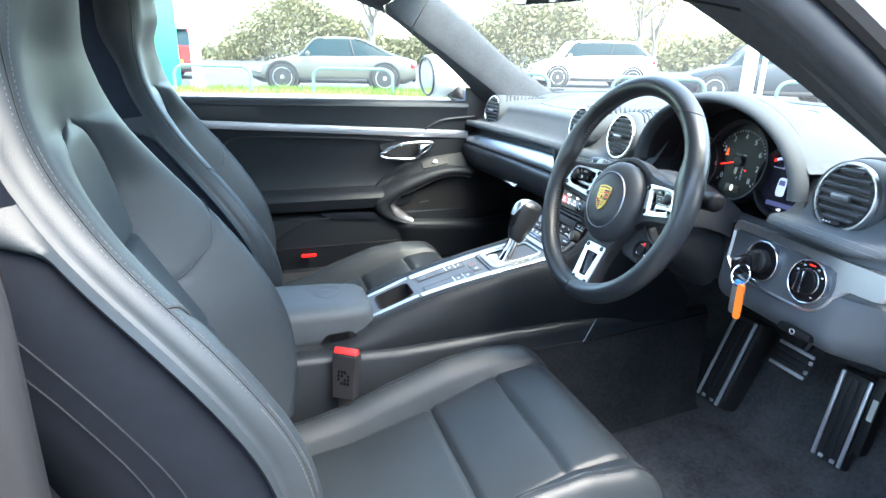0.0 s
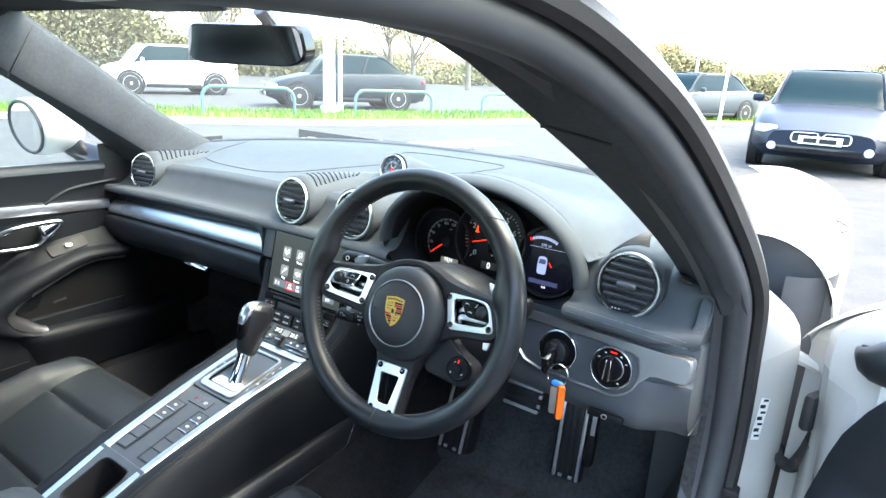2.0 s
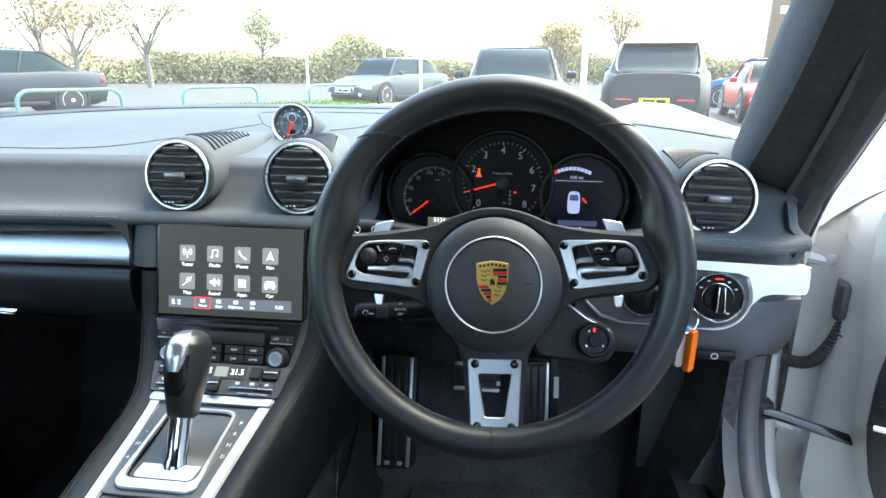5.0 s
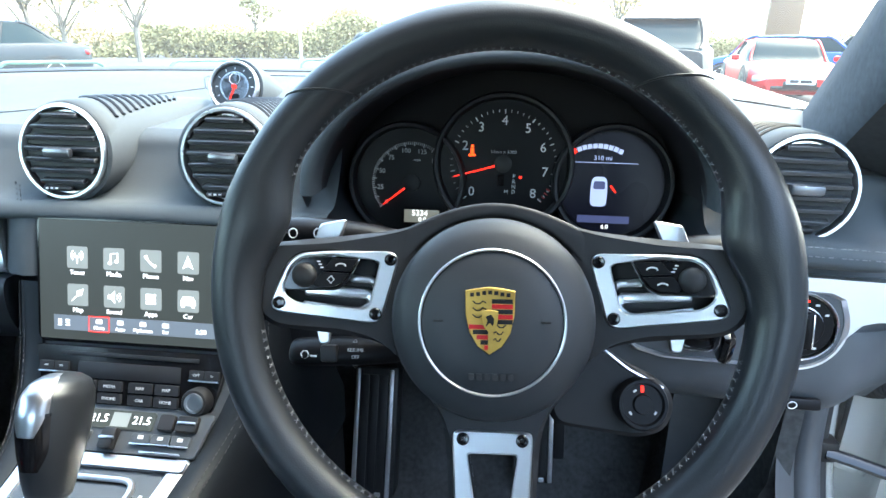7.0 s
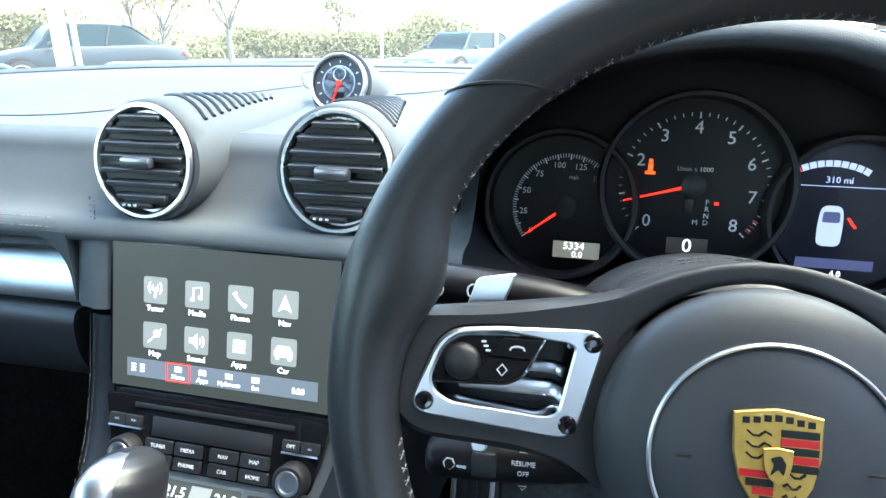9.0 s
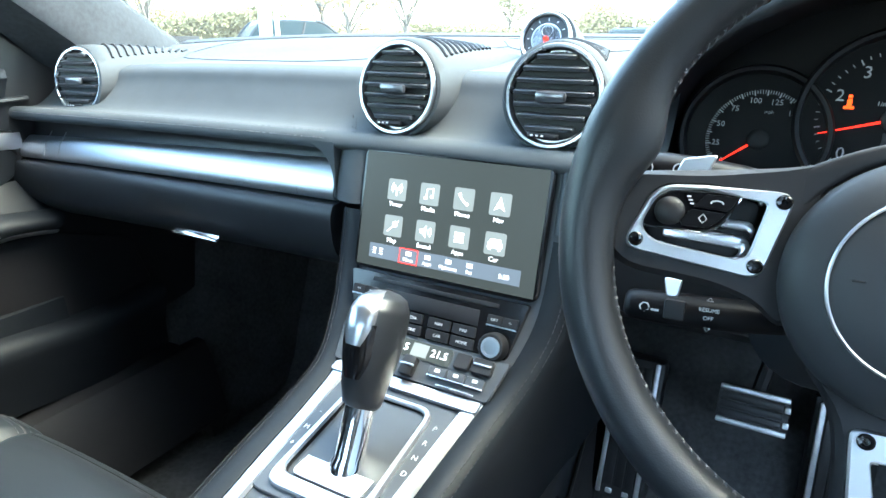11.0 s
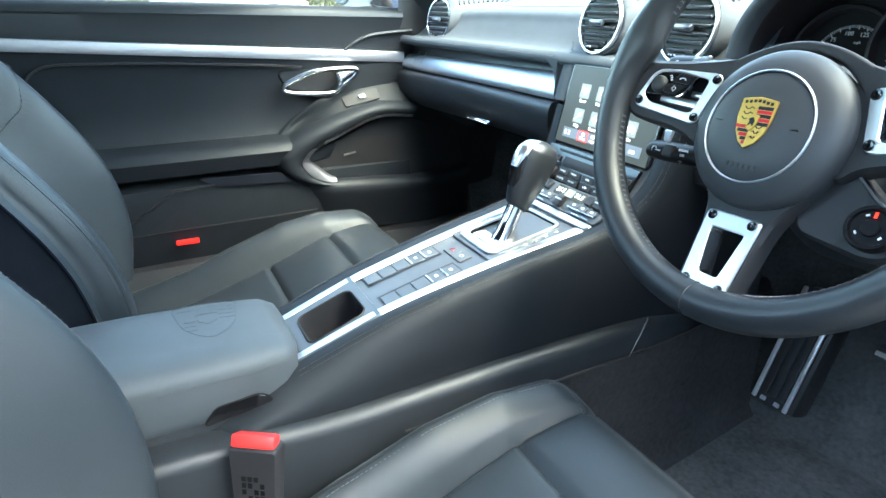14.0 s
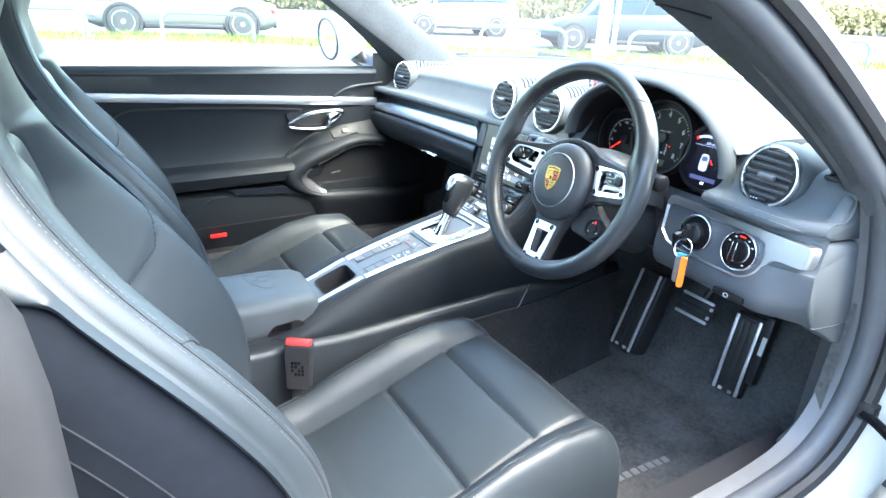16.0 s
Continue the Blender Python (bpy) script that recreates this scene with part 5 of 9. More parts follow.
for x in (-0.013, 0.013):
    b_ = key_btn(x * 0.96, -0.283, 0.024, 0.020, console, CONSOLE_FACE, 0.0022)
    bm = B()
    mm = on_console(x * 0.96, -0.283, 0.0026)
    if x < 0:
        tube(bm, [mm @ Vector(q) for q in ((-0.004, -0.003, 0), (0, 0.004, 0), (0.004, -0.003, 0))], 0.0005, 4, True)
    else:
        tube(bm, [mm @ Vector((0.003 * math.cos(k * math.tau / 10), 0.003 * math.sin(k * math.tau / 10), 0)) for k in range(10)], 0.0004, 4, True)
    part("symbol", bm, RED if x < 0 else PRINT, b_)
for s in (-1, 1):
    bm = B()
    rows = []
    for i in range(9):
        y = lerp(-0.4095, -0.2985, i / 8)
        rows.append([on_console(s * 0.0325 + dx, y) @ Vector((0, 0, 0.0006)) for dx in (-0.0132 - (0.004 if s > 0 else 0), 0.0132 + (0.004 if s < 0 else 0))])
    grid(bm, rows)
    part("button_bed", bm, DARK, console)
    for k in range(5):
        y = -0.397 + 0.0215 * k
        b_ = key_btn(s * 0.0325, y, 0.0238, 0.0207, console, CONSOLE_FACE, 0.0020)
        if k > 2:
            bm = B()
            box(bm, on_console(s * 0.0325, y - 0.0090, 0.0024).translation, (0.0226, 0.0022, 0.0012), on_console(0, y).to_3x3().to_4x4())
            part("silver_edge", bm, ALU, b_)
            bm = B()
            box(bm, on_console(s * 0.0325, y + 0.001, 0.0021).translation, (0.006, 0.004, 0.0006), on_console(0, y).to_3x3().to_4x4())
            part("symbol", bm, PRINT, b_)

# climate panel, radio and screen
def stack_pose(z, out=0.0):
    ys, zs = ST_Y[5:], ST_Z[5:]
    i = max(k for k in range(len(zs) - 1) if zs[k] <= z or k == 0)
    t = (z - zs[i]) / (zs[i + 1] - zs[i])
    return axes((0, lerp(ys[i], ys[i + 1], t), z), (1, 0, 0), (0, ys[i + 1] - ys[i], zs[i + 1] - zs[i])) @ Matrix.Translation((0, 0, out))


bm = B()
rows = []
for i in range(25):
    z = lerp(0.620, 0.834, i / 24)
    wi = table(ST_Z, ST_W, z)
    rows.append([stack_pose(z) @ Vector((x, 0, -0.001)) for x in (-wi - 0.004, 0, wi + 0.004)])
grid(bm, rows)
part("stack_face", bm, CONSOLE_FACE, console, angle=60)
# rounded end of the recess that holds the passenger's trim strip
bm = B()
plate(bm, [(-0.1465, 0.8225), (-0.189, 0.8225)] + [(-0.189 + 0.040 * math.sin(radians(q)), 0.782 + 0.0385 * math.cos(radians(q))) for q in range(10, 91, 10)] + [(-0.1485, 0.762), (-0.1465, 0.762)], 0.020, axes((0, -0.006, 0), (1, 0, 0), (0, 0, 1)))
part("recess_end", bm, DASH_VINYL, console, angle=60)
bm = B()
plate(bm, rounded(0.156, 0.012, 0.003), 0.0042, on_console(0, -0.1245, 0.001))
part("frame_top", bm, BRUSHED, console)
SCR = axes((-0.003, -0.0340, 0.760), (1, 0, 0), (0, 0.24, 1.0))
screen = thing("touch_screen", "lit touch screen in a gloss black surround showing menu tiles", "screen", (-0.003, -0.03, 0.70))
bm = B()
plate(bm, rounded(0.205, 0.126, 0.009), 0.008, SCR @ Matrix.Translation((0, 0, -0.004)), (), 0.0015)
part("surround", bm, GLOSS, screen, "gloss black glass surround")
bm = B()
box(bm, SCR @ Vector((0.0, 0.0, 0.0043)), (0.197, 0.118, 0.0004), SCR.to_3x3().to_4x4())
lit = part("display", bm, SCREEN_LIT, screen, "dark lit display")
SC = SCR @ Matrix.Translation((0, 0, 0.0048))
NAMES = ["Tuner", "Media", "Phone", "Nav", "Map", "Sound", "Apps", "Car"]
for k in range(8):
    x, y = -0.0585 + 0.0378 * (k % 4), 0.0225 - 0.0370 * (k // 4)
    bm = B()
    plate(bm, rounded(0.0215, 0.0215, 0.002, 3), 0.0002, SC @ Matrix.Translation((x, y, 0)))
    tl = part("menu_tile", bm, TILE_LIT, screen)
    lettering("word", NAMES[k], 0.0064, SC @ Matrix.Translation((x, y - 0.0150, 0.0002)), ICON_LIT, screen)
    bm = B()
    I = SC @ Matrix.Translation((x, y, 0.0005))
    P3 = lambda *q: [I @ Vector((a * 0.001, b * 0.001, 0)) for a, b in q]
    if k == 0:
        tube(bm, P3((0, -6), (0, 2)), 0.0006, 4)
        for r in (3, 6):
            for s in (-1, 1):
                tube(bm, [I @ Vector((s * 0.001 * r * math.cos(a), 0.002 + 0.001 * r * math.sin(a), 0)) for a in (-0.8, -0.4, 0, 0.4, 0.8)], 0.0005, 4)
    elif k == 1:
        tube(bm, P3((-3, -4), (-3, 5), (4, 6), (4, -2)), 0.0006, 4)
        for c in ((-4, -4), (3, -2)):
            lathe(bm, [(0.0018, -0.0002), (0.0018, 0.0003), (0, 0.0003)], I @ Matrix.Translation((c[0] * 0.001, c[1] * 0.001, 0)), 10)
    elif k == 2:
        tube(bm, P3((-5, 5), (-3, 1), (1, -3), (5, -5)), [0.0018, 0.0010, 0.0010, 0.0018], 6)
    elif k == 3:
        plate(bm, [(0, 0.007), (-0.0055, -0.006), (0, -0.003), (0.0055, -0.006)], 0.0003, I)
    elif k == 4:
        tube(bm, P3((-6, -6), (-2, -2), (3, 1), (6, 6)), 0.0007, 4)
        lathe(bm, [(0.003, -0.0002), (0.003, 0.0003), (0, 0.0003)], I @ Matrix.Translation((0.002, 0.002, 0)), 12)
    elif k == 5:
        plate(bm, [(-0.006, -0.002), (-0.003, -0.002), (0.001, -0.006), (0.001, 0.006), (-0.003, 0.002), (-0.006, 0.002)], 0.0003, I)
        for r in (3, 6):
            tube(bm, [I @ Vector((0.001 + 0.001 * r * math.cos(a), 0.001 * r * math.sin(a), 0)) for a in (-0.8, -0.4, 0, 0.4, 0.8)], 0.0005, 4)
    elif k == 6:
        for a in (-3.6, 0, 3.6):
            for b in (-3.6, 0, 3.6):
                box(bm, I @ Vector((a * 0.001, b * 0.001, 0)), (0.0028, 0.0028, 0.0004), I.to_3x3().to_4x4())
    else:
        plate(bm, [(-0.0075, -0.004), (-0.0075, 0.0), (-0.005, 0.0045), (0.005, 0.0045), (0.0075, 0.0), (0.0075, -0.004)], 0.0003, I)
        box(bm, I @ Vector((-0.005, -0.005, 0)), (0.0025, 0.0025, 0.0004), I.to_3x3().to_4x4())
        box(bm, I @ Vector((0.005, -0.005, 0)), (0.0025, 0.0025, 0.0004), I.to_3x3().to_4x4())
    part("icon", bm, ICON_LIT, tl)
bm = B()
box(bm, SC @ Vector((0, -0.0425, 0)), (0.168, 0.015, 0.0003), SC.to_3x3().to_4x4())
part("task_bar", bm, glow("lit_bar", (0.10, 0.12, 0.15), 0.6), screen)
bm = B()
tube(bm, [SC @ Vector((-0.0365 + a, -0.0425 + b, 0.0006)) for a, b in ((-0.0105, -0.0075), (0.0105, -0.0075), (0.0105, 0.0075), (-0.0105, 0.0075))], 0.0005, 4, True)
part("menu_mark", bm, RED_LIT, screen, "red outline round the menu tile")
for sx, wd in ((-0.0365, "Menu"), (-0.0145, "Apps"), (0.009, "MyScreen"), (0.032, "Set")):
    lettering("word", wd, 0.0050, SC @ Matrix.Translation((sx, -0.0462, 0.0004)), ICON_LIT, screen)
    bm = B()
    box(bm, SC @ Vector((sx, -0.0398, 0.0004)), (0.0062, 0.0042, 0.0004), SC.to_3x3().to_4x4())
    part("icon", bm, ICON_LIT, screen)
lettering("time", "5:28", 0.0062, SC @ Matrix.Translation((0.068, -0.0440, 0.0004)), ICON_LIT, screen)
bm = B()
for q in (-0.0775, -0.0695):
    for e in (-0.0025, 0.0, 0.0025):
        box(bm, SC @ Vector((q, -0.0425 + e, 0.0004)), (0.004, 0.0012, 0.0003), SC.to_3x3().to_4x4())
part("status_icon", bm, ICON_LIT, screen)

radio = thing("radio_unit", "black radio panel with disc slot, buttons and knobs", "radio", (0, -0.06, 0.655))
RD = axes((-0.003, -0.0680, 0.6735), (1, 0, 0), (0, 0.40, 1.0))
bm = B()
plate(bm, soft_poly([(-0.086, -0.027), (-0.099, 0.028), (0.099, 0.028), (0.086, -0.027)], 0.003), 0.006, RD @ Matrix.Translation((0, 0, -0.0045)), (), 0.001)
part("panel", bm, GLOSS, radio)
RB = RD @ Matrix.Translation((0, 0, 0.0015))
bm = B()
box(bm, RB @ Vector((0.0, 0.0215, 0.0006)), (0.140, 0.0040, 0.0014), RB.to_3x3().to_4x4(), 0.0005)
part("disc_slot", bm, DARK, radio)
bm = B()
box(bm, RB @ Vector((0.0, 0.0065, 0.0003)), (0.105, 0.0155, 0.0012), RB.to_3x3().to_4x4(), 0.0005)
part("cover", bm, PLASTIC, radio)
WORDS = [["TUNER", "MEDIA", "NAV", "MAP"], ["SOURCE", "PHONE", "CAR", "HOME"]]
for r in range(2):
    for c in range(4):
        x = -0.0440 + 0.0265 * c + (0.0045 if c > 1 else 0)
        y = -0.0080 - 0.0115 * r
        bm = B()
        plate(bm, rounded(0.0245, 0.0098, 0.0012, 2), 0.0022, RB @ Matrix.Translation((x, y, 0)), (), 0.0006)
        part("button", bm, PLASTIC, radio)
        lettering("word", WORDS[r][c], 0.0042, RB @ Matrix.Translation((x, y, 0.0024)), PRINT, radio)
for sx in (-0.0715, 0.0735):
    bm = B()
    lathe(bm, [(0.0135, 0), (0.0132, 0.010), (0.0118, 0.0125), (0.0090, 0.0125), (0.0082, 0.0108), (0, 0.0108)], RB @ Matrix.Translation((sx, -0.0155, 0)), 32)
    part("knob", bm, DARK, radio, "round knob with silver ring")
    bm = B()
    lathe(bm, [(0.0095, 0.0120), (0.0090, 0.0136), (0.0072, 0.0136), (0.0068, 0.0120)], RB @ Matrix.Translation((sx, -0.0155, 0)), 32)
    part("knob_ring", bm, ALU, radio)
for s, wds in ((-1, ("<<", ">>")), (1, ("OPT", "<-"))):
    for k in range(2):
        bm = B()
        x = s * 0.0765 + (k - 0.5) * 0.0155
        plate(bm, rounded(0.0148, 0.0085, 0.001, 2), 0.0022, RB @ Matrix.Translation((x, 0.0085, 0)), (), 0.0005)
        part("button", bm, PLASTIC, radio)
        lettering("word", wds[k], 0.0038, RB @ Matrix.Translation((x, 0.0085, 0.0024)), PRINT, radio)
    bm = B()
    box(bm, RB @ Vector((s * 0.0765, 0.0030, 0.0016)), (0.031, 0.0014, 0.0020), RB.to_3x3().to_4x4(), 0.0004)
    part("silver_bar", bm, ALU, radio)

climate = thing("climate_panel", "climate control panel with small lit display and silver switches", "climate control", (0, -0.09, 0.62))
HV = axes((0.0, -0.1015, 0.638), (1, 0, 0), (0, 0.034, 0.028))
bm = B()
plate(bm, soft_poly([(-0.083, -0.020), (-0.092, 0.020), (0.092, 0.020), (0.083, -0.020)], 0.003), 0.004, HV @ Matrix.Translation((0, 0, 0.0)), (), 0.001)
part("panel", bm, CONSOLE_FACE, climate)
HB = HV @ Matrix.Translation((0, 0, 0.004))
bm = B()
plate(bm, rounded(0.066, 0.017, 0.002), 0.0012, HB @ Matrix.Translation((0.003, 0.0095, 0)))
part("display", bm, SCREEN_LIT, climate, "dark lit display with white digits")
bm = B()
box(bm, HB @ Vector((0.003, 0.0095, 0.0014)), (0.017, 0.013, 0.0004), HB.to_3x3().to_4x4())
part("display_icon", bm, TILE_LIT, climate)
for sx in (-0.018, 0.024):
    lettering("digits", "21.5", 0.0105, HB @ Matrix.Translation((sx, 0.0095, 0.0016)), ICON_LIT, climate)
for s in (-1, 1):
    for x, wd in ((0.049, 0.015), (0.069, 0.020)):
        bm = B()
        plate(bm, rounded(wd, 0.015, 0.002, 2), 0.005, HB @ Matrix.Translation((s * x, 0.0095, 0)), (), 0.001)
        part("switch", bm, DARK if x > 0.06 else PLASTIC, climate)
    bm = B()
    box(bm, HB @ Vector((s * 0.069, 0.010, 0.0055)), (0.017, 0.0022, 0.002), HB.to_3x3().to_4x4(), 0.0005)
    part("silver_edge", bm, ALU, climate)
    for k in range(3):
        bm = B()
        plate(bm, rounded(0.0178, 0.0088, 0.0012, 2), 0.003, HB @ Matrix.Translation((s * (0.029 + 0.0190 * k), -0.0060, 0)), (), 0.0006)
        bt = part("button", bm, CONSOLE_FACE, climate)
        bm = B()
        box(bm, HB @ Vector((s * (0.029 + 0.019 * k), -0.0052, 0.0033)), (0.005, 0.0032, 0.0004), HB.to_3x3().to_4x4())
        part("symbol", bm, PRINT, bt)
    bm = B()
    box(bm, HB @ Vector((s * 0.048, -0.0112, 0.0028)), (0.056, 0.0014, 0.002), HB.to_3x3().to_4x4(), 0.0004)
    box(bm, HB @ Vector((s * 0.051, -0.0180, 0.0024)), (0.038, 0.0014, 0.002), HB.to_3x3().to_4x4(), 0.0004)
    part("silver_edge", bm, ALU, climate)
bm = B()
box(bm, HB @ Vector((0, -0.0085, 0.004)), (0.014, 0.019, 0.009), HB.to_3x3().to_4x4(), 0.002)
part("fan_switch", bm, DARK, climate)
bm = B()
box(bm, HB @ Vector((0, -0.0085, 0.0088)), (0.0145, 0.0022, 0.002), HB.to_3x3().to_4x4(), 0.0005)
part("silver_edge", bm, ALU, climate)

# armrest and tunnel
armrest = thing("armrest", "black leather armrest lid with embossed shield on the console", "armrest", (0, -0.68, 0.45))
bm = B()
rings = []
for y, hw_, zt, zb in ((-0.522, 0.040, 0.530, 0.498), (-0.528, 0.066, 0.541, 0.490), (-0.545, 0.078, 0.548, 0.478), (-0.60, 0.084, 0.553, 0.470), (-0.70, 0.086, 0.556, 0.465), (-0.82, 0.086, 0.556, 0.462), (-0.90, 0.085, 0.552, 0.46)):
    o = []
    for k in range(36):
        a = k * math.tau / 36
        cx, cz = math.cos(a), math.sin(a)
        e = 0.38
        o.append((hw_ * math.copysign(abs(cx) ** e, cx), y, (zt + zb) / 2 + (zt - zb) / 2 * math.copysign(abs(cz) ** 0.5, cz)))
    rings.append(o)
loft(bm, rings)
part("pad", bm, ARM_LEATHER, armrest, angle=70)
bm = B()
box(bm, (0, -0.745, 0.452), (0.160, 0.40, 0.085), None, 0.012)
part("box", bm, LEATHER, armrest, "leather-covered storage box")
bm = B()
for s in (-1, 1):
    stitches(bm, [(s * (0.0845 if y < -0.58 else 0.0845 - 0.25 * (y + 0.58)), y, 0.531) for y in [-0.545 - 0.35 * i / 30 for i in range(31)]])
part("stitching", bm, STITCH_DARK, armrest)
bm = B()


def lid_z(x, y):
    """Height of the lid's padded top at (x, y)."""
    hw_ = table([-0.90, -0.70, -0.60, -0.545], [0.085, 0.086, 0.084, 0.078], y)
    zt, zb = table([-0.90, -0.70, -0.60, -0.545], [0.552, 0.556, 0.553, 0.548], y), table([-0.90, -0.70, -0.60, -0.545], [0.46, 0.465, 0.470, 0.478], y)
    c = min(abs(x) / hw_, 0.999) ** (1 / 0.38)
    return (zt + zb) / 2 + (zt - zb) / 2 * math.sqrt(1 - c * c) ** 0.5


lay = lambda q: [(-0.022 - b * 2.1, -0.612 + a * 2.1, lid_z(-0.022 - b * 2.1, -0.612 + a * 2.1) + 0.0001) for a, b in q]
shield = [(-0.0165, 0.020), (0.0, 0.0225), (0.0165, 0.020), (0.0162, 0.004), (0.0135, -0.008), (0.008, -0.017), (0.0, -0.0225), (-0.008, -0.017), (-0.0135, -0.008), (-0.0162, 0.004)]
tube(bm, lay([(p.x, p.y) for p in spline([(a, b, 0) for a, b in shield], 3, True)]), 0.0005, 6, True)
tube(bm, lay([(-0.006, 0.005), (0.0, 0.006), (0.006, 0.005), (0.005, -0.003), (0.0, -0.007), (-0.005, -0.003)]), 0.00045, 5, True)
tube(bm, lay([(-0.015, 0.013), (0.015, 0.013)]), 0.0004, 5)
for q in (-0.002, 0.003, 0.008):
    tube(bm, lay([(0.0065, q), (0.0150, q)]), 0.0004, 5)
    tube(bm, lay([(-0.0065, q - 0.010), (-0.0125 + 0.2 * max(0.0, -q), q - 0.010)]), 0.0004, 5)
part("embossed_shield", bm, ARM_LEATHER, armrest)
bm = B()
plate(bm, soft_poly([(-0.64, 0.478), (-0.56, 0.490), (-0.575, 0.503), (-0.625, 0.500)], 0.008), 0.004, axes((0.082, 0, 0), (0, 1, 0), (0, 0, 1)), (), 0.001)
part("lid_catch", bm, GLOSS, armrest, "gloss black lid catch")

tunnel = thing("tunnel_cover", "dark leather-covered transmission tunnel between the seats", "tunnel trim", (0, -0.4, 0.2))
bm = B()
rows = []
for i in range(31):
    y = lerp(-1.08, 0.30, i / 30)
    zt = table([-1.1, -0.62, -0.50, -0.30, -0.05, 0.30], [0.475, 0.470, 0.462, 0.472, 0.480, 0.46], y)
    hw_ = table([-1.1, -0.5, -0.2, 0.0, 0.3], [0.124, 0.124, 0.131, 0.128, 0.092], y)
    rows.append([(-hw_ + 0.006, y, 0.18), (-hw_ + 0.002, y, zt - 0.10), (-hw_, y, zt - 0.014), (-hw_ + 0.004, y, zt - 0.004), (-hw_ + 0.012, y, zt + 0.002), (-hw_ + 0.024, y, zt), (0, y, zt - 0.01), (hw_ - 0.024, y, zt), (hw_ - 0.012, y, zt + 0.002), (hw_ - 0.004, y, zt - 0.004), (hw_, y, zt - 0.014), (hw_ - 0.002, y, zt - 0.10), (hw_ - 0.006, y, 0.18)])
grid(bm, rows)
part("cover", bm, LEATHER, tunnel, angle=50)
bm = B()
tube(bm, spline([(0.1310, -0.040, 0.489), (0.1325, -0.054, 0.462), (0.1335, -0.070, 0.434)], 5), 0.0013, 5)
part("seam_trim", bm, CHROME, tunnel)

# ---- floor, carpets ----
floor_ob = tagged(new("floor", None), "black carpeted car floor and footwell", "floor", kind="structure")
bm = B()
rows = []
for i in range(41):
    x = lerp(-0.74, 0.74, i / 40)
    r = []
    for j in range(40):
        y = lerp(-1.2, 0.62, j / 39)
        z = 0.185 + 0.55 * smooth01((y - 0.30) / 0.42) ** 1.0 * 0.9
        r.append((x, y, z))
    rows.append(r)
grid(bm, rows)
part("carpet", bm, CARPET, floor_ob, angle=80)
bm = B()
plate(bm, soft_poly([(0.175, -0.30), (0.180, 0.30), (0.40, 0.33), (0.57, 0.26), (0.60, 0.10), (0.58, -0.30)], 0.03), 0.010, Matrix.Translation((0, 0, 0.186)), (), 0.003)
matd = tagged(part("floor_mat", bm, CARPET), "black carpet floor mat in the driver's footwell", "floor mat")
bm = B()
for k in range(7):
    box(bm, (0.478 + 0.0012 * k, -0.040 + 0.0215 * k, 0.1975), (0.017, 0.0165, 0.0012), (0, 0, 0), 0.0004)
part("letter_bars", bm, material("grey_embroidery", (0.13, 0.13, 0.13), 0.8), matd, "row of embroidered grey bars")
bm = B()
plate(bm, soft_poly([(-0.58, -0.30), (-0.58, 0.24), (-0.40, 0.30), (-0.18, 0.28), (-0.175, -0.30)], 0.03), 0.010, Matrix.Translation((0, 0, 0.186)), (), 0.003)
tagged(part("floor_mat", bm, CARPET), "black carpet floor mat in the passenger footwell", "floor mat")
# carpet sides of the footwell by the door
for s in (-1, 1):
    bm = B()
    rows = [[(s * 0.716, 0.112, 0.186), (s * 0.720, 0.118, 0.30), (s * 0.722, 0.124, 0.46), (s * 0.722, 0.126, 0.68)]]
    for j in range(15):
        y = lerp(0.13, 0.55, j / 14)
        rows.append([(s * 0.60, y, 0.186), (s * 0.64, y, 0.30), (s * (0.70 - 0.03 * smooth01((y - 0.13) / 0.3)), y, 0.46), (s * 0.705, y, 0.68)])
    grid(bm, rows)
    part("kick_panel", bm, CARPET, floor_ob)
bm = B()
grid(bm, [[(x, 0.60, 0.55), (x, 0.62, 0.93)] for x in (-0.74, 0.0, 0.74)])
part("bulkhead_front", bm, DARK, floor_ob)
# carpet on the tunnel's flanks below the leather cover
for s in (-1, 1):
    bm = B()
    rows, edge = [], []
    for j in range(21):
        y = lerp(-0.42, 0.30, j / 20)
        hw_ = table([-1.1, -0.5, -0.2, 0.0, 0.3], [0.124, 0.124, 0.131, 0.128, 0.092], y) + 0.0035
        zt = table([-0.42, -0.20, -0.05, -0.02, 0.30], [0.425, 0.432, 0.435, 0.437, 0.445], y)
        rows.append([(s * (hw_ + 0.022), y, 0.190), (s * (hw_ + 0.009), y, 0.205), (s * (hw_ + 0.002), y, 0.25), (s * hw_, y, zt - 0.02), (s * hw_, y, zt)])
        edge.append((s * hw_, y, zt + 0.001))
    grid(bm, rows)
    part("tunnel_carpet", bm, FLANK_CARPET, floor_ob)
    bm = B()
    tube(bm, edge, 0.0022, 6)
    part("carpet_edge", bm, DARK, floor_ob)

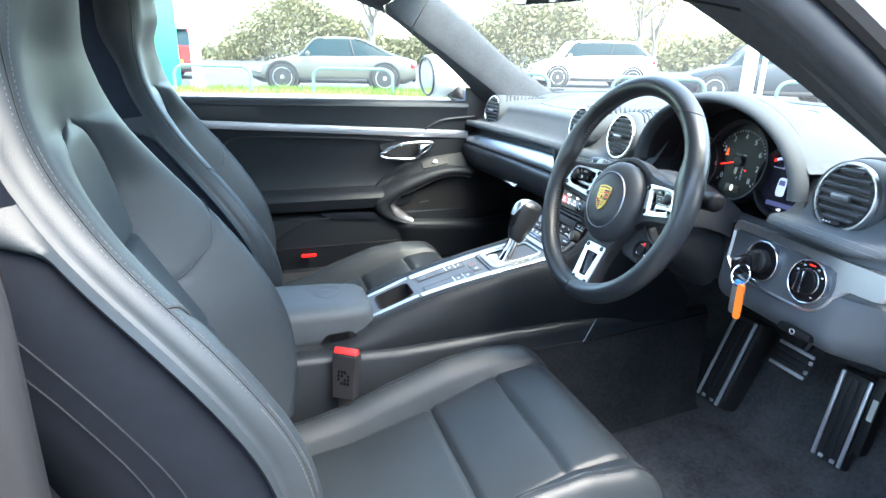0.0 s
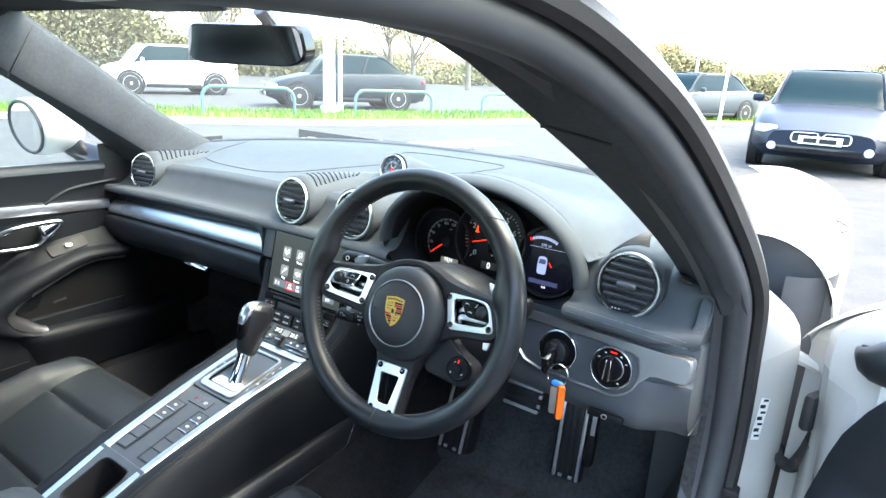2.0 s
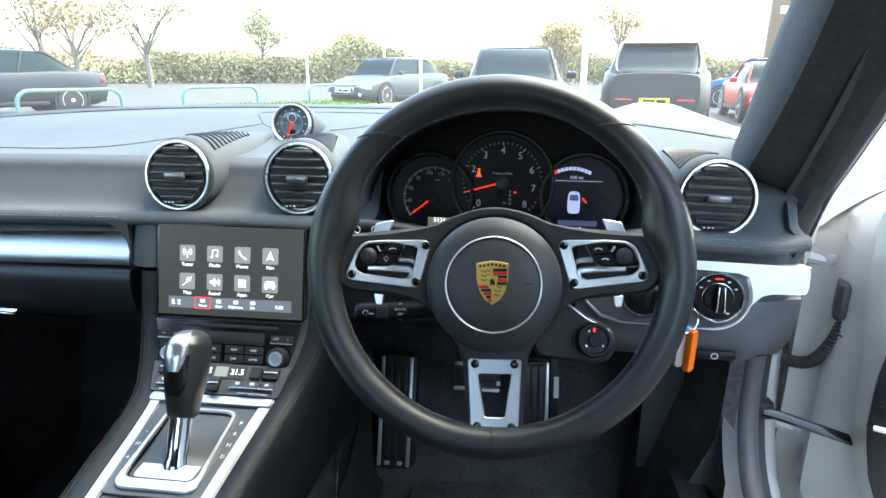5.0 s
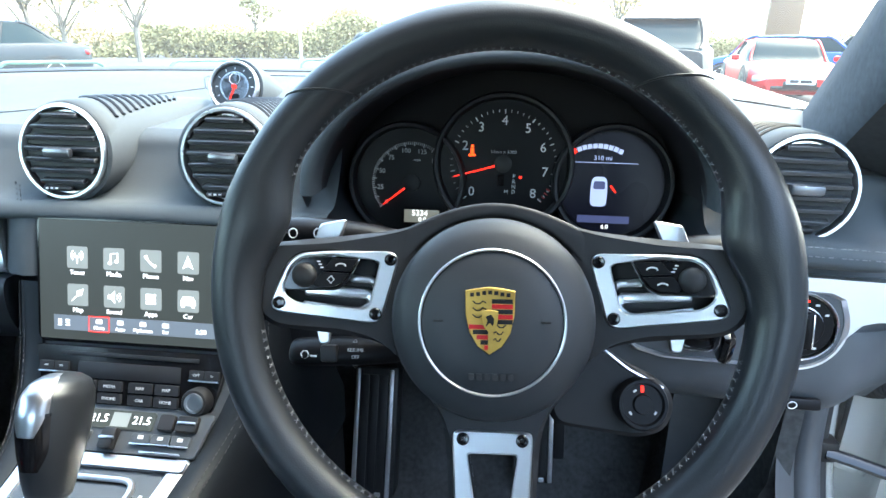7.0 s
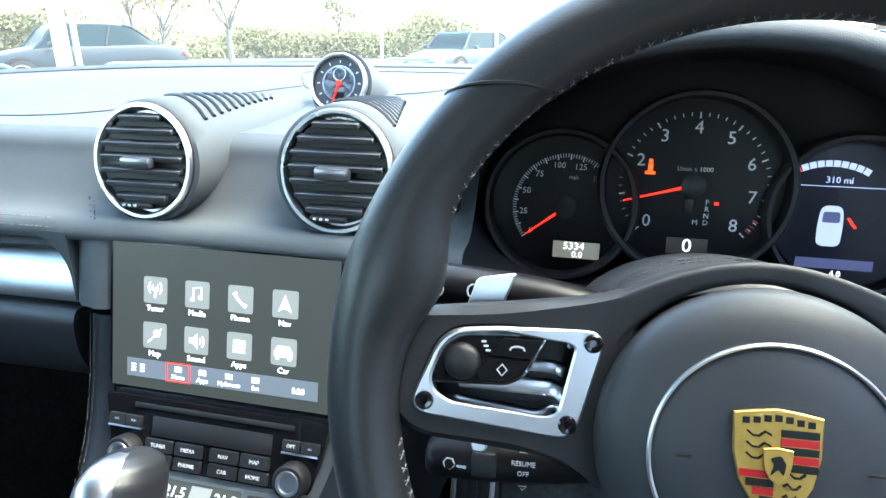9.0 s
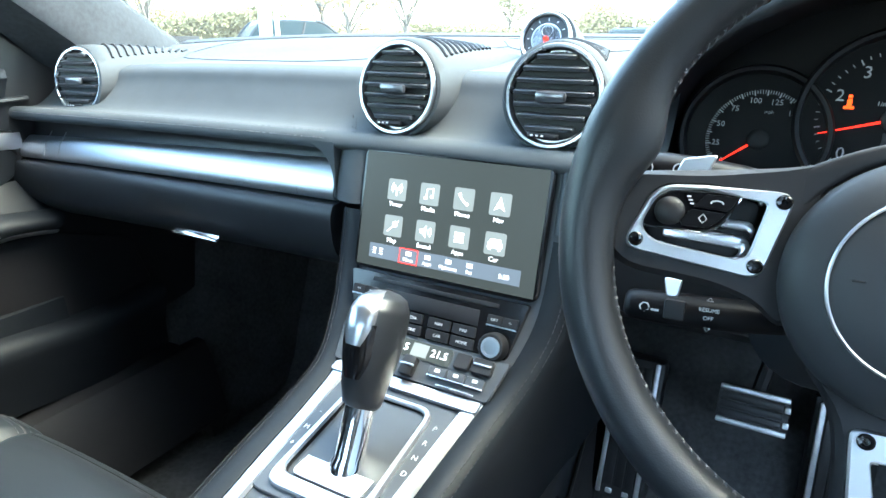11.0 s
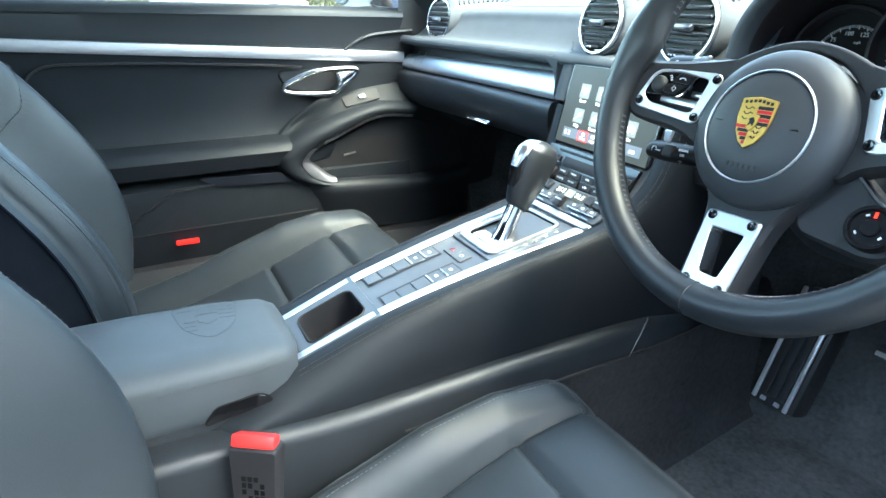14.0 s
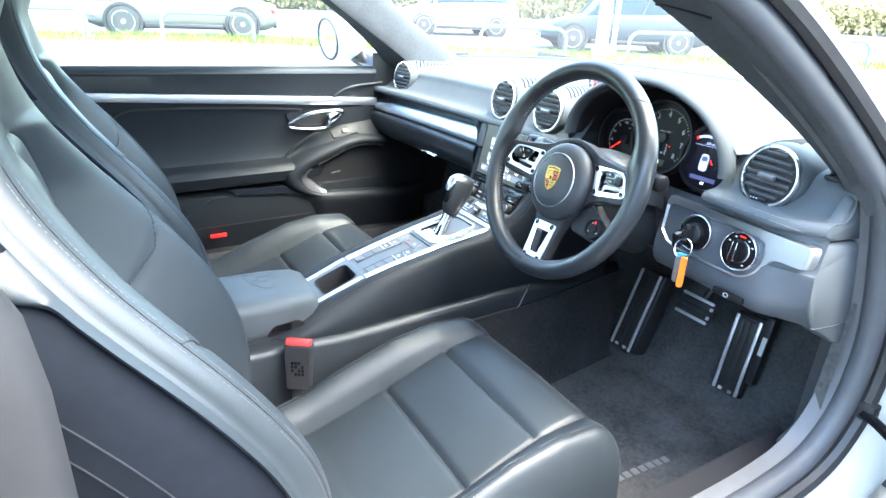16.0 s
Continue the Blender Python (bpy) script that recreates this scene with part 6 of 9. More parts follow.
# ---- pedals ----
def pedal(name, label, m, wd, ht, ribs):
    p = thing(name, label, "pedal", m.translation)
    bm = B()
    plate(bm, rounded(wd, ht, 0.008), 0.008, m, (), 0.002)
    part("plate", bm, RUBBER, p, "black pedal pad")
    for q in (-1, 1):
        bm = B()
        box(bm, m @ Vector((q * (wd / 2 - 0.003), 0, 0.009)), (0.008, ht * 0.97, 0.007), m.to_3x3().to_4x4(), 0.002)
        part("edge_rail", bm, PEDAL, p, "bright steel edge")
        bm = B()
        box(bm, m @ Vector((q * wd * 0.2, -ht * 0.46, 0.0085)), (wd * 0.16, 0.008, 0.005), m.to_3x3().to_4x4(), 0.0015)
        part("steel_stud", bm, PEDAL, p)
    for k in range(ribs):
        bm = B()
        x = -wd / 2 + 0.008 + (wd - 0.016) * (k + 0.5) / ribs
        box(bm, m @ Vector((x, 0.003, 0.0085)), ((wd - 0.016) / ribs * 0.84, ht * 0.86, 0.004), m.to_3x3().to_4x4(), 0.0015)
        part("rubber_rib", bm, RUBBER, p)
    return p


FM = axes((0.1370, 0.349, 0.331), (1, 0.02, 0), (-0.012, 0.082, 0.215))
foot_ob = pedal("footrest", "tall steel footrest plate with black rubber ribs", FM, 0.066, 0.232, 3)
bm = B()
box(bm, FM @ Vector((0.004, 0, -0.03)), (0.076, 0.235, 0.058), FM.to_3x3().to_4x4(), 0.01)
part("base", bm, RUBBER, foot_ob)
BMx = axes((0.306, 0.352, 0.420), (1, -0.06, 0.03), (0, 0.45, 1))
br = pedal("brake_pedal", "wide steel brake pedal with rubber ribs", BMx @ Matrix.Rotation(radians(90), 4, "Z"), 0.055, 0.095, 3)
bm = B()
tube(bm, [(0.306, 0.360, 0.42), (0.325, 0.42, 0.52), (0.35, 0.44, 0.66)], 0.010, 8)
part("arm", bm, DARK, br)
AM = axes((0.4225, 0.379, 0.343), (1, 0.12, 0.0), (0.075, 0.21, 1))
ac = pedal("accelerator_pedal", "long steel accelerator pedal hinged at the floor", AM, 0.060, 0.20, 3)
bm = B()
box(bm, AM @ Vector((0, 0, -0.012)), (0.070, 0.205, 0.02), AM.to_3x3().to_4x4(), 0.004)
box(bm, AM @ Vector((0.043, 0.03, -0.008)), (0.020, 0.17, 0.03), AM.to_3x3().to_4x4(), 0.004)
part("back", bm, DARK, ac)
bm = B()
box(bm, AM @ Vector((0.046, 0.045, 0.010)), (0.010, 0.045, 0.0015), AM.to_3x3().to_4x4())
part("sticker", bm, LABEL_WHITE, ac)


# ---- seats ----
def lifted(rows, j, i, out, flip=1):
    """A point just off a grid surface, along its normal."""
    p = Vector(rows[j][i])
    a = Vector(rows[min(j + 1, len(rows) - 1)][i]) - Vector(rows[max(j - 1, 0)][i])
    b = Vector(rows[j][min(i + 1, len(rows[0]) - 1)]) - Vector(rows[j][max(i - 1, 0)])
    n = b.cross(a)
    return p + n.normalized() * out * flip if n.length > 1e-9 else p


def seat(xc, label):
    st = thing("sports_seat", label, "car seat", (xc, -0.5, 0.2), "front seats")
    NX = 91

    def groove(d, wd=0.006):
        return math.exp(-(d / wd) ** 2)

    def prof(u, y):
        """Height of the cushion above its middle; u from -1 to 1 across."""
        a = abs(u)
        bol = table([-0.8, -0.65, -0.52, -0.41, -0.30, -0.20], [0.034, 0.044, 0.056, 0.056, 0.030, 0.010], y) * math.sin(min(max((a - 0.645) / 0.22, 0), 1) * math.pi / 2) ** 0.85 - 0.085 * max((a - 0.84) / 0.16, 0) ** 2.4
        return bol - 0.011 * groove((a - 0.655) * 0.235, 0.0048)

    bm = B()
    rows = []
    NY = 130
    SEAM_Y = (-0.449, -0.317)
    for j in range(NY + 1):
        t = j / NY
        if t < 0.82:
            y = lerp(-0.82, -0.245, t / 0.82)
            zc = table([-0.82, -0.60, -0.50, -0.41, -0.32, -0.245], [0.300, 0.338, 0.370, 0.402, 0.438, 0.449], y)
            drop = 0.0
        else:
            q = (t - 0.82) / 0.18
            a = q * 1.75
            y = -0.245 + 0.055 * math.sin(min(a, math.pi / 2)) - 0.012 * max(a - math.pi / 2, 0)
            zc = 0.449 - 0.050 * (1 - math.cos(min(a, 1.571))) - 0.45 * max(a - 1.3, 0) ** 1.2
            drop = q
        puff = 0.0
        for y0, y1 in zip((-0.70, *SEAM_Y), (*SEAM_Y, -0.215)):
            if y0 < y < y1:
                puff = 0.0085 * math.sin(math.pi * (y - y0) / (y1 - y0)) ** 0.6
        row = []
        for i in range(NX):
            u = -1 + 2 * i / (NX - 1)
            x = xc + 0.236 * u * (1 - 0.02 * drop)
            z = zc + prof(u, y) * (1 - 0.55 * drop)
            if abs(u) < 0.655:
                z += puff * (1 - (abs(u) / 0.655) ** 4)
                for sy in SEAM_Y:
                    z -= 0.008 * groove(y - sy, 0.0042)
            z -= 0.10 * smooth01((abs(u) - 0.965) / 0.035)
            yy = y + (0.0 if drop == 0 else 0.008 * (1 - abs(u) ** 2))
            row.append((x, yy, z))
        rows.append(row)
    grid(bm, rows)
    cush = part("cushion", bm, SEAT_LEATHER, st, "black leather seat cushion with raised bolsters", angle=80)
    # side skirts of the cushion
    bm = B()
    for s in (-1, 1):
        rows2 = []
        for r in rows[::6]:
            p = Vector(r[-1] if s > 0 else r[0])
            rows2.append([p, p + Vector((s * 0.002, 0, -0.03)), (p.x - s * 0.004, p.y - 0.01, 0.30), (p.x - s * 0.02, p.y - 0.02, 0.215)])
        grid(bm, rows2)
    fr = [Vector(p) for p in rows[-1][::4]]
    grid(bm, [[p, (p.x, p.y - 0.02, 0.30), (p.x, p.y - 0.04, 0.215)] for p in fr])
    part("seat_base", bm, PLASTIC, st)
    # double stitching on the bolster and front edges
    bm = B()
    for i in (6, 8, NX - 7, NX - 9):
        stitches(bm, [lifted(rows, j, i, 0.0005) for j in range(18, 117)], 0.006, 0.0042, 0.0004)
    for j in (112, 116):
        stitches(bm, [lifted(rows, j, i, 0.0005) for i in range(6, NX - 6)], 0.006, 0.0042, 0.0004)
    part("stitching", bm, STITCH, cush)
    bm = B()
    for i in (7, NX - 8):
        tube(bm, [lifted(rows, j, i, 0.0001) for j in range(16, 118)], 0.0008, 4)
    tube(bm, [lifted(rows, 114, i, 0.0001) for i in range(6, NX - 6)], 0.0008, 4)
    part("edge_seam", bm, DARK, cush)

    # backrest: quilted insert, grooves, bolsters that roll over to the sides, headrest
    ZS = [0.40, 0.48, 0.56, 0.63, 0.70, 0.77, 0.83, 0.88, 0.95, 1.02, 1.10, 1.18, 1.235]
    YI = [-0.755, -0.775, -0.800, -0.827, -0.872, -0.910, -0.928, -0.938, -0.943, -0.941, -0.935, -0.940, -0.970]
    YB = [-0.705, -0.688, -0.693, -0.713, -0.752, -0.800, -0.848, -0.885, -0.927, -0.942, -0.944, -0.950, -0.976]
    HW = [0.215, 0.236, 0.246, 0.248, 0.248, 0.245, 0.238, 0.225, 0.195, 0.165, 0.145, 0.133, 0.092]
    soft = lambda ys, z: sum(table(ZS, ys, min(max(z + dz, 0.40), 1.235)) for dz in (-0.03, -0.015, 0, 0.015, 0.03)) / 5
    CUTS = (0.40, 0.620, 0.780, 0.955)
    NI, NB, NR, NF = 20, 20, 10, 3
    half_n = NI + NB + NR + NF

    def seam_z(a):
        return 0.690 + 0.110 * smooth01((a - 0.60) / 0.34)

    def section(z):
        """One half of the backrest's outline at height z, from its middle to the end of the leather."""
        hw_, yi, yb = soft(HW, z), soft(YI, z), soft(YB, z)
        pill = math.sqrt(max(1 - max((z - 0.835) / 0.115, 0) ** 2, 0))
        xi = 0.575 * hw_ * max(pill, 0.05)
        deep = smooth01(pill / 0.5)
        head = smooth01((z - 0.98) / 0.10)
        rnd = lerp(0.029, 0.050, head)
        puff = 0.0
        for z0, z1 in zip(CUTS, CUTS[1:]):
            if z0 <= z <= z1:
                puff = 0.013 * math.sin(math.pi * (z - z0) / (z1 - z0)) ** 0.55
        cut = sum(groove(z - c, 0.0045) for c in CUTS[1:3])
        cap_ = lambda x: 0.020 * smooth01((z - 1.02) / 0.08) * (1 - (x / hw_) ** 2) - 0.03 * smooth01((z - 1.19) / 0.045)
        out = []
        for k in range(NI):
            x = xi * k / NI
            out.append((x, yi + deep * (puff * (1 - (k / NI) ** 4) - 0.008 * cut) - 0.010 * deep * groove(x - xi, 0.0055) + cap_(x)))
        for k in range(NB):
            t = k / (NB - 1)
            x = lerp(xi, hw_ - rnd, t)
            y = yi + (yb - yi) * smooth01(t) + 0.010 * deep * math.sin(math.pi * t) - 0.010 * deep * groove(x - xi, 0.0055)
            out.append((x, y - 0.006 * groove(z - seam_z(x / hw_), 0.0045) * deep * smooth01(t / 0.1) + cap_(x)))
        for k in range(1, NR + 1):
            a = k / NR * math.pi / 2
            x = hw_ - rnd + rnd * math.sin(a)
            out.append((x, yb - rnd * 1.15 * (1 - math.cos(a)) + cap_(x)))
        for k in range(1, NF + 1):
            out.append((hw_ + 0.003 * k / NF, yb - rnd * 1.15 - lerp(0.005, 0.009, head) * k / NF + cap_(hw_)))
        return out

    bm = B()
    rowsb = []
    M_ = 150
    for j in range(M_ + 1):
        z = lerp(0.40, 1.235, j / M_)
        sec = section(z)
        dz = lambda x: 0.0 if z < 1.15 else -0.02 * (x / 0.13) ** 2
        rowsb.append([(xc - x, y, z + dz(x)) for x, y in sec[:0:-1]] + [(xc + x, y, z + dz(x)) for x, y in sec])
    NC = len(rowsb[0])
    grid(bm, rowsb)
    bk = part("backrest", bm, SEAT_LEATHER, st, "black leather backrest with built-in headrest", angle=80)
    # hard shell behind
    bm = B()
    sh = []
    for r in rowsb:
        p, q = Vector(r[0]), Vector(r[-1])
        z = p.z
        dpt = 0.085 if z < 1.0 else lerp(0.085, 0.05, (z - 1.0) / 0.24)
        c = (p + q) / 2
        sh.append([p, p + Vector((0.006, -0.02, 0)), p + Vector((0.018, -dpt * 0.75, 0)), Vector((lerp(p.x, c.x, 0.35), p.y - dpt * 1.2, z)), Vector((c.x, c.y - dpt * 1.35, z)), Vector((lerp(q.x, c.x, 0.35), q.y - dpt * 1.2, z)), q + Vector((-0.018, -dpt * 0.75, 0)), q + Vector((-0.006, -0.02, 0)), q])
    grid(bm, sh)
    grid(bm, [rowsb[-1][::-1], [Vector(p) + Vector((0, -0.05, 0.004)) for p in rowsb[-1][::-1]], [Vector(p) + Vector((0, -0.10, -0.01)) for p in rowsb[-1][::-1]]])
    part("back_shell", bm, SIDE, st, "dark backrest shell", angle=80)
    # rolled leather border, the dark panel let into the side, and its trim lines
    for s in (-1, 1):
        io = 0 if s < 0 else NC - 1
        border, panel, lines = [], [], ([], [])
        for r in rowsb[3:92]:
            q = Vector(r[io])
            k = smooth01((q.z - 0.862) / 0.050)
            e = 0.007 + 0.085 * k
            lo = q + Vector((s * 0.006, -e, -0.004 - 0.10 * e))
            border.append([q + Vector((-s * 0.002, 0.001, 0)), q + Vector((s * 0.004, -0.002, -0.001)), q.lerp(lo, 0.5) + Vector((s * 0.009, 0, 0)), lo + Vector((s * 0.004, 0.002, 0)), lo + Vector((-s * 0.002, 0, -0.001)), lo + Vector((-s * 0.010, -0.001, -0.002))])
            if k < 0.97:
                panel.append([lo + Vector((-s * 0.004, -0.001, -0.001)), lo + Vector((-s * 0.002, -0.030, -0.006)), lo + Vector((-s * 0.004, -0.070, -0.012)), lo + Vector((-s * 0.012, -0.115, -0.018)), lo + Vector((-s * 0.026, -0.170, -0.024)), lo + Vector((-s * 0.060, -0.205, -0.028))])
                for ln, dy in zip(lines, (-0.074, -0.104)):
                    ln.append(lo + Vector((s * (0.0005 if dy > -0.09 else -0.006), dy, -0.012)))
        bm = B()
        grid(bm, border)
        part("side_border", bm, SEAT_LEATHER, st, "rolled leather border of the side", angle=80)
        bm = B()
        grid(bm, panel)
        part("side_panel", bm, SIDE, st, "plain black side panel", angle=80)
        for ln in lines:
            bm = B()
            tube(bm, ln, 0.0008, 6)
            part("trim_line", bm, LEATHER, st)
    # stitching along the crests and across the bolsters
    bm, dark = B(), B()
    mid = half_n - 1
    for s in (-1, 1):
        col = lambda k: mid + s * k
        for k in (NI + NB + 2, NI + NB + 4):
            stitches(bm, [lifted(rowsb, j, col(k), 0.0005, -1) for j in range(8, 128)], 0.006, 0.0042, 0.0004)
        tube(dark, [lifted(rowsb, j, col(NI + NB + 3), 0.0001, -1) for j in range(4, 130)], 0.0008, 4)
        seam = []
        for k in range(NI + 2, NI + NB + 4):
            j = 60
            for _ in range(6):
                hw_ = soft(HW, rowsb[j][0][2])
                j = min(max(round((seam_z(abs(rowsb[j][col(k)][0] - xc) / hw_) - 0.40) / 0.835 * M_), 2), M_ - 2)
            seam.append(lifted(rowsb, j, col(k), 0.0005, -1))
        seam = spline(seam[::3], 4)
        tube(dark, seam, 0.0012, 5)
        stitches(bm, [p + Vector((0, 0.0006, 0.0035)) for p in seam], 0.006, 0.0042, 0.0004)
    part("stitching", bm, STITCH, bk)
    part("seam", dark, DARK, bk)
    return st


seat(0.367, "black leather sports seat with stitched bolsters on the driver's side")
seat(-0.367, "black leather sports seat with stitched bolsters on the passenger side")

# belt buckles
def buckle(x, y, z, label):
    b = thing("belt_buckle", label, "seat belt buckle", (x, y, z - 0.10))
    m = axes((x, y, z), (0.55, 0.83, 0.0), (-0.10, 0.12, 1))
    bm = B()
    plate(bm, soft_poly([(-0.022, -0.055), (-0.026, 0.035), (0.026, 0.035), (0.022, -0.055)], 0.005), 0.022, m @ Matrix.Translation((0, 0, -0.011)), (), 0.003)
    part("body", bm, PLASTIC, b)
    bm = B()
    box(bm, m @ Vector((0, 0.039, 0)), (0.046, 0.014, 0.020), m.to_3x3().to_4x4() @ pose(0, 0, 0, -20, 0, 0), 0.003)
    part("release_button", bm, RED, b, "bright red release button")
    bm = B()
    tube(bm, [m @ Vector((0, -0.05, 0)), m @ Vector((-0.004, -0.12, -0.01)), m @ Vector((-0.01, -0.17, -0.02))], 0.014, 8, flat=0.5)
    part("stem", bm, RUBBER, b)
    bm = B()
    for i in range(4):
        for j in range(4):
            if (i * 3 + j * 5) % 4:
                box(bm, m @ Vector((-0.010 + 0.0065 * i, -0.022 + 0.0075 * j, 0.0112)), (0.0045, 0.0055, 0.0006), m.to_3x3().to_4x4())
    part("moulded_bars", bm, GLOSS, b)
    return b


buckle(0.150, -0.598, 0.452, "black seat belt buckle with red button beside the driver's seat")
buckle(-0.152, -0.610, 0.436, "black seat belt buckle with red button beside the passenger seat")
# ---- roof, pillars and openings of the car ----
cabin = thing("car_body", "white coupe body with black roof lining and open driver's door", "car body", (0, -0.3, 0.1), kind="structure")
GL = [(0.705, 0.255, 0.905), (0.660, 0.075, 1.000), (0.628, -0.085, 1.110), (0.600, -0.215, 1.193), (0.560, -0.262, 1.218)]   # windscreen side edge
RL = [(0.668, 0.185, 0.800), (0.648, 0.015, 0.920), (0.617, -0.143, 1.020), (0.579, -0.277, 1.100), (0.545, -0.365, 1.155)]    # inner corner of the lining
DL = [(0.725, 0.050, 0.840), (0.708, -0.035, 0.920), (0.684, -0.148, 1.012), (0.654, -0.255, 1.085), (0.622, -0.345, 1.140)]    # window side edge
for s in (-1, 1):
    g, k_in, d = (spline([(s * x, y, z) for x, y, z in L], 6) for L in (GL, RL, DL))
    bm = B()
    rows = []
    for p, r, q in zip(g, k_in, d):
        bul = Vector((-s * 0.006, -0.003, -0.002))
        rows.append([p + Vector((s * 0.012, 0.012, 0.004)), p, p.lerp(r, 0.3) + bul, p.lerp(r, 0.65) + bul, p.lerp(r, 0.90) + bul * 0.6, r.lerp(q, 0.02), r.lerp(q, 0.10) - bul * 0.5, r.lerp(q, 0.40) - bul * 0.5, r.lerp(q, 0.85) - bul * 0.3, q, q + Vector((s * 0.03, 0.008, 0.006))])
    grid(bm, rows)
    pil = part("pillar_trim", bm, MATT_CLOTH, cabin, "dark cloth-covered windscreen pillar", angle=60)
    bm = B()
    tube(bm, [Vector(v) + Vector((-s * 0.0006, -0.0006, -0.0004)) for v in rows[18][1:9]], 0.0016, 5)
    part("pillar_seam", bm, DARK, pil)
    # edge of the roof lining beside the pillar
    bm = B()
    a, b, c = k_in[-1], d[-1], g[-1]
    grid(bm, [[c, c.lerp(a, 0.5), a, a.lerp(b, 0.5), b, b + Vector((s * 0.03, 0.008, 0.006))], [Vector((s * 0.50, -0.34, 1.222)), Vector((s * 0.50, -0.40, 1.214)), Vector((s * 0.525, -0.47, 1.196)), Vector((s * 0.57, -0.46, 1.190)), Vector((s * 0.605, -0.46, 1.178)), Vector((s * 0.635, -0.45, 1.185))], [Vector((s * 0.46, -0.52, 1.234)), Vector((s * 0.50, -0.52, 1.230)), Vector((s * 0.54, -0.56, 1.215)), Vector((s * 0.57, -0.56, 1.202)), Vector((s * 0.595, -0.56, 1.190)), Vector((s * 0.63, -0.56, 1.195))]])
    part("lining_corner", bm, MATT_CLOTH, cabin, angle=70)
    # outer skin of the pillar
    bm = B()
    grid(bm, [[p + Vector((s * 0.012, 0.014, 0.006)), p.lerp(q, 0.30) + Vector((s * 0.022, 0.012, 0.014)), p.lerp(q, 0.6) + Vector((s * 0.030, 0.004, 0.012)), q + Vector((s * 0.030, 0.010, 0.012))] for p, q in zip(g, d)])
    part("pillar_skin", bm, WHITE_PAINT, cabin, angle=60)
    # roof rail back to the rear pillar
    bm = B()
    rail = spline([(s * 0.600, -0.45, 1.180), (s * 0.592, -0.65, 1.190), (s * 0.598, -0.85, 1.170), (s * 0.605, -1.00, 1.130)], 6)
    grid(bm, [[p + Vector((s * 0.02, 0, 0.0)), p, p + Vector((-s * 0.03, 0, 0.018)), p + Vector((-s * 0.10, 0, 0.040))] for p in rail])
    part("roof_rail", bm, MATT_CLOTH, cabin, angle=60)
    # rear quarter: pillar, and wall beneath the small window
    bm = B()
    grid(bm, [[(s * 0.635, -0.995, 1.155), (s * 0.60, -1.06, 1.185), (s * 0.56, -1.14, 1.20)], [(s * 0.655, -0.985, 1.06), (s * 0.64, -1.03, 1.06), (s * 0.61, -1.07, 1.07)], [(s * 0.675, -0.955, 0.96), (s * 0.66, -1.00, 0.96), (s * 0.63, -1.02, 0.96)], [(s * 0.69, -0.935, 0.905), (s * 0.66, -0.98, 0.90), (s * 0.62, -1.0, 0.90)]])
    part("rear_pillar", bm, MATT_CLOTH, cabin, angle=60)
    bm = B()
    grid(bm, [[(s * 0.70, y, 0.905 + 0.01 * (y < -1)) for y in (-0.935, -1.1, -1.3, -1.5)], [(s * 0.66, y, 0.91) for y in (-0.938, -1.1, -1.3, -1.5)], [(s * 0.64, y, 0.87) for y in (-0.94, -1.1, -1.3, -1.5)], [(s * 0.655, y, 0.60) for y in (-0.94, -1.1, -1.3, -1.5)], [(s * 0.67, y, 0.20) for y in (-0.94, -1.1, -1.3, -1.5)]])
    part("quarter_panel", bm, PLASTIC, cabin, "dark quarter panel behind the door")
    bm = B()
    box(bm, (s * 0.642, -0.985, 0.872), (0.02, 0.085, 0.012), (0, s * 20, 0), 0.004)
    part("belt_slot", bm, GLOSS, cabin)
# roof lining
bm = B()
rows = []
for i in range(21):
    t = i / 20
    x = lerp(-0.56, 0.56, t)
    c = 1 - (x / 0.56) ** 2
    rows.append([(x, -0.262 + 0.045 * c, 1.214 + 0.006 * c), (x, -0.30, 1.222 + 0.012 * c), (x, -0.45, 1.222 + 0.03 * c), (x, -0.75, 1.222 + 0.032 * c), (x, -1.0, 1.19 + 0.03 * c), (x, -1.2, 1.15 + 0.02 * c)])
grid(bm, rows)
part("roof_lining", bm, MATT_CLOTH, cabin, "dark cloth roof lining", angle=60)
bm = B()
rows = []
for i in range(21):
    t = i / 20
    x = lerp(-0.69, 0.69, t)
    c = 1 - (x / 0.69) ** 2
    rows.append([(x, -0.25 + 0.05 * c, 1.215 + 0.02 * c), (x, -0.45, 1.235 + 0.05 * c), (x, -0.75, 1.235 + 0.055 * c), (x, -1.0, 1.20 + 0.06 * c), (x, -1.2, 1.16 + 0.06 * c)])
grid(bm, rows)
part("roof_skin", bm, WHITE_PAINT, cabin, "white roof", angle=60)
# sun visors and lamp console at the header
for s in (-1, 1):
    bm = B()
    plate(bm, rounded(0.36, 0.13, 0.02), 0.014, axes((s * 0.33, -0.325, 1.2165 + 0.004), (1, 0, 0), (0, 1, -0.02)), (), 0.004)
    tagged(part("sun_visor", bm, MATT_CLOTH), "dark cloth sun visor folded against the roof", "sun visor")
bm = B()
plate(bm, rounded(0.20, 0.17, 0.03), 0.022, axes((0, -0.335, 1.212), (1, 0, 0), (0, 1, -0.03)), (), 0.006)
lamp = part("roof_console", bm, PLASTIC, cabin)
bm = B()
box(bm, (0.0, -0.40, 1.2115), (0.09, 0.035, 0.006), None, 0.002)
part("reading_lamp_lens", bm, LABEL_WHITE, lamp)
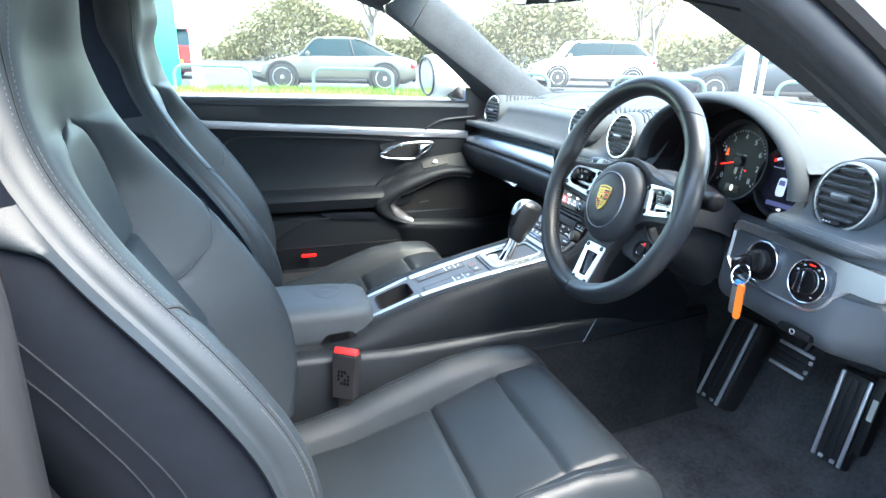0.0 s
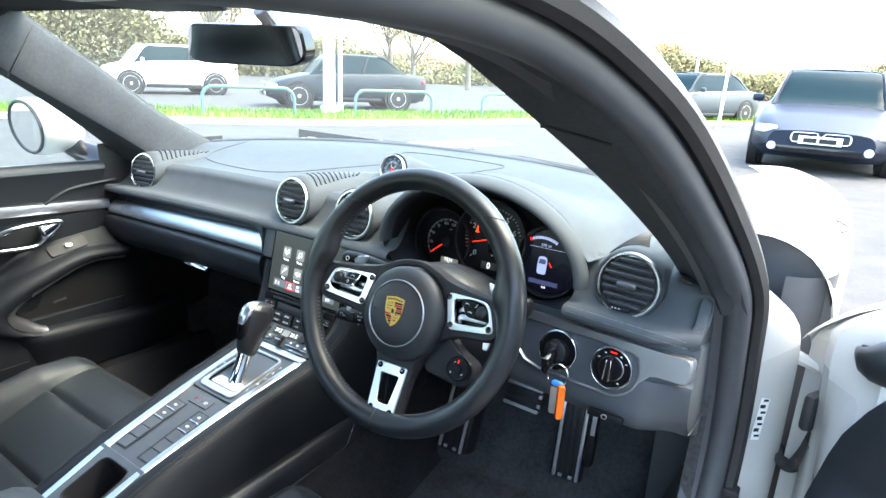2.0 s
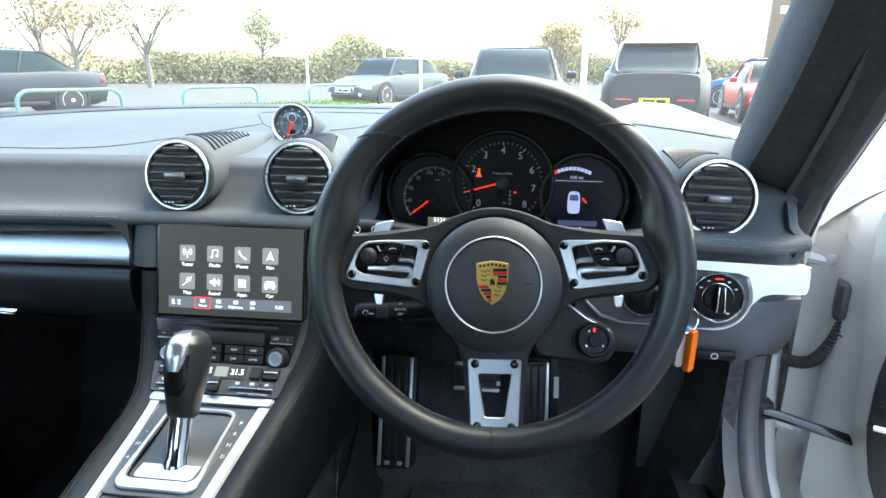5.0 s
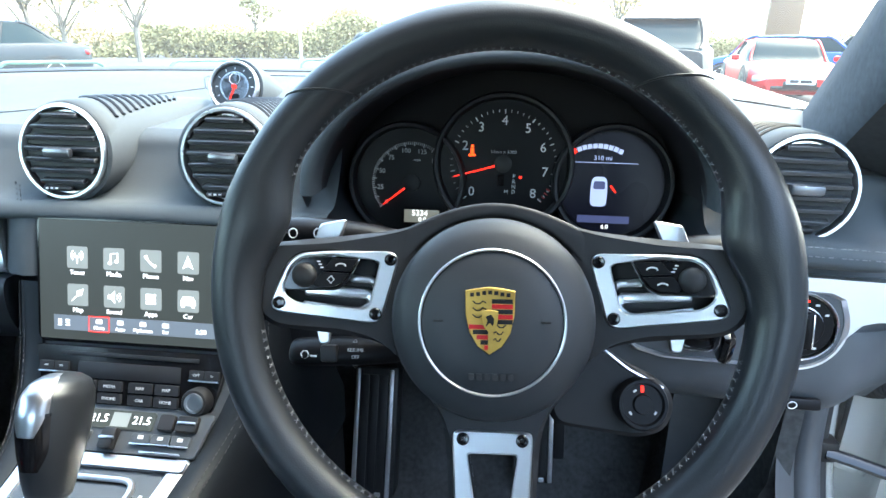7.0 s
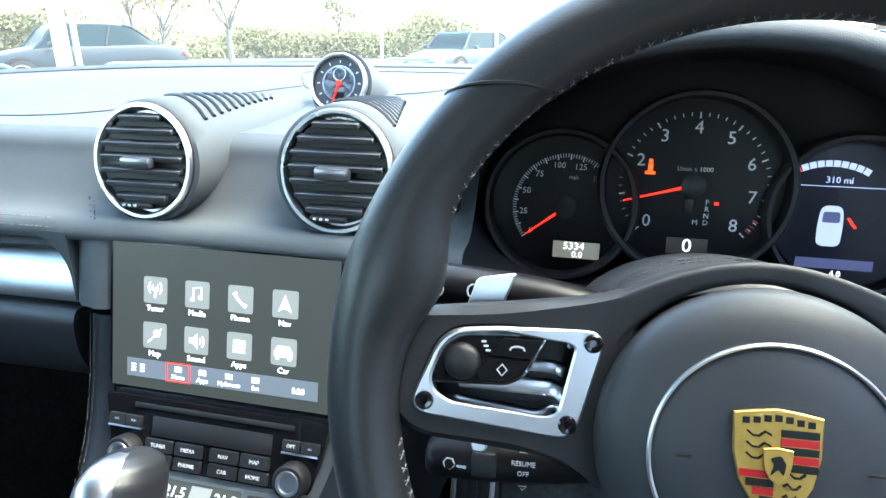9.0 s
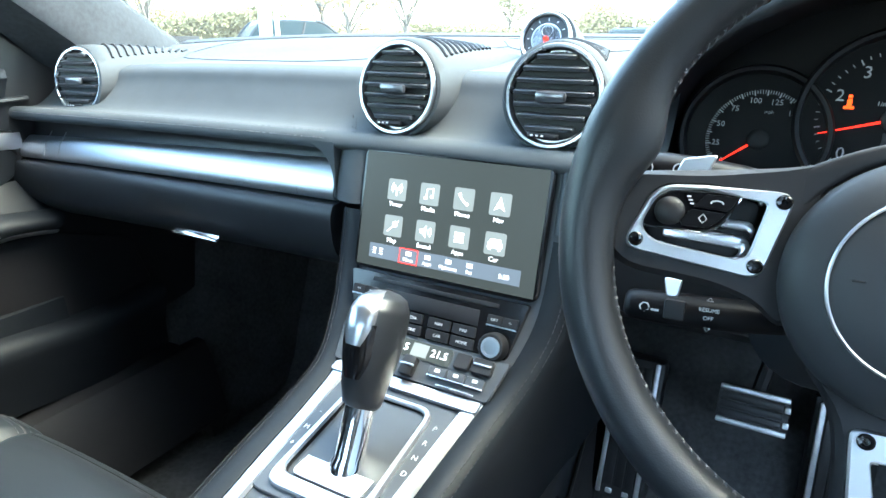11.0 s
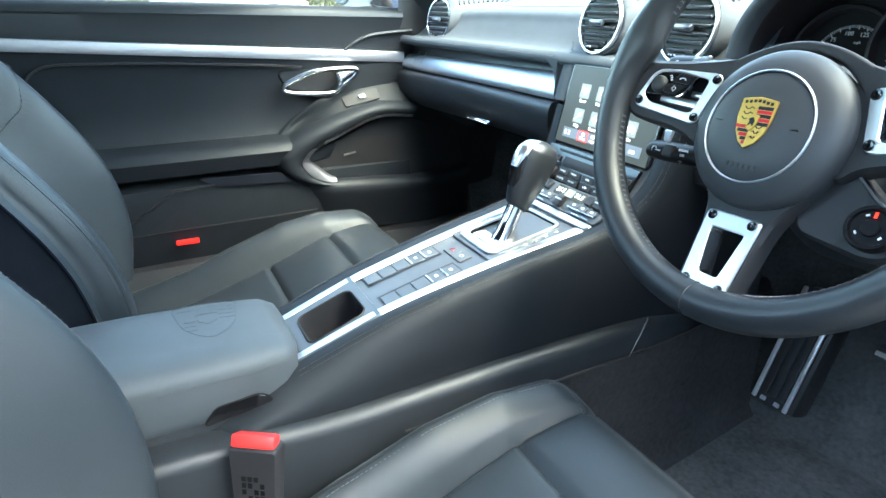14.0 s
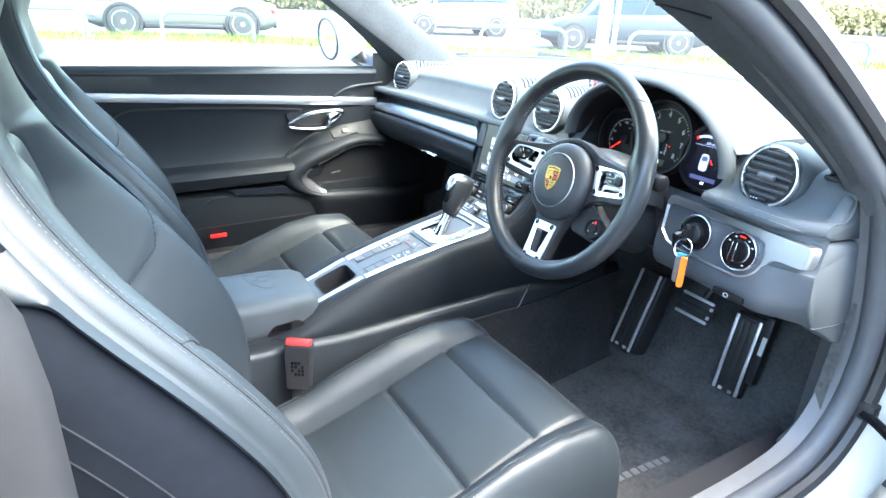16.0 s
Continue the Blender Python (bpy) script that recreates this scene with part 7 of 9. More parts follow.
# rear bulkhead and rear screen frame
bm = B()
grid(bm, [[(x, -1.20, 0.18), (x, -1.22, 0.60), (x, -1.26, 0.86), (x, -1.40, 0.90), (x, -1.75, 0.93), (x, -1.9, 0.98)] for x in (-0.70, -0.3, 0.3, 0.70)])
part("rear_bulkhead", bm, CARPET, cabin)

# rubber seals round the driver's door opening, and the white body beyond
LOOP = [(0.610, -0.95, 1.130), (0.602, -0.75, 1.165), (0.602, -0.55, 1.172), (0.615, -0.41, 1.158), (0.640, -0.31, 1.122), (0.668, -0.225, 1.072), (0.702, -0.097, 0.977), (0.721, -0.01, 0.908), (0.729, 0.050, 0.850), (0.731, 0.095, 0.760), (0.733, 0.130, 0.660), (0.734, 0.140, 0.575), (0.733, 0.125, 0.49), (0.730, 0.075, 0.422), (0.726, -0.02, 0.392), (0.724, -0.20, 0.385), (0.722, -0.60, 0.38), (0.722, -0.84, 0.40), (0.718, -0.93, 0.49), (0.710, -0.955, 0.70), (0.690, -0.965, 0.88), (0.650, -0.968, 1.04)]
loop = spline(LOOP, 5, True)
cy, cz = -0.36, 0.76


def outward(p, d):
    v = Vector((0, p.y - cy, p.z - cz)).normalized()
    return p + v * d


bm = B()
tube(bm, [outward(p, 0.016) + Vector((0.010, 0, 0)) for p in loop], 0.019, 10, True)
sealr = part("door_seal", bm, SEAL, cabin, "black rubber door seal")
bm = B()
tube(bm, [outward(p, 0.036) + Vector((0.034, 0, 0)) for p in loop], 0.0135, 8, True)
part("outer_seal", bm, RUBBER, sealr)
bm = B()
grid(bm, [[p + Vector((-0.03, 0, 0)), outward(p, 0.006) + Vector((-0.002, 0, 0)), outward(p, 0.020) + Vector((0.012, 0, 0)), outward(p, 0.036) + Vector((0.030, 0, 0))] for p in loop], True)
part("opening_trim", bm, SEAL, cabin, "dark trim round the door opening")


def post_w(p):
    """1 along the hinge post, 0 along roof, sill and rear post."""
    return smooth01((p.y + 0.02) / 0.12) * smooth01((0.90 - p.z) / 0.10)


bm = B()
rows = []
for p in loop:
    k, low = post_w(p), smooth01((0.75 - p.z) / 0.4)
    m = max(k, smooth01((0.62 - p.z) / 0.12))
    rows.append([outward(p, 0.036) + Vector((0.034, 0, 0)), outward(p, 0.044) + Vector((0.042, 0, 0)), outward(p, lerp(0.050, 0.062, k)) + Vector((lerp(0.038, lerp(0.050, 0.066, k), m), 0, 0)), outward(p, lerp(0.056, 0.094, k)) + Vector((lerp(0.034, lerp(0.062, 0.088, k), m), 0, 0)), outward(p, lerp(0.062, 0.104, k)) + Vector((lerp(0.028, lerp(0.066, 0.092, k), m), 0, 0)), outward(p, lerp(0.075, 0.120, k)) + Vector((lerp(0.015, lerp(0.07 + 0.06 * low, 0.082, k), m), 0, 0))])
grid(bm, rows, True)
part("body_side", bm, WHITE_PAINT, cabin, "white painted door frame", angle=50)
# hinge pillar, seen between the opening and the open door
bm = B()
rows = []
for i in range(12):
    z = lerp(0.24, 0.862, i / 11)
    rows.append([(0.780, 0.240, z), (0.805, 0.250, z), (0.835, 0.275, z), (0.846, 0.31, z), (0.850, 0.35, z)])
grid(bm, rows)
hp = part("hinge_pillar", bm, SEAL, cabin, "black liner in the gap behind the hinges")
bm = B()
plate(bm, rounded(0.014, 0.085, 0.001), 0.0008, axes((0.791, 0.183, 0.640), (0.80, 0.6, 0), (0, -0.10, 1)))
lb = part("body_label", bm, LABEL_WHITE, cabin, "small white type label with black bars")
bm = B()
LM = axes((0.791, 0.183, 0.640), (0.80, 0.6, 0), (0, -0.10, 1))
for k in range(7):
    box(bm, LM @ Vector((0.0015 * (-1) ** k, -0.034 + 0.0112 * k, 0.0012)), (0.008, 0.0062 if k % 2 else 0.004, 0.0006), LM.to_3x3().to_4x4())
part("black_bars", bm, DARK, lb)
bm = B()
rows = []
for i in range(14):
    z = lerp(0.36, 0.945, i / 13)
    k = smooth01((z - 0.88) / 0.07)
    rows.append([(0.650, -0.965 - 0.01 * k, z), (0.668, -0.938 - 0.02 * k, z), (0.690, -0.922 - 0.02 * k, z), (0.712, -0.918 - 0.02 * k, z), (0.728, -0.930 - 0.015 * k, z), (0.732, -0.955, z)])
vs = grid(bm, rows)
cap(bm, vs[-1])
part("rear_post_trim", bm, PLASTIC, cabin, "dark moulded trim of the rear door post", angle=50)
# sill cover inside the opening
bm = B()
rows = []
for i in range(16):
    y = lerp(-0.93, 0.17, i / 15)
    rows.append([(0.60, y, 0.22), (0.625, y, 0.33), (0.645, y, 0.368), (0.69, y, 0.372), (0.715, y, 0.345), (0.72, y, 0.30)])
grid(bm, rows)
part("sill_cover", bm, PLASTIC, cabin, "dark plastic sill cover", angle=50)
bm = B()
grid(bm, [[(-x, y, z) for x, y, z in r] for r in rows])
part("sill_cover", bm, PLASTIC, cabin, angle=50)
bm = B()
box(bm, (-0.638, -0.59, 0.424), (0.012, 0.045, 0.008), None, 0.002)
part("sill_lamp", bm, glow("sill_red", (0.9, 0.012, 0.012), 0.7), cabin, "small red lamp on the sill")
# white body side below and round the sills, wings, bonnet
def wing_row(s, y, front):
    wv = 0.86 + 0.035 * math.exp(-((y + 1.45) / 0.5) ** 2) + 0.02 * math.exp(-((y - 1.15) / 0.5) ** 2) - 0.10 * max((y - 1.3) / 0.45, 0) ** 2
    top = (0.905 if s > 0 else 0.875) - 0.055 * smooth01((y - 0.3) / 1.3) if front else 0.88
    return spline([(s * (wv - 0.26), y, top + 0.004), (s * (wv - 0.16), y, top + 0.012), (s * (wv - 0.09), y, top + 0.006), (s * (wv - 0.035), y, top - 0.030), (s * (wv - 0.006), y, top - 0.10), (s * wv, y, top - 0.2), (s * wv, y, 0.45), (s * (wv - 0.02), y, 0.22), (s * (wv - 0.08), y, 0.12)], 3)


for s in (-1, 1):
    for y0, y1, n, front in ((0.262, 1.75, 30, True), (-1.9, -0.985, 12, False)):
        bm = B()
        grid(bm, [wing_row(s, lerp(y0, y1, i / n), front) for i in range(n + 1)])
        part("wing", bm, WHITE_PAINT, cabin, "white front wing" if front else "white rear wing", angle=60)
    bm = B()
    if s > 0:
        rows = [[(0.80, y, 0.330), (0.845, y, 0.300), (0.862, y, 0.25), (0.86, y, 0.19), (0.84, y, 0.14), (0.80, y, 0.12)] for y in (-0.985, -0.5, 0.0, 0.262)]
    else:
        rows = [[(-0.76, y, 0.86), (-0.83, y, 0.83), (-0.86, y, 0.74), (-0.86, y, 0.45), (-0.84, y, 0.22), (-0.78, y, 0.12)] for y in (-0.985, -0.5, 0.0, 0.262)]
    grid(bm, rows)
    part("sill_panel", bm, WHITE_PAINT, cabin, "white outer sill" if s > 0 else "white passenger door skin", angle=60)
# closing panel at the wing's rear edge, behind the hinges
bm = B()
grid(bm, [[(0.62, 0.287, p.z - 0.003), (lerp(0.62, p.x, 0.5), 0.281, p.z - 0.003), (p.x - 0.004, 0.285, p.z - 0.003)] for p in wing_row(1, 0.283, True) if p.x > 0.66 and p.z > 0.22])
part("wing_closing", bm, SEAL, cabin, "dark panel closing the wing behind the hinges")
# seam of the round fuel flap on the wing
bm = B()
for a0, a1 in ((150, 235), (-30, 50)):
    tube(bm, [(0.775 + 0.075 * math.cos(radians(q)), 0.52 + 0.085 * math.sin(radians(q)), 0.9145 - 0.10 * max(0.075 * math.cos(radians(q)), 0) - 0.009) for q in range(a0, a1, 6)], 0.0016, 5)
part("fuel_flap_seam", bm, DARK, cabin)
bm = B()
rows = []
for i in range(33):
    x = lerp(-0.79, 0.79, i / 32)
    r = []
    for j in range(20):
        y = lerp(cowl_y(x * 0.88) + 0.05, 1.75, j / 19)
        z = 0.893 + 0.012 * smooth01((x - 0.25) / 0.3) - 0.12 * smooth01((y - 0.5) / 1.3) - 0.10 * max((y - 1.2) / 0.55, 0) ** 2
        z += (0.055 if x > 0 else 0.022) * math.exp(-((abs(x) - 0.66) / 0.11) ** 2) * smooth01((y - 0.15) / 0.5) * (1 - smooth01((y - 1.2) / 0.5))
        r.append((x, y, z))
    r.insert(0, (x, r[0][1] - 0.004, r[0][2] - 0.006))
    r.insert(0, (x, r[0][1] - 0.002, r[0][2] - 0.07))
    rows.append(r)
grid(bm, rows)
part("bonnet", bm, WHITE_PAINT, cabin, "white bonnet and wing tops", angle=60)
bm = B()
rows = []
for i in range(41):
    x = lerp(-0.70, 0.70, i / 40)
    yc = cowl_y(x)
    zc = dash_z(x, yc)
    rows.append([(x, yc - 0.012, zc + 0.002), (x, yc + 0.005, zc + 0.007), (x * 1.02, yc + 0.05, zc - 0.002), (x * 1.04, yc + 0.09, zc - 0.012)])
grid(bm, rows)
part("cowl", bm, DARK, cabin, "black cowl below the windscreen")
# wipers
for xa, xb in ((-0.30, -0.02), (0.10, 0.46)):
    wp = thing("wiper", "black windscreen wiper parked on the cowl", "wiper", (xa, 0.6, 0.93))
    bm = B()
    tube(bm, [(xa, cowl_y(xa) + 0.05, 0.930), ((xa + xb) / 2, cowl_y((xa + xb) / 2) + 0.03, 0.934), (xb, cowl_y(xb) + 0.03, 0.932)], [0.009, 0.007, 0.004], 6)
    part("arm", bm, DARK, wp)
    bm = B()
    tube(bm, [(xa - 0.22, cowl_y(xa - 0.22) + 0.005, 0.931), (xa, cowl_y(xa) + 0.02, 0.937), (xb, cowl_y(xb) + 0.02, 0.938)], 0.005, 6)
    part("blade", bm, RUBBER, wp)
# windscreen and passenger window
bm = B()
rows = []
for p in spline(GL, 4):
    row = []
    for i in range(13):
        u = -1 + i / 6
        bulge = (1 - u * u)
        row.append((p.x * u, p.y + lerp(0.33, 0.06, smooth01((p.z - 0.905) / 0.31)) * bulge, p.z + 0.022 * bulge))
    rows.append(row)
grid(bm, rows)
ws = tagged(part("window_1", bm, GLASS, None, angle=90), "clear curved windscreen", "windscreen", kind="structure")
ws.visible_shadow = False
bm = B()
grid(bm, [[(-0.725, y, 0.87), (-0.715, y, 0.95), (-0.69, y, 1.08), (-0.665, y, min(1.19, 1.19 - 1.2 * max(y + 0.30, 0)))] for y in (-0.97, -0.8, -0.6, -0.4, -0.3, -0.2, -0.1)])
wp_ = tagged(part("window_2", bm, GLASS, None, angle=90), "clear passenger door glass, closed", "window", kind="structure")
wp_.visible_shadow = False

# ---- rear-view mirror ----
mir = thing("rear_view_mirror", "black rear-view mirror hanging from the windscreen", "mirror", (0, -0.14, 1.20))
MM = axes((-0.018, -0.150, 1.171), (0.965, 0.26, 0.0), (0.0, -0.10, 1))
ol = soft_poly([(-0.118, -0.024), (-0.110, 0.030), (0.108, 0.030), (0.116, -0.018), (0.09, -0.033), (-0.09, -0.033)], 0.018, 5)
bm = B()
plate(bm, ol, 0.030, MM @ Matrix.Translation((0, 0, -0.030)), (), 0.003)
part("housing", bm, GLOSS, mir, "black mirror housing")
bm = B()
plate(bm, [(x * 0.965, y * 0.93) for x, y in ol], 0.001, MM @ Matrix.Translation((0, 0, 0.0)))
part("mirror_glass", bm, MIRROR, mir)
bm = B()
tube(bm, [(0.0, -0.125, 1.165), (0.0, -0.10, 1.195), (0.0, -0.13, 1.225)], 0.013, 10)
part("stem", bm, GLOSS, mir)

# ---- passenger door (closed) ----
door_l = tagged(new("door_1", None), "closed passenger door with black leather card and aluminium strip", "car door", kind="structure")
YS = [lerp(-0.935, -0.050, i / 30) for i in range(31)]
k_ = lambda y: (y + 0.935) / 0.885
bm = B()
rows = []
for y in YS:
    t = k_(y)
    zt = lerp(0.902, 0.886, t)
    xo = lerp(-0.688, -0.715, t)
    st_ = lerp(0.842, 0.795, t)
    rows.append([(xo - 0.035, y, zt - 0.02), (xo - 0.025, y, zt + 0.002), (xo - 0.006, y, zt + 0.003), (xo + 0.004, y, zt - 0.006), (xo + 0.006, y, zt - 0.018), (xo + 0.003, y, zt - 0.022), (xo + 0.005, y, st_ + 0.01), (xo + 0.002, y, st_)])
grid(bm, rows)
part("upper_cap", bm, LEATHER, door_l, "padded leather window ledge", angle=40)
bm = B()
rows = []
for y in YS:
    t = k_(y)
    xo = lerp(-0.688, -0.715, t)
    a, b = lerp(0.842, 0.793, t), lerp(0.820, 0.768, t)
    rows.append([(xo + 0.002, y, a), (xo + 0.008, y, a - 0.001), (xo + 0.010, y, (a + b) / 2), (xo + 0.007, y, b), (xo + 0.001, y, b)])
vs = grid(bm, rows)
cap(bm, vs[-1])
part("door_strip", bm, BRUSHED, door_l, "long satin aluminium strip", angle=40)
bm = B()
rows = []
for y in YS:
    t = k_(y)
    xo = lerp(-0.688, -0.715, t)
    b = lerp(0.820, 0.768, t)
    arm = smooth01((y + 0.93) / 0.2) * (1 - smooth01((y + 0.34) / 0.16))
    rows.append([(xo + 0.003, y, b), (xo - 0.006, y, b - 0.03), (xo - 0.016, y, 0.70), (xo - 0.014, y, 0.640), (xo - 0.008, y, 0.622), (xo + 0.006 + 0.018 * arm, y, 0.614), (xo + 0.012 + 0.032 * arm, y, 0.606), (xo + 0.014 + 0.037 * arm, y, 0.594), (xo + 0.011 + 0.030 * arm, y, 0.562), (xo + 0.004, y, 0.548), (xo + 0.006 + 0.028, y, 0.535), (xo + 0.040, y, 0.47), (xo + 0.035, y, 0.40), (xo + 0.02, y, 0.34)])
grid(bm, rows)
part("door_card", bm, DOOR_LEATHER, door_l, "black leather door card with armrest", angle=45)
# pocket lid seam
bm = B()
tube(bm, [(-0.652, -0.90, 0.415), (-0.650, -0.70, 0.468), (-0.652, -0.60, 0.532), (-0.654, -0.52, 0.537)], 0.0016, 5)
tube(bm, [(-0.660, -0.90, 0.44), (-0.653, -0.30, 0.45)], 0.0014, 5)
tube(bm, spline([(-0.689, -0.83, 0.72), (-0.692, -0.80, 0.778), (-0.694, -0.70, 0.788), (-0.70, -0.40, 0.775), (-0.703, -0.30, 0.766)], 6), 0.0028, 5)
part("card_seam", bm, DARK, door_l)
bm = B()
stitches(bm, [(-0.654 - 0.02 * t, lerp(-0.85, -0.40, t), 0.579) for t in (0, 0.25, 0.5, 0.75, 1)])
part("stitching", bm, STITCH_DARK, door_l)
# black plate laid in for the shade in the door pocket's mouth under the armrest
bm = B()
plate(bm, soft_poly([(-0.548, 0.551), (-0.375, 0.546), (-0.358, 0.522), (-0.515, 0.529)], 0.004), 0.004, axes((-0.664, 0, 0), (0, 1, 0), (0, 0, 1)), (), 0.001)
part("pocket_shade_plate", bm, SIDE, door_l)
# padded field of the card
bm = B()
plate(bm, soft_poly([(-0.86, 0.635), (-0.85, 0.735), (-0.80, 0.762), (-0.46, 0.751), (-0.372, 0.738), (-0.352, 0.700), (-0.365, 0.650), (-0.40, 0.630)], 0.02), 0.012, axes((-0.7065, 0, 0), (0, 1, 0), (-0.05, 0, 1)), (), 0.006)
part("card_pad", bm, DOOR_LEATHER, door_l, "padded leather field", angle=60)
# raised panel round the handle
bm = B()
plate(bm, soft_poly([(-0.36, 0.758), (-0.055, 0.772), (-0.055, 0.735), (-0.12, 0.700), (-0.24, 0.690), (-0.33, 0.715)], 0.025), 0.010, axes((-0.719, 0, 0), (0, 1, 0), (0, 0, 1)), (), 0.004)
part("handle_panel", bm, DOOR_LEATHER, door_l)
bm = B()
hl = spline([(-0.672, -0.345, 0.723), (-0.668, -0.335, 0.736), (-0.662, -0.28, 0.757), (-0.660, -0.20, 0.762), (-0.660, -0.178, 0.757), (-0.664, -0.19, 0.742), (-0.662, -0.215, 0.725), (-0.662, -0.235, 0.710), (-0.665, -0.29, 0.710), (-0.670, -0.335, 0.714)], 5, True)
tube(bm, [p + Vector((-0.022, 0, 0)) for p in hl], 0.0055, 8, True)
plate(bm, soft_poly([(-0.228, 0.752), (-0.172, 0.764), (-0.176, 0.744), (-0.215, 0.715), (-0.238, 0.708), (-0.222, 0.730)], 0.006), 0.016, axes((-0.697, 0, 0), (0, 1, 0), (0, 0, 1)), (), 0.005)
part("door_handle", bm, CHROME, door_l, "silver door release handle", angle=60)
bm = B()
plate(bm, soft_poly([(-0.335, 0.722), (-0.275, 0.752), (-0.225, 0.752), (-0.218, 0.730), (-0.24, 0.714), (-0.29, 0.714)], 0.01), 0.003, axes((-0.7105, 0, 0), (0, 1, 0), (0, 0, 1)))
part("handle_recess", bm, DARK, door_l)
# diagonal grip: padded band that turns a corner, silver trim along its inner edge
GO = [(-0.255, 0.492), (-0.273, 0.499), (-0.321, 0.508), (-0.369, 0.535), (-0.383, 0.565), (-0.376, 0.590), (-0.323, 0.625), (-0.251, 0.656), (-0.174, 0.679), (-0.126, 0.686), (-0.065, 0.682), (-0.030, 0.680)]
GI = [(-0.250, 0.505), (-0.266, 0.510), (-0.300, 0.523), (-0.319, 0.541), (-0.327, 0.561), (-0.318, 0.577), (-0.288, 0.599), (-0.235, 0.621), (-0.170, 0.648), (-0.129, 0.657), (-0.090, 0.657), (-0.050, 0.652)]
GT = [(-0.247, 0.517), (-0.256, 0.521), (-0.272, 0.533), (-0.289, 0.548), (-0.305, 0.562), (-0.306, 0.573), (-0.283, 0.592), (-0.232, 0.614), (-0.168, 0.641), (-0.128, 0.650), (-0.091, 0.650), (-0.052, 0.645)]
go, gi, gt = (spline([(0, y, z) for y, z in L], 5) for L in (GO, GI, GT))
bm = B()
rows = []
for p, q in zip(go, gi):
    rows.append([Vector((x, lerp(p.y, q.y, t), lerp(p.z, q.z, t))) for x, t in ((-0.700, -0.10), (-0.680, -0.02), (-0.664, 0.12), (-0.654, 0.32), (-0.650, 0.55), (-0.652, 0.80), (-0.656, 1.0), (-0.664, 1.04))])
grid(bm, rows)
part("door_grip", bm, DOOR_LEATHER, door_l, "diagonal black leather door pull", angle=70)
bm = B()
rows = []
for p, q in zip(gi, gt):
    rows.append([Vector((x, lerp(p.y, q.y, t), lerp(p.z, q.z, t))) for x, t in ((-0.662, 0.0), (-0.654, 0.06), (-0.656, 0.6), (-0.662, 1.0), (-0.684, 1.05))])
grid(bm, rows)
part("grip_trim", bm, ALU, door_l, "silver trim round the speaker", angle=60)
bm = B()
plate(bm, soft_poly([(-0.325, 0.560), (-0.10, 0.660), (0.08, 0.60), (0.11, 0.50), (-0.01, 0.475), (-0.26, 0.490)], 0.02), 0.006, axes((-0.690, 0, 0), (0, 1, 0), (0, 0, 1)), (), 0.002)
spk = part("speaker_panel", bm, DARK, door_l, "black mesh speaker panel")
bm = B()
box(bm, (-0.682, -0.205, 0.567), (0.002, 0.030, 0.004), (8, 0, 0))
part("speaker_badge", bm, STEEL, spk)
# rolled lower lip of the pocket
bm = B()
lip = spline([(0, -0.335, 0.508), (0, -0.300, 0.508), (0, -0.255, 0.506), (0, -0.13, 0.498), (0, -0.01, 0.490), (0, 0.105, 0.505)], 6)
grid(bm, [[p + Vector((x - 0.030 * (1 - smooth01((p.y + 0.33) / 0.08)), 0, dz)) for x, dz in ((-0.690, 0.010), (-0.668, 0.008), (-0.652, 0.003), (-0.645, -0.008), (-0.646, -0.022), (-0.652, -0.040), (-0.662, -0.075), (-0.672, -0.12))] for p in lip])
part("pocket_lip", bm, DOOR_LEATHER, door_l, angle=60)
# ramp above the grip, hollowed for the fingers, with the window switch let into it
RY, RZ = [-0.385, -0.33, -0.27, -0.18, -0.10, -0.03], [0.602, 0.655, 0.690, 0.713, 0.723, 0.722]
GY, GZ = [-0.383, -0.376, -0.323, -0.251, -0.174, -0.126, -0.065, -0.030], [0.575, 0.590, 0.625, 0.656, 0.679, 0.686, 0.682, 0.680]


def ramp(y, t):
    hol = math.exp(-((y + 0.305) / 0.055) ** 2)
    return Vector((lerp(-0.672, -0.712, t) - 0.020 * hol * math.sin(math.pi * min(t * 1.2, 1)), y, lerp(table(GY, GZ, y) - 0.006, table(RY, RZ, y), t)))


bm = B()
grid(bm, [[ramp(lerp(-0.383, -0.03, i / 30), t) for t in (0, 0.15, 0.3, 0.45, 0.6, 0.75, 0.88, 0.96, 1.0)] for i in range(31)])
part("grip_ramp", bm, DOOR_LEATHER, door_l, angle=70)
RM = axes(ramp(-0.168, 0.48), ramp(-0.14, 0.48) - ramp(-0.20, 0.48), ramp(-0.168, 0.9) - ramp(-0.168, 0.1))
if RM.to_3x3().col[2].x < 0:
    RM = RM @ Matrix.Rotation(math.pi, 4, "X")
bm = B()
plate(bm, rounded(0.088, 0.030, 0.006), 0.004, RM @ Matrix.Translation((0, 0, -0.001)), (), 0.001)
sw = part("window_switch_plate", bm, PLASTIC, door_l)
bm = B()
plate(bm, rounded(0.046, 0.018, 0.004), 0.001, RM @ Matrix.Translation((0.004, 0, 0.003)))
part("switch_well", bm, DARK, sw)
bm = B()
box(bm, RM @ Vector((0.0, 0, 0.006)), (0.018, 0.012, 0.007), RM.to_3x3().to_4x4(), 0.002)
part("window_switch", bm, CHROME, sw)
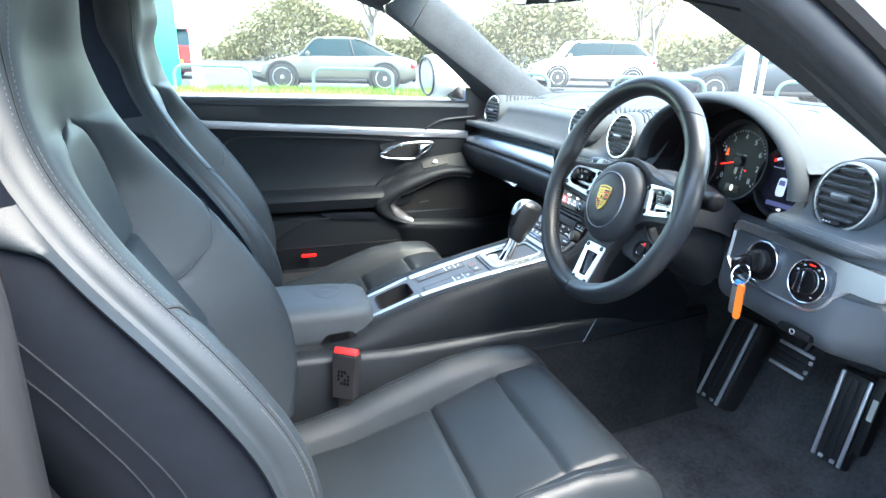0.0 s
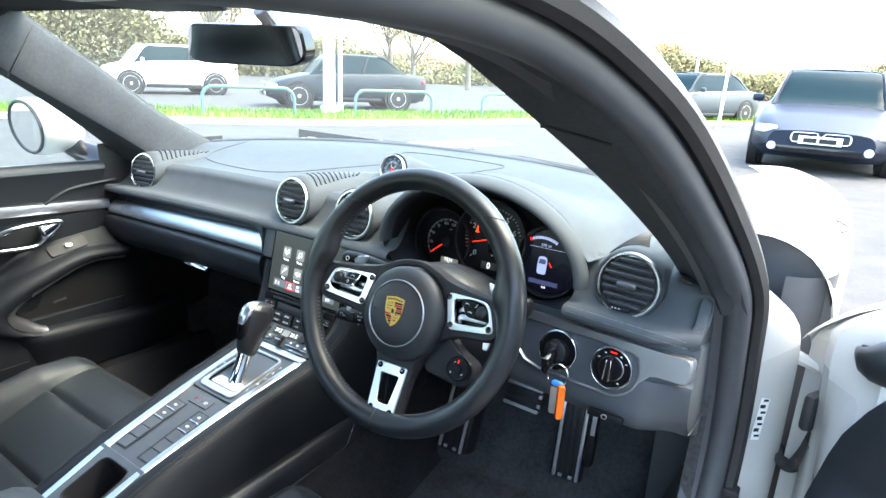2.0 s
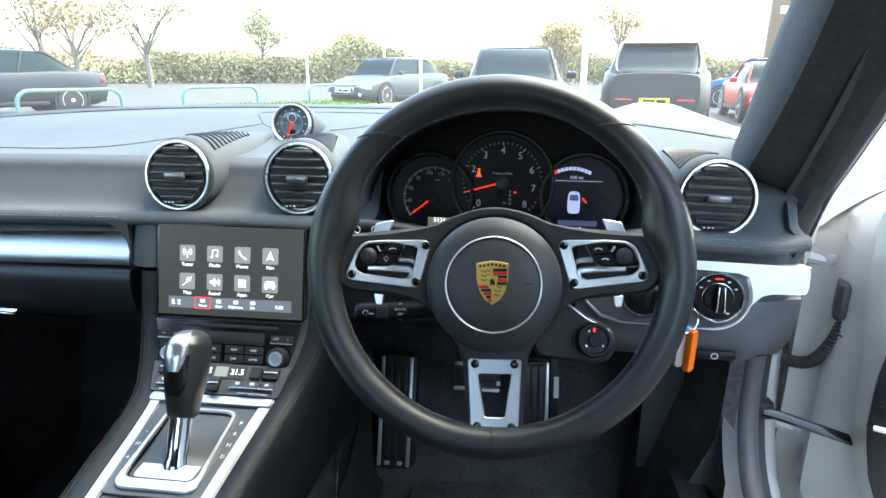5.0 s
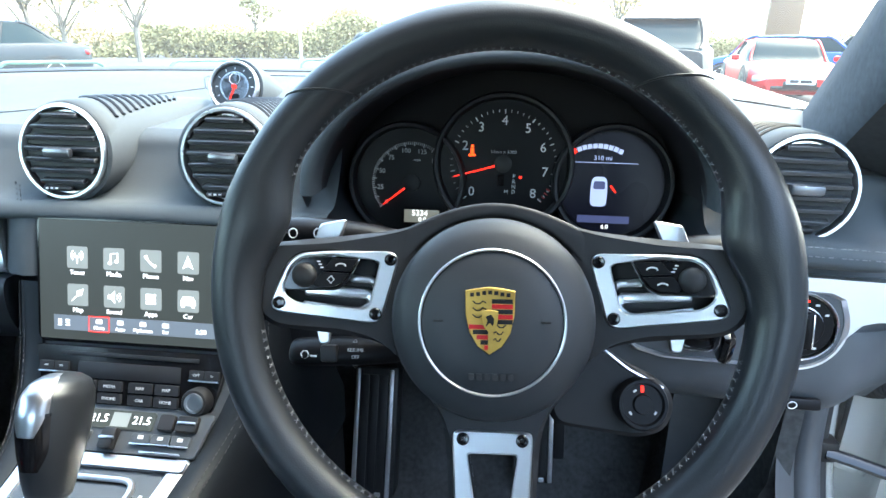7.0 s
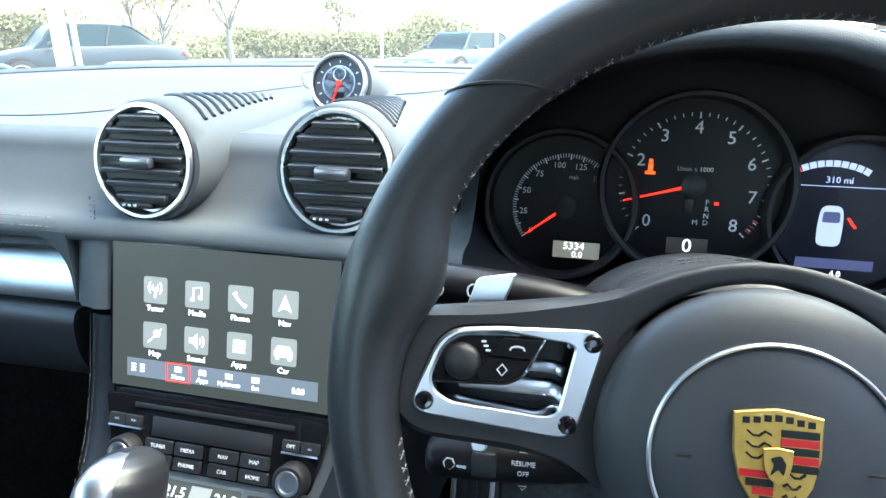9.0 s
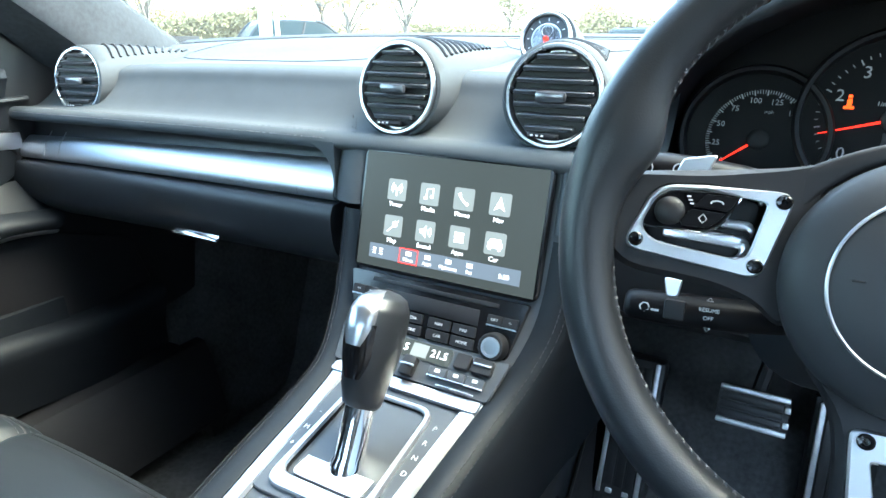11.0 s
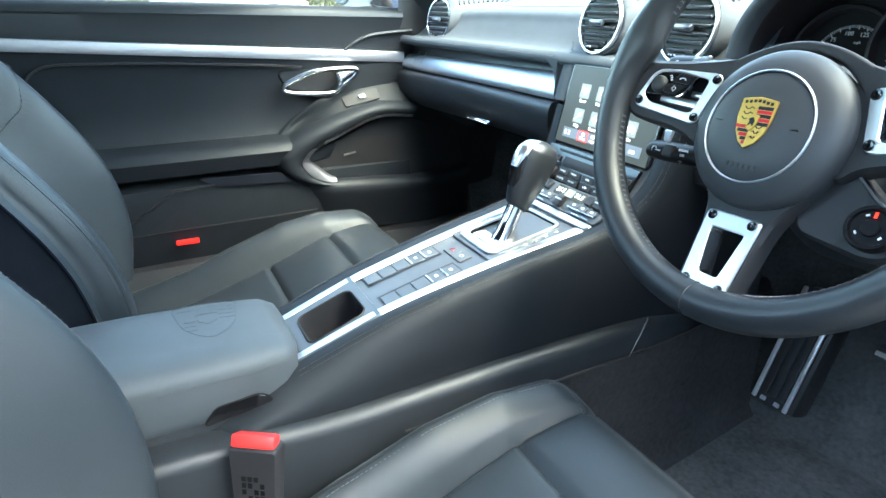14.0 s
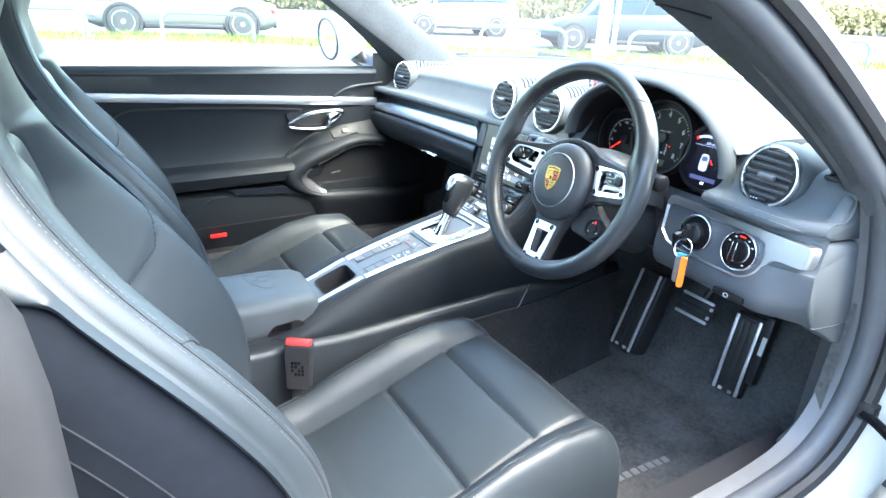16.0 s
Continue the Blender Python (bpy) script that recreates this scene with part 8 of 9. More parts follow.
# front filler where the door meets the dashboard
bm = B()
tube(bm, spline([(-0.704, -0.20, 0.800), (-0.702, -0.14, 0.830), (-0.705, -0.03, 0.840)], 6), 0.004, 6)
part("card_piping", bm, LEATHER, door_l)
bm = B()
grid(bm, [[(-0.80, y, 0.30), (-0.79, y, 0.60), (-0.76, y, 0.80), (-0.735, y, 0.875)] for y in (-0.96, -0.5, 0.0, 0.30)])
part("door_shell", bm, WHITE_PAINT, door_l)
bm = B()
grid(bm, [[(-0.715, y, 0.93), (-0.70, y, 0.60), (-0.69, y, 0.30)] for y in (-0.06, 0.10, 0.30)])
part("front_jamb", bm, DARK, door_l)


# ---- wing mirrors ----
def wing_mirror(s):
    wm = thing("wing_mirror", "white wing mirror on the car door", "wing mirror", (s * 0.78, -0.03, 0.88))
    rings = []
    for t, r in ((-0.075, 0.25), (-0.06, 0.62), (-0.02, 0.94), (0.03, 1.0), (0.045, 0.97), (0.05, 0.93)):
        rings.append([(s * (0.905 + 0.100 * r * math.cos(a)), -0.085 - t, 0.958 + 0.070 * r * math.sin(a) + 0.012 * math.cos(a)) for a in [k * math.tau / 36 for k in range(36)]])
    bm = B()
    loft(bm, rings)
    part("shell", bm, WHITE_PAINT, wm, "white mirror shell", angle=60)
    bm = B()
    v = [bm.verts.new((s * (0.905 + 0.086 * math.cos(a)), -0.1375, 0.958 + 0.059 * math.sin(a) + 0.010 * math.cos(a))) for a in [k * math.tau / 36 for k in range(36)]]
    bm.faces.new(v)
    part("mirror_glass", bm, MIRROR, wm)
    bm = B()
    tube(bm, [(s * (0.905 + 0.089 * math.cos(a)), -0.1370, 0.958 + 0.0615 * math.sin(a) + 0.0105 * math.cos(a)) for a in [k * math.tau / 36 for k in range(36)]], 0.0045, 6, True)
    part("glass_rim", bm, DARK, wm, "black rim round the mirror glass")
    bm = B()
    tube(bm, [(s * 0.75, -0.02, 0.880), (s * 0.82, -0.05, 0.900), (s * 0.88, -0.07, 0.925)], [0.035, 0.028, 0.024], 12, flat=0.6)
    part("foot", bm, GLOSS, wm)
    return wm


wing_mirror(-1)

# ---- driver's door, wide open ----
door_r = tagged(new("door_2", None), "open white driver's door with black inner card", "car door", kind="structure")
HINGE, OPEN = Vector((0.862, 0.235, 0)), 64.0
DM = Matrix.Translation(HINGE) @ Matrix.Rotation(radians(OPEN), 4, "Z")     # local: -y runs along the door, -x is the inner side


def dp(x, y, z):
    return DM @ Vector((x, y, z))


def skin_top(a):
    """Upper edge of the outer skin; its front corner is rounded."""
    return 0.780 + 0.112 * math.sin(min(max((a + 0.028) / 0.16, 0), 1) * math.pi / 2) ** 0.85


def da(d, a, z):
    """A point of the open door: d inwards from the skin, a along it from the hinge."""
    return dp(-d, -a, z)


bm = B()
rows = []
for i in range(31):
    a = -0.026 + 1.185 * (i / 30) ** 1.4
    zt = skin_top(a)
    rows.append([da(d, a, lerp(0.27, zt, q)) for d, q in ((0.06, 0.0), (0.02, 0.03), (-0.01, 0.18), (-0.022, 0.5), (-0.012, 0.80), (0.004, 0.94), (0.018, 0.985), (0.030, 1.0), (0.042, 0.985))])
grid(bm, rows)
part("door_skin", bm, WHITE_PAINT, door_r, "white outer skin", angle=50)
# pressed steel front face: outer flange, hollow for hinges and cables, raised inner flange
CARD_Z, CARD_A = [0.28, 0.42, 0.46, 0.53, 0.61, 0.66, 0.70, 0.735, 0.765, 0.80, 0.86], [0.16, 0.120, 0.102, 0.087, 0.086, 0.092, 0.100, 0.112, 0.128, 0.150, 0.19]
RIDGE_Z, RIDGE_A = [0.28, 0.43, 0.50, 0.60, 0.70, 0.79, 0.86, 0.89], [0.14, 0.088, 0.070, 0.064, 0.058, 0.049, 0.050, 0.10]
bm = B()
rows = []
for j in range(41):
    z = lerp(0.272, 0.884, j / 40)
    t = min(max((z - 0.780) / 0.112, 0), 1)
    a0 = -0.024 + 0.16 * math.asin(t ** (1 / 0.85)) / (math.pi / 2)
    low = 0.05 * smooth01((0.36 - z) / 0.09)
    rid, crd = table(RIDGE_Z, RIDGE_A, z), table(CARD_Z, CARD_A, z)
    flo = max(a0 + 0.012, 0.022) + low
    rows.append([da(0.004, a0 + low, z), da(0.022, a0 + 0.004 + low, z), da(0.032, max(flo - 0.004, a0 + 0.010), z), da(0.040, max(flo, a0 + 0.012), z), da(0.066, max(flo + 0.004, a0 + 0.016), z), da(0.088, max(rid - 0.016, a0 + 0.022), z), da(0.100, max(rid, a0 + 0.026), z), da(0.110, max(rid + 0.003, a0 + 0.030), z), da(0.128, max(lerp(rid, crd, 0.62), a0 + 0.035), z), da(0.146, max(crd, a0 + 0.04), z), da(0.150, max(crd + 0.03, a0 + 0.06), z)])
grid(bm, rows)
part("door_edge", bm, WHITE_PAINT, door_r, "white pressed steel front edge of the door", angle=50)
bm = B()
grid(bm, [[da(0.152, a, 0.28), da(0.150, a, 0.55), da(0.146, a, 0.80), da(0.11, a, 0.878), da(0.042, a, 0.884)] for a in (0.13, 0.4, 0.8, 1.15)])
part("inner_panel", bm, WHITE_PAINT, door_r)
# groove of the pressed panel
bm = B()
tube(bm, [da(0.043, 0.0245, 0.648), da(0.066, 0.028, 0.640), da(0.082, 0.040, 0.636)], 0.0016, 5)
part("panel_groove", bm, SEAL, door_r)
bm = B()
rows = []
PROF = ((0.0, 0.790), (0.010, 0.784), (0.010, 0.765), (0.007, 0.72), (0.004, 0.68), (0.008, 0.645), (0.022, 0.618), (0.028, 0.600), (0.029, 0.575), (0.026, 0.552), (0.018, 0.546), (0.008, 0.540), (0.010, 0.50), (0.012, 0.46), (0.008, 0.40), (0.004, 0.34), (0.0, 0.30))
for i in range(24):
    row = []
    for x, z in PROF:
        a = table(CARD_Z, CARD_A, z) - 0.002
        row.append(da(0.148 + x * min(1, i / 2.0), lerp(a, 1.12, (max(i - 1, 0) / 22) ** 1.3), z))
    rows.append(row)
grid(bm, rows)
part("door_card", bm, LEATHER, door_r, "black leather inner card with armrest", angle=40)
bm = B()
rings = []
for t, r in ((0.088, 0.15), (0.091, 0.50), (0.099, 0.80), (0.114, 0.96), (0.14, 1.0), (0.4, 1.0), (0.8, 1.0), (1.1, 1.0)):
    rings.append([da(0.128 + 0.034 * r * math.cos(q), t + 0.03 * max(math.sin(q), 0), 0.834 + 0.040 * r * math.sin(q)) for q in [k * math.tau / 24 for k in range(24)]])
loft(bm, rings)
part("upper_cap", bm, LEATHER, door_r, "rounded black leather ledge", angle=60)
bm = B()
v = [bm.verts.new(p) for p in (da(0.074, 0.052, 0.846), da(0.054, 0.115, 0.880), da(0.048, 0.24, 0.889), da(0.10, 0.24, 0.880), da(0.105, 0.10, 0.842), da(0.092, 0.066, 0.828))]
bm.faces.new(v)
bmesh.ops.solidify(bm, geom=bm.faces[:], thickness=-0.004)
part("mirror_sail", bm, DARK, door_r, "black mirror triangle")
bm = B()
grid(bm, [[dp(-0.150, y, 0.790), dp(-0.160, y, 0.787), dp(-0.160, y, 0.770), dp(-0.150, y, 0.767)] for y in (-0.22, -0.6, -1.1)])
part("door_strip", bm, BRUSHED, door_r)
bm = B()
tube(bm, [dp(-0.1765, y, 0.550) for y in (-0.090, -0.5, -0.9)], 0.0042, 6)
part("trim_line", bm, ALU, door_r, "silver line under the armrest")
for dz in (0.0, 0.007):
    bm = B()
    stitches(bm, [dp(-0.1772, y, 0.584 + dz) for y in (-0.09, -0.5, -0.9)])
    part("stitching", bm, STITCH, door_r)
bm = B()
plate(bm, soft_poly([(-0.125, 0.532), (-0.42, 0.535), (-0.40, 0.38), (-0.15, 0.36)], 0.03), 0.004, DM @ axes((-0.158, 0, 0), (0, 1, 0), (0, 0, 1)) @ pose(0, 0, 0, 0, 180, 0) @ Matrix.Diagonal((-1, 1, 1, 1)), (), 0.002)
part("speaker_panel", bm, PLASTIC, door_r)
# hinges, check strap and cable boot
for z in (0.740, 0.440):
    hg = thing("door_hinge", "white painted door hinge on the pillar", "hinge", (0.86, 0.2, z), "door hinges")
    bm = B()
    tube(bm, [(0.815, 0.236, z - 0.002), (0.840, 0.222, z - 0.004), (0.868, 0.214, z - 0.008)], [0.012, 0.010, 0.012], 8)
    box(bm, (0.862, 0.214, z - 0.002), (0.024, 0.024, 0.020), (0, 0, 25), 0.005)
    part("pillar_leaf", bm, WHITE_PAINT, hg)
    bm = B()
    tube(bm, [(0.872, 0.211, z - 0.012), (0.872, 0.211, z + 0.022)], 0.0095, 14)
    box(bm, (0.892, 0.196, z + 0.010), (0.034, 0.022, 0.024), (0, 0, -24), 0.005)
    box(bm, (0.906, 0.184, z + 0.004), (0.012, 0.020, 0.040), (0, 0, -24), 0.003)
    part("door_leaf", bm, WHITE_PAINT, hg)
    bm = B()
    tube(bm, [(0.868, 0.206, z - 0.024), (0.868, 0.206, z - 0.010)], 0.0072, 10)
    part("hinge_pin", bm, DARK, hg)
    for dx in (0.0, 0.016):
        bm = B()
        tube(bm, [(0.884 + dx, 0.190, z + 0.016), (0.882 + dx, 0.182, z + 0.016)], 0.0055, 6)
        part("bolt", bm, WHITE_PAINT, hg)
strap = thing("check_strap", "black steel door check strap", "door strap", (0.79, 0.17, 0.485))
bm = B()
tube(bm, [(0.772, 0.150, 0.500), (0.80, 0.142, 0.496), (0.835, 0.126, 0.492), (0.872, 0.110, 0.487), (0.915, 0.098, 0.480)], 0.0085, 8, flat=0.6)
part("arm", bm, GLOSS, strap)
bm = B()
box(bm, (0.772, 0.160, 0.500), (0.03, 0.026, 0.030), None, 0.004)
part("bracket", bm, DARK, strap)
boot = thing("cable_boot", "ribbed black rubber cable boot between body and door", "cable", (0.83, 0.2, 0.6))
bm = B()
cb = spline([(0.822, 0.262, 0.556), (0.834, 0.222, 0.556), (0.848, 0.186, 0.575), (0.860, 0.164, 0.618), (0.868, 0.156, 0.664), (0.884, 0.158, 0.694)], 30)
tube(bm, cb, [(0.0078, 0.0094, 0.0104, 0.0094)[i % 4] for i in range(len(cb))], 16)
part("bellows", bm, RUBBER, boot, angle=80)
bm = B()
box(bm, dp(-0.070, -0.030, 0.692), (0.052, 0.018, 0.060), DM.to_3x3().to_4x4(), 0.008)
part("flange", bm, RUBBER, boot)
# silver belt guide on the driver's seat shoulder
guide = thing("belt_guide", "small bright metal belt guide beside the seat", "belt guide", (0.630, -0.936, 0.895))
bm = B()
box(bm, (0.640, -0.950, 0.895), (0.006, 0.014, 0.022), (0, 0, 0), 0.002)
part("bracket", bm, ALU, guide)
# ================= outside =================
ASPHALT = material("asphalt", (0.066, 0.065, 0.063), 0.9, var=0.3, scale=3, bump=0.5, bump_scale=60, spec=0.3)
GRASS = material("grass", (0.12, 0.22, 0.03), 0.9, var=0.45, scale=6, bump=0.8, bump_scale=40, spec=0.2)
KERB = material("concrete_kerb", (0.32, 0.31, 0.29), 0.9, var=0.2, scale=8, bump=0.4, bump_scale=80)
HOOP = material("teal_painted_steel", (0.10, 0.17, 0.19), 0.45, var=0.15)
POST = material("white_painted_post", (0.75, 0.76, 0.76), 0.5)
ground = tagged(new("ground", None), "grey tarmac car park reaching far away", "ground", kind="structure")
bm = B()
grid(bm, [[(x, y, 0.0) for y in (-1500, -60, -20, 0, 20, 60, 1500)] for x in (-1500, -60, -20, 0, 20, 60, 1500)])
part("tarmac", bm, ASPHALT, ground)
# added wall, never in view, that keeps sky light off the driver's side
bm = B()
box(bm, (7.2, -8.0, 2.7), (0.4, 20.0, 5.4), None, 0.02)
tagged(part("wall_light_blocker", bm, material("blocker_grey", (0.26, 0.27, 0.28), 0.6, var=0.12, scale=2)), "plain grey wall added out of view to shade the driver's side", "wall", kind="structure")
VERGE = [(-15.0, -40.0), (-13.6, -8.0), (-13.2, 0.0), (-11.8, 4.0), (-9.1, 7.2), (-7.6, 10.2), (-6.4, 13.5), (-4.3, 17.3), (-1.5, 21.5), (4.0, 27.0), (20.0, 38.0)]
vl = spline([(x, y, 0) for x, y in VERGE], 6)
bm = B()
rows = []
for i, p in enumerate(vl):
    d = (vl[min(i + 1, len(vl) - 1)] - vl[max(i - 1, 0)]).normalized()
    n = Vector((-d.y, d.x, 0))
    rows.append([p - n * 0.75 + Vector((0, 0, 0.09)), p - n * 0.3 + Vector((0, 0, 0.13)), p + n * 0.5 + Vector((0, 0, 0.13)), p + n * 1.1 + Vector((0, 0, 0.09))])
grid(bm, rows)
verge = tagged(part("grass_verge", bm, GRASS), "strip of bright green grass along the car park", "grass", kind="structure")
bm = B()
grid(bm, [[r[0] + (r[0] - r[1]).normalized() * 0.13 - Vector((0, 0, 0.09)), r[0] + (r[0] - r[1]).normalized() * 0.12 + Vector((0, 0, 0.01)), r[0] + Vector((0, 0, 0.012)), r[0] - Vector((0, 0, 0.05))] for r in rows])
part("kerb", bm, KERB, verge)
# blades of grass
rnd = random.Random(5)
bm = B()
for i in range(9000):
    k = rnd.uniform(4, len(rows) - 10)
    a, b = rows[int(k)], rows[int(k) + 1]
    t, u = k % 1, rnd.uniform(0, 1)
    p = a[0].lerp(b[0], t).lerp(a[3].lerp(b[3], t), u)
    h, w_ = rnd.uniform(0.04, 0.11), rnd.uniform(0.008, 0.02)
    an = rnd.uniform(0, math.pi)
    o = Vector((math.cos(an), math.sin(an), 0)) * w_
    bm.faces.new([bm.verts.new(q) for q in (p - o + Vector((0, 0, 0.02)), p + o + Vector((0, 0, 0.02)), p + Vector((rnd.uniform(-0.03, 0.03), rnd.uniform(-0.03, 0.03), h + 0.05)))])
tagged(part("grass_blades", bm, GRASS), "short green grass blades", "grass", kind="stuff")


def hoop(a, b):
    a, b = Vector((*a, 0.12)), Vector((*b, 0.12))
    h = thing("hoop_barrier", "low teal-grey steel hoop barrier on the grass", "barrier", (a + b) / 2, "hoop barriers")
    d = (b - a).normalized()
    H, r = 0.52, 0.22
    pts = [a + Vector((0, 0, -0.15)), a + Vector((0, 0, H - r))]
    pts += [a + d * (r - r * math.cos(k * math.pi / 12)) + Vector((0, 0, H - r + r * math.sin(k * math.pi / 12))) for k in range(1, 7)]
    pts += [b - d * (r - r * math.cos(k * math.pi / 12)) + Vector((0, 0, H - r + r * math.sin(k * math.pi / 12))) for k in range(6, -1, -1)]
    pts += [b + Vector((0, 0, -0.15))]
    bm = B()
    tube(bm, pts, 0.035, 8)
    part("rail", bm, HOOP, h)


hoop((-13.35, -2.16), (-13.02, -0.59))
hoop((-12.75, 0.72), (-12.07, 2.35))
hoop((-11.0, 4.58), (-10.43, 5.29))
hoop((-9.7, 6.34), (-8.77, 7.82))
hoop((-8.3, 9.13), (-7.46, 10.81))
hoop((-6.99, 12.29), (-5.96, 13.94))
hoop((-5.24, 15.74), (-4.02, 17.36))
hoop((-1.23, 19.1), (0.97, 20.66))


def post(x, y, h, r, label, mat=POST):
    p = thing("lamp_post", label, "post", (x, y, 0))
    bm = B()
    tube(bm, [(x, y, -0.05), (x, y, 0.9), (x, y, h)], [r, r, r * 0.75], 10)
    part("column", bm, mat, p)
    bm = B()
    tube(bm, [(x, y, 0), (x, y, 0.25)], r * 1.5, 10)
    part("base", bm, mat, p)


# ---- parked cars ----
TYRE = RUBBER
CAR_GLASS = material("tinted_car_glass", (0.011, 0.026, 0.031), 0.15, 0.0, var=0.06, spec=0.06)
TAIL = material("tail_lamp", (0.45, 0.02, 0.02), 0.2, coat=0.5)
HEADLAMP = material("headlamp", (0.65, 0.68, 0.7), 0.12, 0.3)
PLATE_Y, PLATE_W = material("yellow_plate", (0.8, 0.62, 0.03), 0.5), material("white_plate", (0.8, 0.8, 0.78), 0.5)


def paint(name, c):
    return material(name, c, 0.35, var=0.04, scale=3, metal=0.0, spec=0.25)


SHAPES = {  # stations along the car from nose (0) to tail (1): beltline heights, and the roof: start of screen, roof front, roof rear, end of rear screen
    "saloon": ([0.55, 0.74, 0.86, 0.92, 0.93, 0.95, 0.97, 0.96, 0.90], (0.25, 0.43, 0.68, 0.86)),
    "hatch": ([0.58, 0.78, 0.90, 0.95, 0.97, 0.99, 1.00, 1.00, 0.92], (0.20, 0.38, 0.78, 0.97)),
    "coupe": ([0.50, 0.70, 0.82, 0.86, 0.86, 0.87, 0.89, 0.88, 0.76], (0.27, 0.44, 0.62, 0.92)),
    "suv": ([0.70, 0.92, 1.03, 1.08, 1.10, 1.11, 1.12, 1.10, 1.00], (0.22, 0.38, 0.80, 0.98)),
}


def parked_car(label, col, x, y, heading, L, W, H, shape, wheel_r=0.32, twospoke=5, cat="car"):
    """heading: degrees clockwise from +y in which the nose points."""
    c = thing("parked_car", label, cat, (x, y, 0), "parked cars")
    M = Matrix.Translation((x, y, 0)) @ Matrix.Rotation(radians(-heading), 4, "Z") @ Matrix.Translation((0, L / 2, 0))   # local: nose at y=0, tail at y=-L
    belts, (s0, s1, s2, s3) = SHAPES[shape]
    hw = W / 2
    belt = lambda s: table([i / 8 for i in range(9)], belts, s) * (H / (1.62 if shape == "suv" else 1.42 if shape != "coupe" else 1.32))
    wid = lambda s: hw * (1 - 0.30 * max((0.14 - s) / 0.14, 0) ** 2 - 0.22 * max((s - 0.88) / 0.12, 0) ** 2)
    bm = B()
    rings = []
    for i in range(33):
        s = i / 32
        w_, b_ = wid(s), belt(s)
        low = 0.20 + 0.10 * max((0.06 - s) / 0.06, 0) + 0.12 * max((s - 0.93) / 0.07, 0)
        prof = [(w_ * 0.86, low), (w_ * 0.97, low + 0.10), (w_, low + 0.30 * (b_ - low)), (w_ * 0.995, low + 0.62 * (b_ - low)), (w_ * 0.955, b_ - 0.05), (w_ * 0.90, b_ - 0.005), (w_ * 0.70, b_ + 0.015), (w_ * 0.3, b_ + 0.03)]
        rings.append([M @ Vector((px, -s * L, pz)) for px, pz in prof] + [M @ Vector((-px, -s * L, pz)) for px, pz in prof[::-1]])
    loft(bm, rings)
    body = part("body", bm, col, c, angle=50)
    # glasshouse
    def roof_z(s):
        if s < s1:
            return lerp(belt(s0), H - 0.02, math.sin(smooth01((s - s0) / (s1 - s0)) * math.pi / 2) ** 0.9)
        if s < s2:
            return H - 0.02 + 0.02 * math.sin(math.pi * (s - s1) / (s2 - s1))
        return lerp(H - 0.02, belt(s3) + 0.02, smooth01((s - s2) / (s3 - s2)) ** (1.15 if shape != "coupe" else 0.9))
    bm, roof = B(), B()
    rg, rr = [], []
    for i in range(29):
        s = lerp(s0, s3, i / 28)
        z0, z1 = belt(s) - 0.01, roof_z(s)
        w0 = wid(s) * 0.89
        k = min(max((z1 - z0) / (H * 0.36), 0), 1)
        w1 = lerp(w0 * 0.92, wid(s) * 0.68, k)
        rg.append([M @ Vector(q) for q in ((w0, -s * L, z0), (lerp(w0, w1, 0.5) + 0.01, -s * L, lerp(z0, z1, 0.5)), (w1, -s * L, z1 - 0.03 * k), (w1 * 0.8, -s * L, z1 - 0.004), (-w1 * 0.8, -s * L, z1 - 0.004), (-w1, -s * L, z1 - 0.03 * k), (-lerp(w0, w1, 0.5) - 0.01, -s * L, lerp(z0, z1, 0.5)), (-w0, -s * L, z0))])
        if s1 - 0.03 <= s <= s2 + 0.03:
            rr.append([M @ Vector(q) for q in ((w1 + 0.012, -s * L, z1 - 0.055), (w1 + 0.006, -s * L, z1 - 0.02), (w1 * 0.8, -s * L, z1 + 0.006), (0, -s * L, z1 + 0.014), (-w1 * 0.8, -s * L, z1 + 0.006), (-w1 - 0.006, -s * L, z1 - 0.02), (-w1 - 0.012, -s * L, z1 - 0.055))])
    loft(bm, rg)
    part("glasshouse", bm, CAR_GLASS, c, "dark car windows", angle=50)
    grid(roof, rr)
    part("roof", roof, col, c, angle=60)
    for sd in (-1, 1):
        for sa, za, sb_, zb, r in ((s0 + 0.01, 0, s1, 1, 0.035), (s3 - 0.015, 0, s2, 1, 0.05), ((s0 + s3) / 2 + 0.02, 0, (s1 + s2) / 2 + 0.06, 1, 0.03)):
            bm = B()
            pts = []
            for k in range(6):
                s = lerp(sa, sb_, k / 5)
                z = lerp(belt(s) + 0.0, H - 0.05, k / 5) if r == 0.03 else min(roof_z(s) - 0.01, H - 0.035)
                z0, z1 = belt(s), max(roof_z(s), belt(s) + 0.05)
                f = min(max((z - z0) / max(z1 - z0, 0.05), 0), 1) if r == 0.03 else 1
                kk = min(max((z1 - z0) / (H * 0.36), 0), 1)
                w0 = wid(s) * 0.89
                w1 = lerp(w0 * 0.92, wid(s) * 0.68, kk)
                pts.append(M @ Vector((sd * (lerp(w0, w1, f) + (0.012 if r == 0.03 else -0.01)), -s * L, z)))
            tube(bm, pts, r * 0.8, 6)
            part("pillar", bm, col if r != 0.03 else DARK, c)
        bm = B()
        s = s0 + 0.07
        box(bm, M @ Vector((sd * (hw + 0.08), -s * L, belt(s) + 0.06)), (0.17, 0.10, 0.12), M.to_3x3().to_4x4(), 0.04)
        part("door_mirror", bm, col, c)
